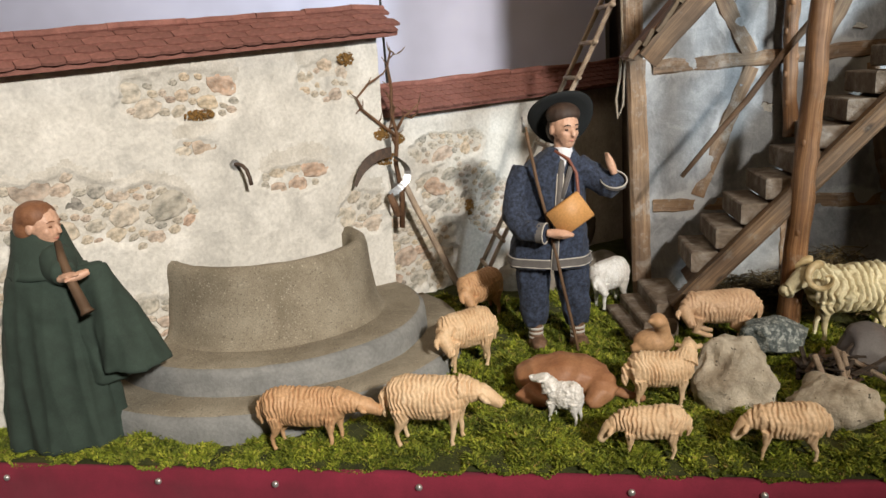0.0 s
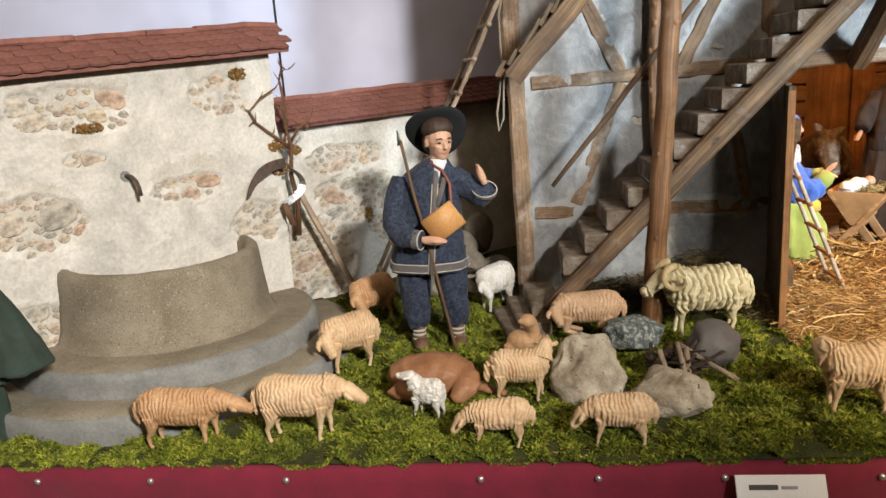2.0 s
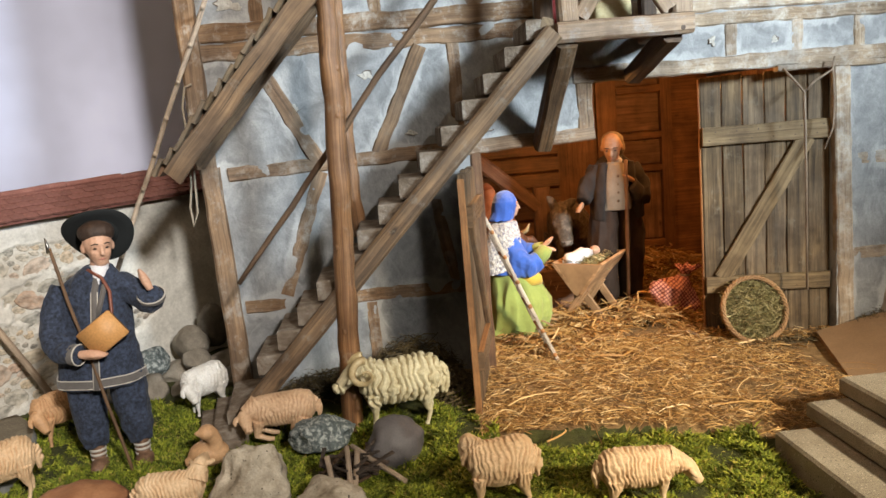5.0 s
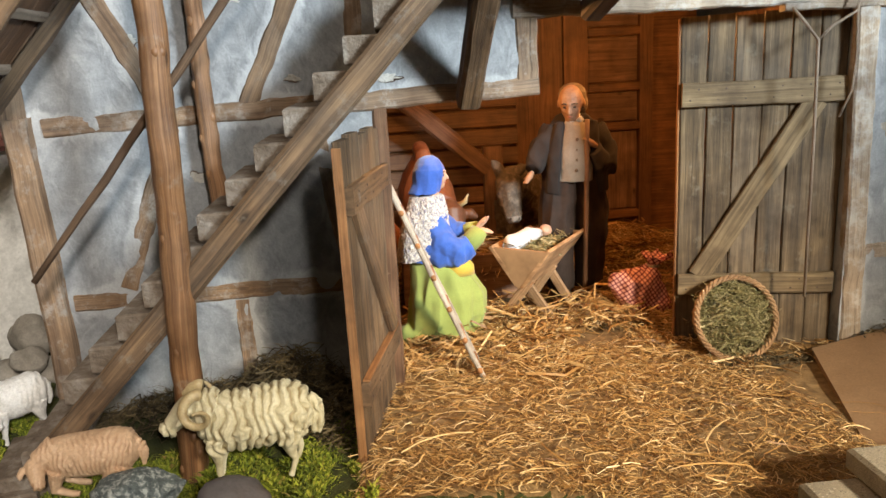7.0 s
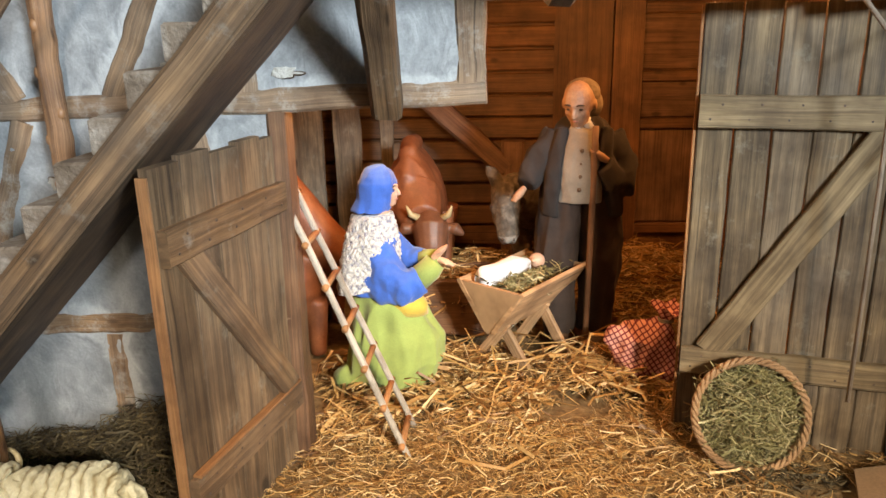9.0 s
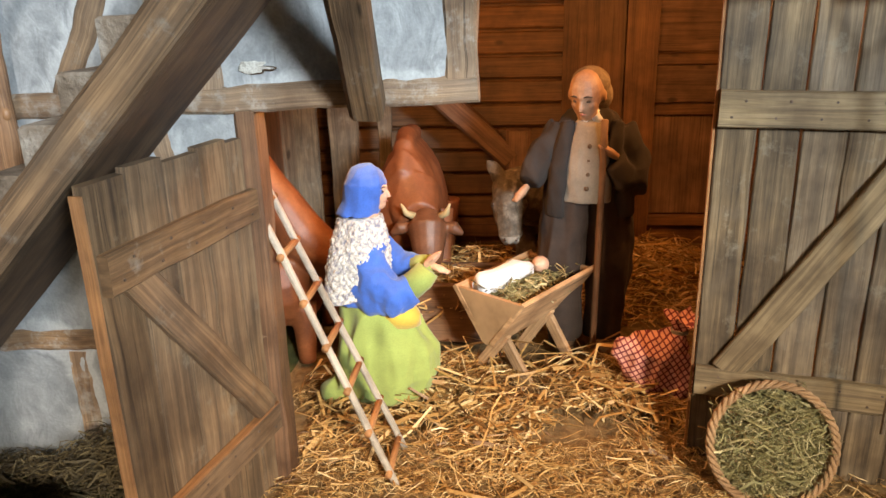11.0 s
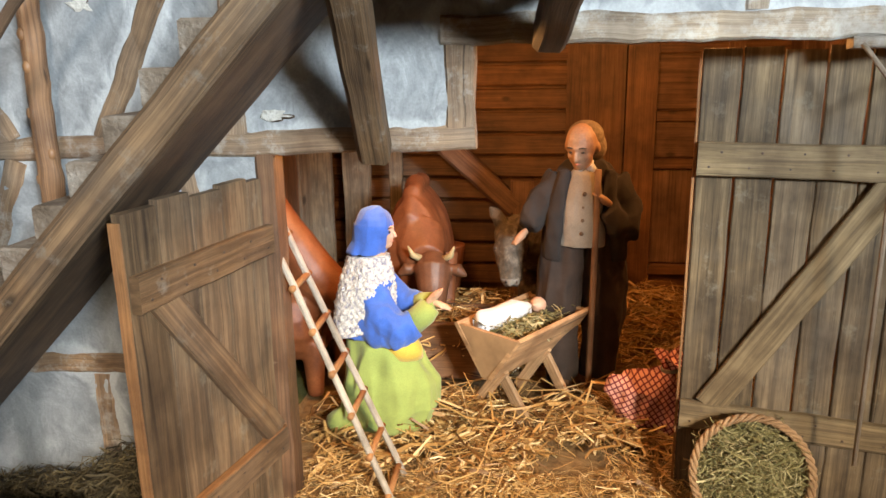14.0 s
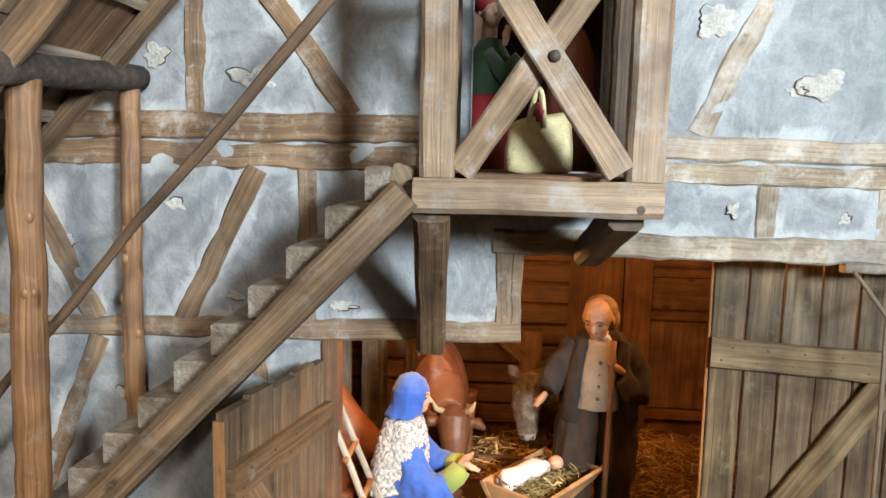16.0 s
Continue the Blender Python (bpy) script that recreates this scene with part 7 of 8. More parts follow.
figure("piper_figurine", bits, [LODEN, SKIN, HAIR_RED, DARK_WOOD, LIPS], (-0.70, 0.955, 0.006), "boy doll in a dark green cloak playing a pipe")

# kneeling woman
bits = []


def skirt(b):
    loft(b, [(0.780, 1.726, 0.046, 0.050, 0.046, 0.05), (0.790, 1.724, 0.062, 0.066, 0.054, 0.05), (0.800, 1.723, 0.09, 0.072, 0.058, 0.05), (0.802, 1.723, 0.125, 0.068, 0.055, 0.04), (0.792, 1.727, 0.165, 0.055, 0.047, 0.03), (0.776, 1.730, 0.20, 0.040, 0.036, 0.01), (0.772, 1.73, 0.215, 0.033, 0.03)], 34, 9)
    ball(b, (0.834, 1.712, 0.098), (0.034, 0.036, 0.042))
    ball(b, (0.735, 1.722, 0.056), (0.036, 0.036, 0.016))


bits.append((crease(bit(skirt, 0.003, 2), 0.0085, 26, 7, 4), 0))
bits.append((bit(lambda b: (tube(b, [(0.778, 1.712, 0.265), (0.796, 1.696, 0.228), (0.820, 1.690, 0.211), (0.842, 1.698, 0.222)], [0.022, 0.026, 0.027, 0.022], 16),
                            tube(b, [(0.770, 1.705, 0.222), (0.796, 1.694, 0.206), (0.822, 1.690, 0.203)], [0.022, 0.023, 0.016], 14),
                            tube(b, [(0.792, 1.748, 0.265), (0.818, 1.748, 0.238), (0.845, 1.738, 0.238)], [0.019, 0.019, 0.016], 14),
                            loft(b, [(0.768, 1.728, 0.195, 0.040, 0.036), (0.768, 1.73, 0.235, 0.036, 0.034), (0.772, 1.732, 0.275, 0.037, 0.036), (0.778, 1.733, 0.302, 0.024, 0.026)], 24)), 0.0026, 2), 1))
crease(bits[-1][0], 0.0045, 50, 28, 6)
bits.append((bit(lambda b: (tube(b, [(0.838, 1.697, 0.222), (0.856, 1.702, 0.236), (0.864, 1.706, 0.246)], [0.019, 0.018, 0.016], 14), tube(b, [(0.842, 1.738, 0.238), (0.866, 1.732, 0.244)], [0.017, 0.014], 12))), 0))
bits.append((bit(lambda b: loft(b, [(0.826, 1.708, 0.166, 0.026, 0.020), (0.822, 1.708, 0.182, 0.029, 0.024), (0.812, 1.710, 0.200, 0.026, 0.022)], 18)), 4))


def lace(b):
    rings = []
    for k in range(72):
        f = k / 71
        ring = []
        for i in range(150):
            a = 2 * math.pi * i / 150
            knit = math.sin(a * 34 + 2.2 * noise.noise((a * 3, f * 6, 1))) * math.sin(f * 62 + 3 * noise.noise((a * 4, f * 5, 7)))
            hole = abs(noise.noise((math.cos(a) * 9, math.sin(a) * 9, f * 13)))
            r = (0.050 - 0.019 * f * f) * (1 + 0.05 * math.sin(5 * a + 3 * f)) + 0.0015 * knit + 0.004 * hole
            ring.append(Vector((0.763 + 0.012 * f + r * math.cos(a) * (1 if math.cos(a) < 0 else 0.86), 1.728 + r * 0.92 * math.sin(a), 0.205 + 0.108 * f + 0.012 * math.cos(a) * (1 - f))))
        rings.append(ring)
    ring_skin(b, rings, [0.01 * k for k in range(72)])


shawl = bit(lace)
bits.append((shawl, 2))
bits.append((head_bit((0.790, 1.731, 0.348), 0.0235, -12), 3))
bits += face_bits((0.790, 1.731, 0.348), 0.0235, -12, 0, 5, 6)


def scarf(b):
    ball(b, (0.781, 1.732, 0.354), (0.0285, 0.0275, 0.030))
    loft(b, [(0.768, 1.732, 0.318, 0.029, 0.028), (0.776, 1.732, 0.335, 0.0265, 0.028), (0.779, 1.732, 0.36, 0.027, 0.027)], 20)


bits.append((crease(bit(scarf, 0.002, 2), 0.003, 50, 16, 1), 1))
bits.append((hand_bit((0.868, 1.708, 0.258), (0.75, -0.1, 0.7), 0.0095), 3))
bits.append((hand_bit((0.874, 1.728, 0.240), (0.8, -0.3, -0.2), 0.0095), 3))
figure("kneeling_woman_figurine", bits, [LIME_CLOTH, BLUE_CLOTH, LACE, SKIN, YELLOW_CLOTH, HAIR_BROWN, LIPS], (0.79, 1.727, 0.045), "kneeling doll in a blue headscarf, white lace shawl and yellow-green skirt")

# standing old man
bits = []
legs = bit(lambda b: (tube(b, [(1.064, 1.895, 0.31), (1.054, 1.893, 0.24), (1.050, 1.890, 0.17), (1.056, 1.892, 0.10), (1.058, 1.892, 0.062)], [0.034, 0.036, 0.034, 0.028, 0.026], 18),
                      tube(b, [(1.112, 1.897, 0.31), (1.122, 1.897, 0.24), (1.127, 1.899, 0.17), (1.121, 1.896, 0.10), (1.119, 1.895, 0.062)], [0.034, 0.036, 0.034, 0.028, 0.026], 18)), 0.0026, 1)
bits.append((crease(legs, 0.0085, 34, 9, 12), 7))


def coat(b):
    loft(b, [(1.092, 1.912, 0.258, 0.060, 0.034, 0.03), (1.092, 1.910, 0.29, 0.056, 0.034, 0.02), (1.092, 1.906, 0.32, 0.053, 0.034), (1.091, 1.902, 0.355, 0.053, 0.033), (1.090, 1.899, 0.380, 0.050, 0.031), (1.089, 1.898, 0.396, 0.034, 0.026), (1.089, 1.897, 0.405, 0.022, 0.021)], 30, 6)
    tube(b, [(1.048, 1.897, 0.376), (1.024, 1.890, 0.345), (1.006, 1.878, 0.320), (0.999, 1.868, 0.306)], [0.021, 0.0225, 0.0205, 0.017], 16)
    tube(b, [(1.134, 1.897, 0.374), (1.154, 1.890, 0.338), (1.150, 1.874, 0.303), (1.134, 1.860, 0.314), (1.121, 1.854, 0.336)], [0.021, 0.024, 0.025, 0.021, 0.015], 16)
    for x0, x1 in ((1.050, 1.040), (1.122, 1.140)):
        tube(b, [(x0 + 0.006, 1.872, 0.388), (x0, 1.866, 0.35), (x1, 1.866, 0.30), (x1, 1.872, 0.258)], [0.009, 0.012, 0.015, 0.014], 12)


bits.append((crease(bit(coat, 0.0026, 2), 0.0055, 40, 18, 21), 0))
bits.append((crease(bit(lambda b: loft(b, [(1.086, 1.868, 0.280, 0.036, 0.022), (1.086, 1.865, 0.315, 0.035, 0.022), (1.086, 1.865, 0.345, 0.032, 0.020), (1.086, 1.872, 0.385, 0.022, 0.015), (1.086, 1.88, 0.398, 0.012, 0.01)], 18), 0.0025, 1), 0.002, 60, 30), 1))
bits.append((bit(lambda b: [ball(b, (1.082 + 0.001 * k, 1.8430 + 0.0014 * k, 0.302 + 0.019 * k), (0.0034, 0.002, 0.0034), None, 8, 6) for k in range(4)]), 5))
bits.append((bit(lambda b: (loft(b, [(1.086, 1.884, 0.390, 0.019, 0.018), (1.086, 1.884, 0.404, 0.0165, 0.0165)], 16),
                            box(b, (1.078, 1.864, 0.394), (0.011, 0.003, 0.009), Matrix.Rotation(0.6, 3, "Y")), box(b, (1.096, 1.864, 0.393), (0.013, 0.003, 0.010), Matrix.Rotation(-0.6, 3, "Y")))), 2))
bits.append((hand_bit((0.990, 1.858, 0.295), (-0.5, -0.5, -0.45), 0.0105), 3))
bits.append((hand_bit((1.115, 1.848, 0.350), (-0.8, -0.2, 0.5), 0.0105), 3))
bits.append((bit(lambda b: tube(b, bent((1.104, 1.842, 0.395), (1.102, 1.862, 0.050), 8, 0.001), 0.0050, 8)), 6))
bits.append((bit(lambda b: [ball(b, (x, 1.874, 0.056), (0.017, 0.03, 0.012)) for x in (1.060, 1.118)]), 5))
for q, _ in bits:
    q.transform(Matrix.Translation((0, 0, 0.045)) @ Matrix.Diagonal((1, 1, 1.075, 1)) @ Matrix.Translation((0, 0, -0.045)))
OLD_HEAD = (1.080, 1.872, 0.452)
bits.append((head_bit(OLD_HEAD, 0.0320, -112, 20), 3))
bits += face_bits(OLD_HEAD, 0.0320, -112, 20, 4, 8)
bits.append((bit(lambda b: (ball(b, (1.0865, 1.886, 0.4685), (0.0285, 0.0285, 0.0235)), ball(b, (1.098, 1.892, 0.450), (0.0225, 0.022, 0.026))), 0.0025, 2), 9))
figure("old_man_figurine", bits, [COAT, WAISTCOAT, SHIRT, SKIN_OLD, HAIR_BROWN, DARK_WOOD, BROWN_WOOD, TROUSER, LIPS, HAIR_GREY], (1.09, 1.89, 0.045), "old man doll in a dark brown coat with a staff")

# ---- ox, calf, donkey ----
bm = bmesh.new()
rings = []
for y, zc, rx, rz in ((1.985, 0.245, 0.022, 0.040), (2.00, 0.250, 0.040, 0.070), (2.03, 0.255, 0.052, 0.092), (2.08, 0.250, 0.058, 0.108), (2.15, 0.240, 0.060, 0.112), (2.25, 0.235, 0.060, 0.110), (2.33, 0.24, 0.050, 0.098), (2.37, 0.25, 0.022, 0.05)):
    ring = []
    for i in range(24):
        a = 2 * math.pi * i / 24
        sz = math.sin(a)
        ring.append(Vector((0.790 + rx * math.cos(a) * (1 - 0.45 * max(0, sz) ** 2), y, zc + rz * sz)))
    rings.append(ring)
ring_skin(bm, rings, range(len(rings)))
tube(bm, [(0.788, 2.00, 0.306), (0.788, 2.06, 0.346), (0.788, 2.14, 0.358), (0.788, 2.3, 0.348)], [0.012, 0.018, 0.017, 0.014], 10)
tube(bm, [(0.800, 2.03, 0.27), (0.812, 1.985, 0.245), (0.820, 1.958, 0.235)], [0.050, 0.042, 0.034], 16)
for s in (-1, 1):
    tube(bm, [(0.80 + s * 0.040, 2.05, 0.24), (0.80 + s * 0.044, 2.03, 0.15), (0.80 + s * 0.04, 2.03, 0.04)], [0.032, 0.022, 0.016], 12)
    tube(bm, [(0.80 + s * 0.038, 2.28, 0.22), (0.80 + s * 0.038, 2.29, 0.04)], [0.034, 0.016], 12)
bm = fused(bm, 0.0036, 2)
bm.transform(Matrix.Translation((0, 1.985, 0)) @ Matrix.Diagonal((1, 0.62, 1, 1)) @ Matrix.Translation((0, -1.985, 0)))
body = bmesh.new()
join(body, crease(bm, 0.004, 20, 8, 8), 0)
skull = bmesh.new()
tube(skull, [(0.834, 1.972, 0.242), (0.835, 1.952, 0.228), (0.837, 1.938, 0.200), (0.838, 1.930, 0.175), (0.838, 1.928, 0.168)], [0.024, 0.034, 0.028, 0.023, 0.014], 16)
for s in (-1, 1):
    tube(skull, [(0.834 + s * 0.024, 1.954, 0.230), (0.834 + s * 0.046, 1.952, 0.228), (0.834 + s * 0.060, 1.950, 0.218)], [0.008, 0.012, 0.004], 10)
join(body, fused(skull, 0.0026, 2), 2)
for s in (-1, 1):
    tube(body, [(0.834 + s * 0.018, 1.954, 0.246), (0.834 + s * 0.034, 1.948, 0.255), (0.834 + s * 0.040, 1.942, 0.272)], [0.007, 0.0055, 0.0015], 8, 1)
solo("ox_figurine", body, [OX_RED, HORN, HEAD_DARK], (0.80, 2.12, 0.04), "glossy red-brown ox with its head lowered in the straw", "ox figurine", smooth=True)
bm = bmesh.new()
ball(bm, (0.62, 1.90, 0.17), (0.06, 0.12, 0.085))
tube(bm, [(0.600, 1.845, 0.375), (0.610, 1.840, 0.335), (0.628, 1.835, 0.300), (0.652, 1.835, 0.255), (0.690, 1.845, 0.215), (0.730, 1.86, 0.190)], [0.012, 0.026, 0.034, 0.040, 0.036, 0.020], 16)
for x, y in ((0.59, 1.83), (0.65, 1.83), (0.60, 1.98), (0.65, 1.98)):
    tube(bm, [(x, y, 0.14), (x, y, 0.04)], [0.022, 0.014], 10)
bm = fused(bm, 0.0036, 3)
solo("cow_figurine", bm, OX_RED, (0.62, 1.90, 0.04), "glossy orange-brown cow standing behind the open door", "cow figurine", smooth=True)
bm = bmesh.new()
tube(bm, [(0.972, 2.012, 0.300), (0.970, 1.990, 0.286), (0.969, 1.974, 0.258), (0.970, 1.962, 0.230), (0.972, 1.954, 0.212), (0.973, 1.950, 0.202)], [0.018, 0.029, 0.027, 0.021, 0.0195, 0.012], 16)
for s in (-1, 1):
    ball(bm, (0.970 + s * 0.021, 1.974, 0.262), (0.009, 0.009, 0.012))
    ball(bm, (0.9725 + s * 0.009, 1.946, 0.213), (0.007, 0.006, 0.007))
tube(bm, [(0.975, 2.004, 0.29), (0.995, 2.05, 0.270), (1.02, 2.10, 0.24)], [0.026, 0.04, 0.055], 14)
ball(bm, (1.04, 2.19, 0.215), (0.062, 0.13, 0.075))
for s, x, z in ((-1, 0.934, 0.334), (1, 1.010, 0.318)):
    tube(bm, [(0.970 + s * 0.016, 1.992, 0.292), (0.951 if s < 0 else 0.990, 1.986, 0.308), (0.942 if s < 0 else 1.002, 1.983, 0.324 if s < 0 else 0.315), (x, 1.982, z)], [0.008, 0.0125, 0.010, 0.002], 10)
for x, y in ((1.0, 2.1), (1.08, 2.1), (1.0, 2.27), (1.08, 2.27)):
    tube(bm, [(x, y, 0.19), (x, y, 0.04)], [0.022, 0.012], 10)
bm = crease(fused(bm, 0.0026, 2), 0.003, 60, 40, 5)
beast = bmesh.new()
join(beast, bm, 0)
for f in beast.faces:
    c = f.calc_center_median()
    if c.y < 1.985 and c.z < 0.218:
        f.material_index = 1
for s in (-1, 1):
    ball(beast, (0.970 + s * 0.0265, 1.968, 0.264), (0.0035, 0.004, 0.004), None, 8, 6, 2)
    ball(beast, (0.9725 + s * 0.009, 1.9395, 0.212), (0.0025, 0.002, 0.003), None, 8, 6, 2)
solo("donkey_figurine", beast, [DONKEY, MUZZLE, EYE], (1.03, 2.15, 0.04), "grey-brown donkey lowering its head beside the old man", "donkey figurine", smooth=True)

# ---- crib, trough, sack, baskets ----
D3, E3 = Vector((0.571, 0.821, 0)), Vector((0.79, -0.613, 0))
CL = Vector((0.894, 1.778, 0))
crib = thing("wooden_crib", CL + E3 * 0.048 + D3 * 0.1 + Vector((0, 0, 0.045)), "V-shaped pale wooden crib on crossed legs", "crib")
mid = CL + E3 * 0.060
for sgn, name in ((-1, "side_board"), (1, "side_board")):
    bm = bmesh.new()
    a = mid + E3 * sgn * 0.034 + Vector((0, 0, 0.158))
    timber(bm, a, a + D3 * 0.195, 0.093, 0.007, up=(E3 * sgn * 0.075 - Vector((0, 0, 0.054))), rough=0.0004)
    part(name, bm, PALE_WOOD, crib)
for f in (0.004, 0.188):
    c = mid + D3 * f
    bm = bmesh.new()
    pts = [c + E3 * a + Vector((0, 0, z)) for a, z in ((-0.060, 0.194), (0.060, 0.194), (0.006, 0.118), (-0.006, 0.118))]
    lo = [bm.verts.new(p - D3 * 0.0035) for p in pts]
    hi = [bm.verts.new(p + D3 * 0.0035) for p in pts]
    uvl(bm)
    bm.faces.new(lo), bm.faces.new(hi[::-1])
    for k in range(4):
        bm.faces.new((lo[(k + 1) % 4], lo[k], hi[k], hi[(k + 1) % 4]))
    part("end_board", bm, PALE_WOOD, crib)
for f in (0.034, 0.150):
    for s in (-1, 1):
        bm = bmesh.new()
        c = mid + D3 * (f + 0.006 * s)
        timber(bm, c - E3 * s * 0.012 + Vector((0, 0, 0.130)), c + E3 * s * (0.052 if f < 0.1 else 0.046) + Vector((0, 0, 0.045)), 0.018, 0.009, up=D3, rough=0.0004)
        part("leg", bm, PALE_WOOD, crib)

bits = [(bit(lambda b: tube(b, [(0.955, 1.797, 0.203), (0.934, 1.778, 0.201), (0.926, 1.771, 0.200), (0.922, 1.768, 0.200), (0.925, 1.770, 0.200), (0.930, 1.775, 0.202), (0.955, 1.797, 0.206), (0.985, 1.825, 0.210), (1.008, 1.844, 0.208)], [0.004, 0.013, 0.0165, 0.018, 0.0205, 0.021, 0.020, 0.018, 0.012], 18)), 0),
        (bit(lambda b: (ball(b, (1.025, 1.858, 0.209), (0.0155, 0.0145, 0.0145)), ball(b, (1.018, 1.846, 0.212), (0.005, 0.005, 0.004))), 0.0018, 2), 1)]
bits.append((bit(lambda b: ball(b, (0.936, 1.780, 0.200), (0.009, 0.009, 0.008))), 1))
for q, _ in bits:
    q.transform(Matrix.Translation((0.965, 1.805, 0.196)) @ Matrix.Scale(0.88, 4) @ Matrix.Translation((-0.965, -1.805, -0.202)))
crease(bits[0][0], 0.0055, 90, 45, 2)
figure("swaddled_infant_figurine", bits, [SHIRT, SKIN], (0.97, 1.81, 0.19), "small swaddled doll in white cloth lying in the crib")

trough = thing("feeding_trough", (0.86, 1.93, 0.05), "low plank feeding trough full of straw", "trough")
for y in (1.885, 1.985):
    bm = bmesh.new()
    box(bm, (0.845, y, 0.105), (0.24, 0.012, 0.10), None, 0.002)
    part("side_board", bm, BROWN_WOOD, trough)
for x in (0.73, 0.96):
    bm = bmesh.new()
    box(bm, (x, 1.935, 0.10), (0.012, 0.10, 0.09), None, 0.002)
    part("end_board", bm, BROWN_WOOD, trough)

# checked sack: a slack body with one corner out, a tied neck and a ruffle
bm = bmesh.new()
ball(bm, (1.182, 1.755, 0.080), (0.048, 0.046, 0.046))
ball(bm, (1.200, 1.752, 0.066), (0.040, 0.042, 0.036))
tube(bm, [(1.180, 1.752, 0.094), (1.150, 1.748, 0.106), (1.122, 1.745, 0.118)], [0.042, 0.033, 0.009], 16)
tube(bm, [(1.190, 1.755, 0.105), (1.203, 1.757, 0.124), (1.209, 1.758, 0.136), (1.212, 1.758, 0.142)], [0.034, 0.020, 0.0105, 0.009], 16)
bm = crease(fused(bm, 0.0024, 2), 0.009, 34, 30, 3)
sack = thing("tied_sack", (1.182, 1.755, 0.04), "red and white checked cloth sack tied at the neck", "sack")
part("pouch", bm, CHECKED, sack, smooth=True)
rings = []
for r, h in ((0.009, 0.0), (0.013, 0.007), (0.021, 0.014), (0.026, 0.020), (0.024, 0.019), (0.012, 0.010)):
    rings.append([Vector((1.212 + h * 0.45, 1.758, 0.141 + h)) + Vector((math.cos(a) * r * (1 + 0.35 * math.sin(5 * a)), math.sin(a) * r * (1 + 0.3 * math.sin(7 * a)), 0.006 * math.sin(5 * a + 1) * h / 0.02)) for a in [2 * math.pi * k / 40 for k in range(40)]])
bm = bmesh.new()
ring_skin(bm, rings, range(len(rings)))
part("ruffle", bm, CHECKED, sack, smooth=True)
bm = bmesh.new()
for z in (0.137, 0.140):
    tube(bm, [(1.210 + 0.0112 * math.cos(a), 1.758 + 0.0112 * math.sin(a), z) for a in [2 * math.pi * k / 16 for k in range(17)]], 0.0015, 6)
part("cord", bm, ROPE, sack, smooth=True)

# round basket of hay
BN = Vector((0, -0.945, 0.328)).normalized()
BU = Vector((0, 0.328, 0.945)).normalized()
BX = Vector((1, 0, 0))
BCN = Vector((1.272, 1.538, 0.099))
basket = thing("hay_basket", (1.272, 1.53, 0.028), "round wicker basket full of green-grey hay, tipped against the door", "basket")


def on_ring(r, a, out):
    return BCN + (BX * math.cos(a) + BU * math.sin(a)) * r + BN * out


for ph in (0.0, 2.1, 4.2):
    bm = bmesh.new()
    pts = []
    for k in range(121):
        a = 2 * math.pi * k / 120
        q = a * 15 + ph
        pts.append(on_ring(0.069 + 0.0032 * math.cos(q), a, 0.0032 * math.sin(q)))
    tube(bm, pts, 0.0025, 6)
    part("rim_strand", bm, WICKER, basket, smooth=True)
for k in range(9):
    bm = bmesh.new()
    f = k / 8
    tube(bm, [on_ring(0.069 - 0.016 * f ** 1.5 + 0.0012 * (-1) ** i, 2 * math.pi * i / 48, -0.006 - 0.040 * f) for i in range(49)], 0.0030, 6)
    part("weave_strand", bm, WICKER, basket, smooth=True)
bm = bmesh.new()
ring_skin(bm, [[on_ring(0.052, 2 * math.pi * i / 24, -0.048 - d) for i in range(24)] for d in (0.0, 0.004)], [0, 0.004])
part("bottom", bm, WICKER, basket)

# raffia bag and doll on the balcony
bag = thing("raffia_bag", (0.952, 1.425, 0.704), "pale woven raffia bag with a small red tassel", "bag")
bm = bmesh.new()
rows = []
for z, w, d in ((0.704, 0.030, 0.018), (0.708, 0.036, 0.021), (0.730, 0.0365, 0.021), (0.752, 0.0335, 0.018), (0.762, 0.031, 0.014), (0.764, 0.028, 0.010)):
    ring = []
    for i in range(32):
        a = 2 * math.pi * i / 32
        cx, sx = math.cos(a), math.sin(a)
        ring.append(Vector((0.952 + w * math.copysign(abs(cx) ** 0.45, cx), 1.425 + d * math.copysign(abs(sx) ** 0.55, sx), z + 0.006 * (z > 0.74) * cx)))
    rows.append(ring)
ring_skin(bm, rows, range(6))
part("body", bm, RAFFIA, bag, smooth=True)
for y in (1.412, 1.438):
    bm = bmesh.new()
    tube(bm, arc3((0.940, y, 0.758), (0.950, y - 0.004, 0.792), (0.956, y - 0.010, 0.752), 10), 0.003, 6)
    part("handle", bm, RAFFIA, bag, smooth=True)
bm = bmesh.new()
tube(bm, [(0.948, 1.405, 0.778), (0.951, 1.402, 0.768), (0.950, 1.402, 0.758)], [0.002, 0.005, 0.003], 8)
part("tassel", bm, RED_PAINT, bag, smooth=True)
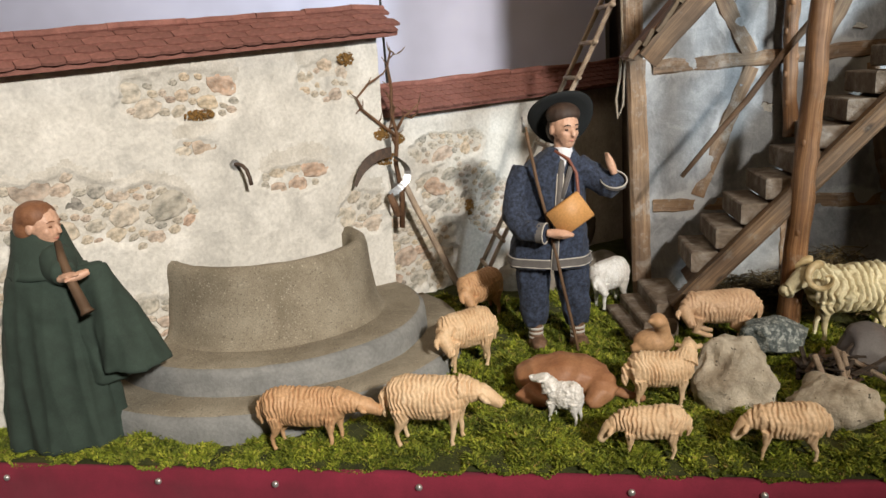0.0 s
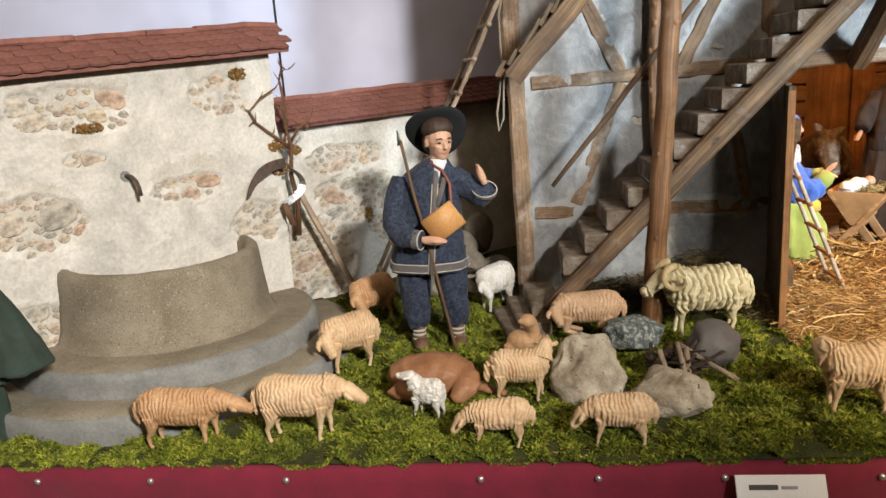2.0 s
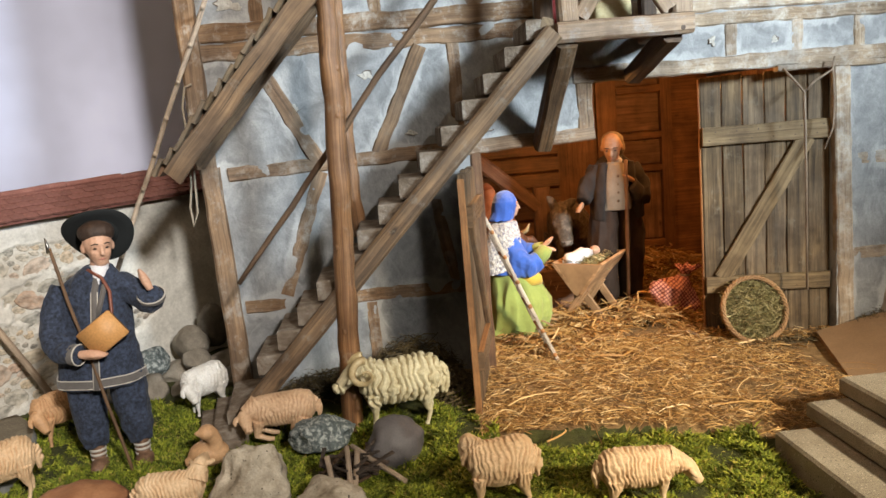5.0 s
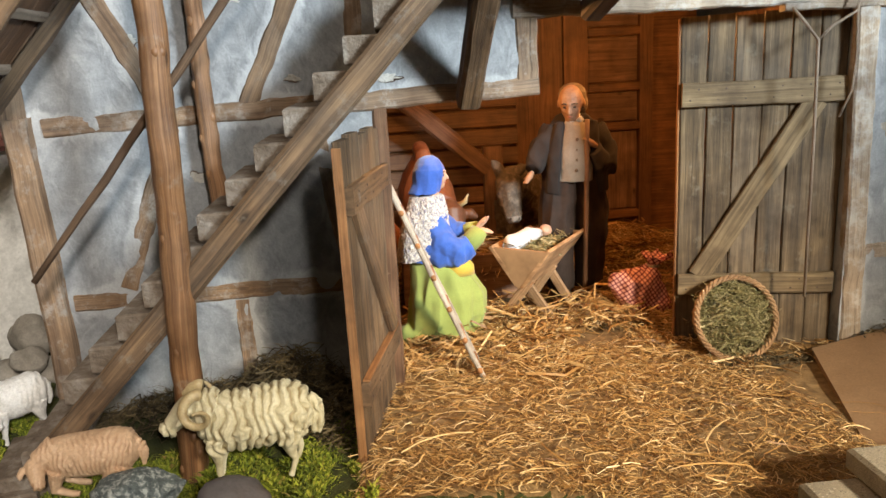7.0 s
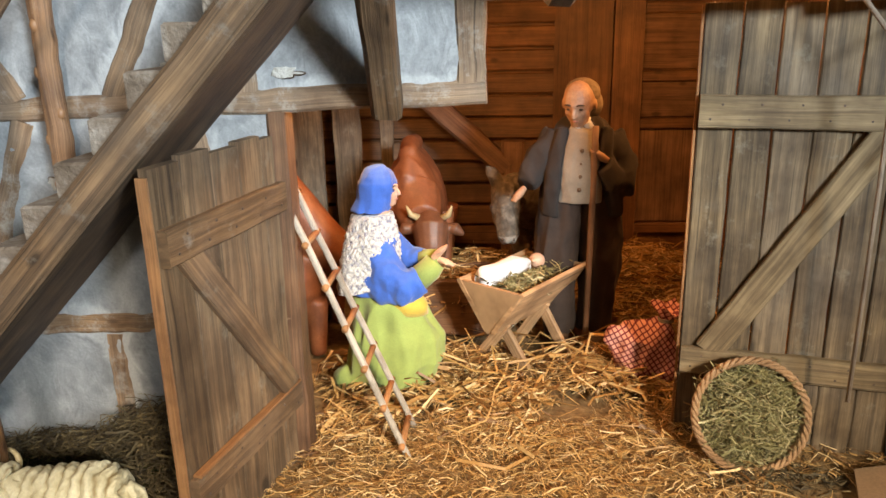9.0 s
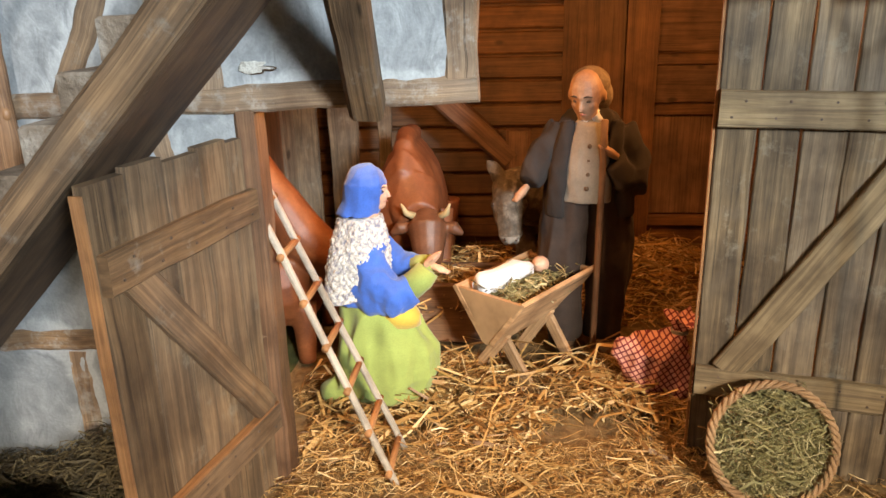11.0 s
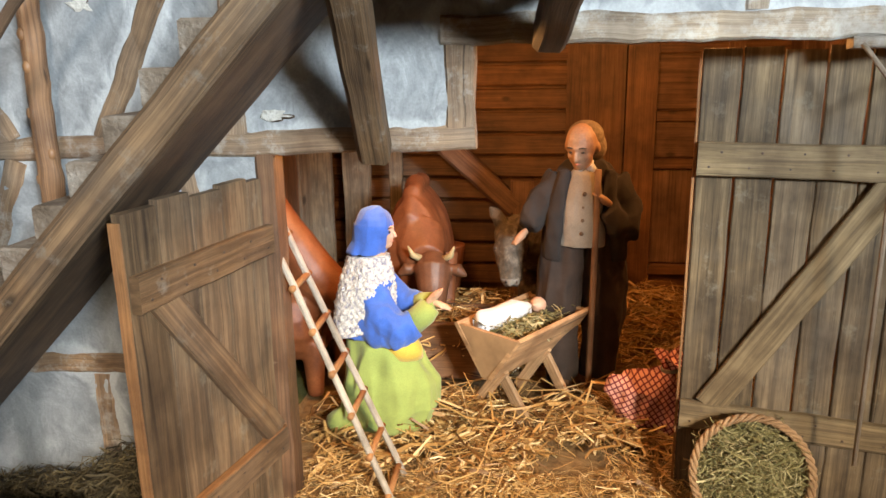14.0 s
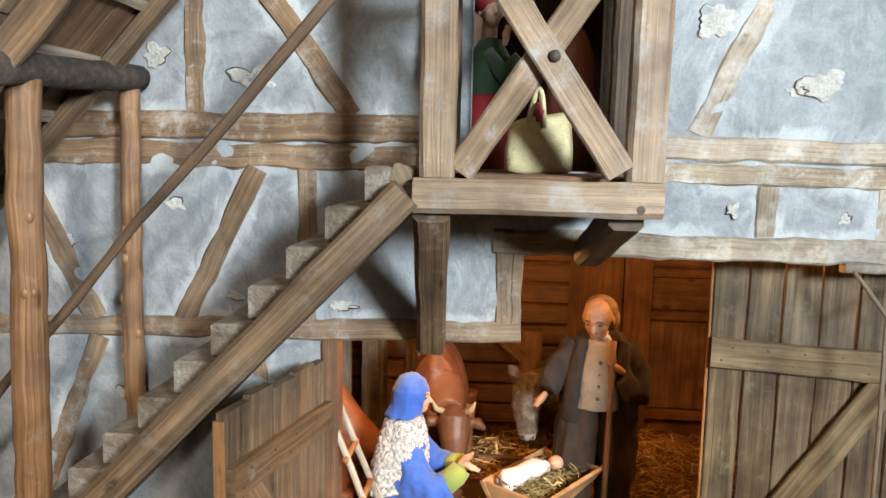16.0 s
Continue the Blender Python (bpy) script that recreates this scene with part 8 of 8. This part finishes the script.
bits = [(bit(lambda b: loft(b, [(0.890, 1.60, 0.70, 0.04, 0.035), (0.890, 1.60, 0.76, 0.036, 0.03), (0.890, 1.60, 0.80, 0.026, 0.022)], 20)), 0),
        (bit(lambda b: (loft(b, [(0.890, 1.60, 0.80, 0.028, 0.024), (0.890, 1.60, 0.845, 0.03, 0.024), (0.892, 1.60, 0.87, 0.014, 0.014)], 20), tube(b, [(0.89, 1.59, 0.85), (0.91, 1.575, 0.825), (0.93, 1.57, 0.845)], [0.013, 0.012, 0.009], 10))), 1),
        (head_bit((0.892, 1.595, 0.905), 0.02, -70), 2),
        (hand_bit((0.912, 1.565, 0.868), (0.2, -0.3, 0.9), 0.008), 2),
        (bit(lambda b: ball(b, (0.89, 1.60, 0.915), (0.023, 0.022, 0.018))), 3)]
figure("doll_figurine", bits, [RED_PAINT, GREEN_PAINT, SKIN, RED_PAINT], (0.89, 1.60, 0.70), "small doll in green and red clothes behind the balcony")
bits = [(bit(lambda b: loft(b, [(1.0, 1.62, 0.70, 0.035, 0.03), (1.0, 1.62, 0.78, 0.034, 0.028), (1.0, 1.62, 0.85, 0.03, 0.025), (1.0, 1.62, 0.885, 0.014, 0.014)], 20)), 0), (head_bit((1.0, 1.615, 0.91), 0.02, -100), 1)]
figure("doll_figurine", bits, [LEATHER_RED, SKIN], (1.0, 1.62, 0.70), "small doll in a dark red dress behind the balcony")

# wire frame on the right door
wire = thing("bent_wire", (1.33, 1.49, 0.55), "thin bent wire hook hanging before the plank door", "wire")
bm = bmesh.new()
tube(bm, [(1.328, 1.515, 0.597), (1.345, 1.505, 0.572), (1.362, 1.498, 0.547), (1.366, 1.50, 0.40), (1.368, 1.502, 0.14)], 0.0028, 6)
part("rod", bm, STICK, wire, smooth=True)
bm = bmesh.new()
tube(bm, [(1.362, 1.498, 0.547), (1.385, 1.50, 0.567), (1.425, 1.505, 0.587), (1.43, 1.505, 0.612)], 0.0022, 6)
part("rod", bm, STICK, wire, smooth=True)
bm = bmesh.new()
tube(bm, [(1.428, 1.508, 0.59), (1.43, 1.506, 0.52), (1.425, 1.504, 0.47), (1.405, 1.50, 0.43)], 0.0022, 6)
part("rod", bm, STICK, wire, smooth=True)


# ---- straw, hay and moss ----
def strands(name, spots, mat, label, category, radius=0.0011):
    """Many bent stalks in one mesh; spots: (place, direction, length, bend)."""
    vs, fs = [], []
    for p, d, length, bend in spots:
        d = d.normalized()
        _, side, top = frame_of(d)
        base = len(vs)
        r = radius * (0.40 + 1.5 * RNG.random() ** 2.5)
        wide, thin = r * RNG.uniform(0.9, 1.7), r * RNG.uniform(0.35, 0.9)
        k, kink, roll = RNG.uniform(-1, 1) * bend, RNG.uniform(-0.35, 0.35) * bend, RNG.uniform(0, 3.14)
        flat, edge = side * math.cos(roll) + top * math.sin(roll), top * math.cos(roll) - side * math.sin(roll)
        for f in (-0.5, -0.22, 0.06, 0.30, 0.5):
            c = p + d * length * f + (side * k + top * 0.3 * abs(k)) * length * (0.25 - f * f) + (side * 0.4 + top * 0.25) * kink * length * math.sin(7.5 * f + roll)
            for a in (0.0, 2.09, 4.19):
                vs.append(c + flat * wide * math.cos(a) + edge * thin * math.sin(a))
        for s in (0, 3, 6, 9):
            for i in range(3):
                j = (i + 1) % 3
                fs.append((base + s + i, base + s + j, base + s + 3 + j, base + s + 3 + i))
        fs.append((base + 2, base + 1, base))
        fs.append((base + 12, base + 13, base + 14))
    me = bpy.data.meshes.new(name)
    me.from_pydata([tuple(v) for v in vs], [], fs)
    me.materials.append(mat)
    ob = new(name, me)
    return tagged(ob, label, category, kind="stuff")


def flat_dir(tilt=0.25):
    a = RNG.uniform(0, 6.283)
    return Vector((math.cos(a), math.sin(a), RNG.uniform(-tilt, tilt)))


spots = []
while len(spots) < 8000:
    x, y = RNG.uniform(0.63, 1.46), RNG.uniform(1.06, 1.62)
    if not is_yard(x, y) or (x > 1.30 and y < 1.5) or RNG.random() > 0.55 + 0.5 * noise.noise((x * 9, y * 9, 1)) - 0.4 * max(0, x - 1.05):
        continue
    spots.append((Vector((x, y, 0.034 + RNG.uniform(0, 0.005))), flat_dir(0.16), 0.008 + 0.040 * RNG.random() ** 1.8, 1.7))
strands("yard_straw", spots, STRAW, "thin dry straw scattered over the yard", "straw", 0.0005)
spots = []
for k in range(90):
    x, y = RNG.uniform(0.68, 1.36), RNG.uniform(1.12, 1.62)
    spots.append((Vector((x, y, 0.04 + RNG.uniform(0, 0.005))), flat_dir(0.08), RNG.uniform(0.035, 0.11), 0.6))
strands("loose_straw", spots, STRAW, "long loose straw stalks on the yard", "straw", 0.0007)


def heap(cx, cy, rx, ry, z0, h, count, lmin, lmax, tilt=0.35, clump=0.0):
    out = []
    for k in range(count):
        a, q = RNG.uniform(0, 6.283), math.sqrt(RNG.random())
        x, y = cx + rx * q * math.cos(a), cy + ry * q * math.sin(a)
        if RNG.random() < clump * (0.5 - 2.2 * noise.noise((x * 10, y * 10, 5))):
            continue
        z = z0 + h * (1 - q * q) * RNG.uniform(0.55, 1.05)
        out.append((Vector((x, y, z)), flat_dir(tilt), lmin + (lmax - lmin) * RNG.random() ** 1.7, 1.5))
    return out


spots = heap(1.0, 1.75, 0.32, 0.12, 0.040, 0.032, 1250, 0.025, 0.17, 0.35, 1.0) + heap(0.88, 1.65, 0.20, 0.07, 0.036, 0.026, 330, 0.03, 0.15, 0.4, 1.0) + heap(1.10, 1.69, 0.10, 0.06, 0.04, 0.040, 520, 0.02, 0.11, 0.6, 0.7) + heap(0.93, 1.585, 0.28, 0.08, 0.036, 0.008, 90, 0.03, 0.12, 0.1, 1.0) + heap(0.84, 1.73, 0.10, 0.10, 0.04, 0.035, 300, 0.03, 0.12, 0.6)
strands("stable_straw", spots, STRAW, "thick golden straw strewn round the crib", "straw", 0.0014)
spots = heap(0.98, 1.69, 0.34, 0.16, 0.038, 0.024, 3600, 0.012, 0.06, 0.5, 0.6)
strands("straw_chaff", spots, STRAW, "fine broken straw and chaff under the long stalks", "straw", 0.0005)
spots = heap(0.90, 2.06, 0.22, 0.14, 0.05, 0.10, 900, 0.03, 0.09) + heap(0.86, 1.935, 0.11, 0.05, 0.10, 0.07, 450, 0.03, 0.08) + heap(1.26, 2.12, 0.20, 0.24, 0.045, 0.09, 1000, 0.03, 0.10) + heap(1.10, 2.2, 0.35, 0.2, 0.045, 0.05, 700, 0.03, 0.09)
strands("straw_heap", spots, STRAW, "heaped straw at the back of the stable", "straw", 0.0013)
spots = [(mid + D3 * RNG.uniform(0.02, 0.19) + E3 * RNG.uniform(-0.035, 0.035) + Vector((0, 0, RNG.uniform(0.165, 0.198))), flat_dir(0.6), RNG.uniform(0.012, 0.045), 1.2) for k in range(700)]
strands("crib_hay", spots, HAY, "fine hay filling the crib", "hay", 0.0007)
spots = []
for k in range(2600):
    a, q = RNG.uniform(0, 6.283), math.sqrt(RNG.random()) * 0.064
    d = flat_dir(1.0)
    spots.append((on_ring(q, a, -0.010 + 0.016 * (1 - (q / 0.064) ** 2) + RNG.uniform(-0.012, 0.006)), d - BN * d.dot(BN) * 0.7, 0.008 + 0.030 * RNG.random() ** 1.6, 2.2))
strands("basket_hay", spots, HAY, "green-grey hay packed in the round basket", "hay", 0.00055)
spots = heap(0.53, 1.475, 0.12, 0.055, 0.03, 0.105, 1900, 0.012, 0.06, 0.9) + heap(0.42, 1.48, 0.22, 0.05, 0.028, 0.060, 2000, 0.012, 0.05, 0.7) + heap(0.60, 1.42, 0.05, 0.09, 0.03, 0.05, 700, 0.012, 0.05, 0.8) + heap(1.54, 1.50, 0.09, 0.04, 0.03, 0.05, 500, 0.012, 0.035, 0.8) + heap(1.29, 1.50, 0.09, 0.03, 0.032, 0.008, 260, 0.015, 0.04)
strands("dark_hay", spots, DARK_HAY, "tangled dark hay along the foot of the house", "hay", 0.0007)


def moss_field(name, count, x0, x1, y0, y1, label, seed):
    """Small pointed sprigs standing in cushions over the ground."""
    r = random.Random(seed)
    vs, fs = [], []
    made = 0
    while made < count:
        x, y = r.uniform(x0, x1), r.uniform(y0, y1)
        if is_yard(x, y - r.uniform(-0.004, 0.022)) or (Vector((x, y, 0)) - BC).length < 0.345 and (Vector((x, y, 0)) - BC).dot(WN) > -0.05:
            continue
        if (Vector((x, y, 0)) - WALL_1).dot(WN) < 0.004 or (x > 0.2 and y > 1.36 + 0.05 * noise.noise((x * 12, 3, 3)) + r.uniform(0, 0.03)) or (x > 1.045 and y < 1.1):
            continue
        made += 1
        cush = noise.noise((x * 22, y * 22, 3.3)) + 0.6 * noise.noise((x * 50, y * 50, 1.1))
        z = ground_height(x, y) - 0.002 + 0.015 * max(-0.45, cush) + r.uniform(0, 0.003)
        h = r.uniform(0.004, 0.0125) * (1 + 0.5 * cush) * (0.55 if y < 0.90 else 1)
        w = r.uniform(0.0006, 0.0012)
        a, lean, hook = r.uniform(0, 6.283), r.uniform(0.2, 1.5), r.uniform(-1.6, 1.6)
        m1 = (x + math.cos(a) * h * lean * 0.45, y + math.sin(a) * h * lean * 0.45, z + h * 0.62)
        tip = (m1[0] + math.cos(a + hook) * h * 0.6 * lean, m1[1] + math.sin(a + hook) * h * 0.6 * lean, z + h * r.uniform(0.65, 1.0))
        b = len(vs)
        for k in range(3):
            q = a + 2.094 * k
            vs.append((x + math.cos(q) * w, y + math.sin(q) * w, z))
        vs.append((m1[0] - math.sin(a) * w * 1.6, m1[1] + math.cos(a) * w * 1.6, m1[2]))
        vs.append((m1[0] + math.sin(a) * w * 1.6, m1[1] - math.cos(a) * w * 1.6, m1[2]))
        vs.append(tip)
        fs += [(b, b + 1, b + 3), (b, b + 4, b + 2), (b, b + 3, b + 4), (b + 3, b + 5, b + 4)]
    me = bpy.data.meshes.new(name)
    me.from_pydata(vs, [], fs)
    me.materials.append(MOSS)
    return tagged(new(name, me), label, "moss", kind="stuff")


moss_field("moss", 190000, -0.95, 1.05, 0.886, 1.14, "bright green moss cushions along the table edge", 11)
moss_field("moss", 62000, -0.25, 0.66, 1.14, 1.54, "green moss between the figures and the house", 12)
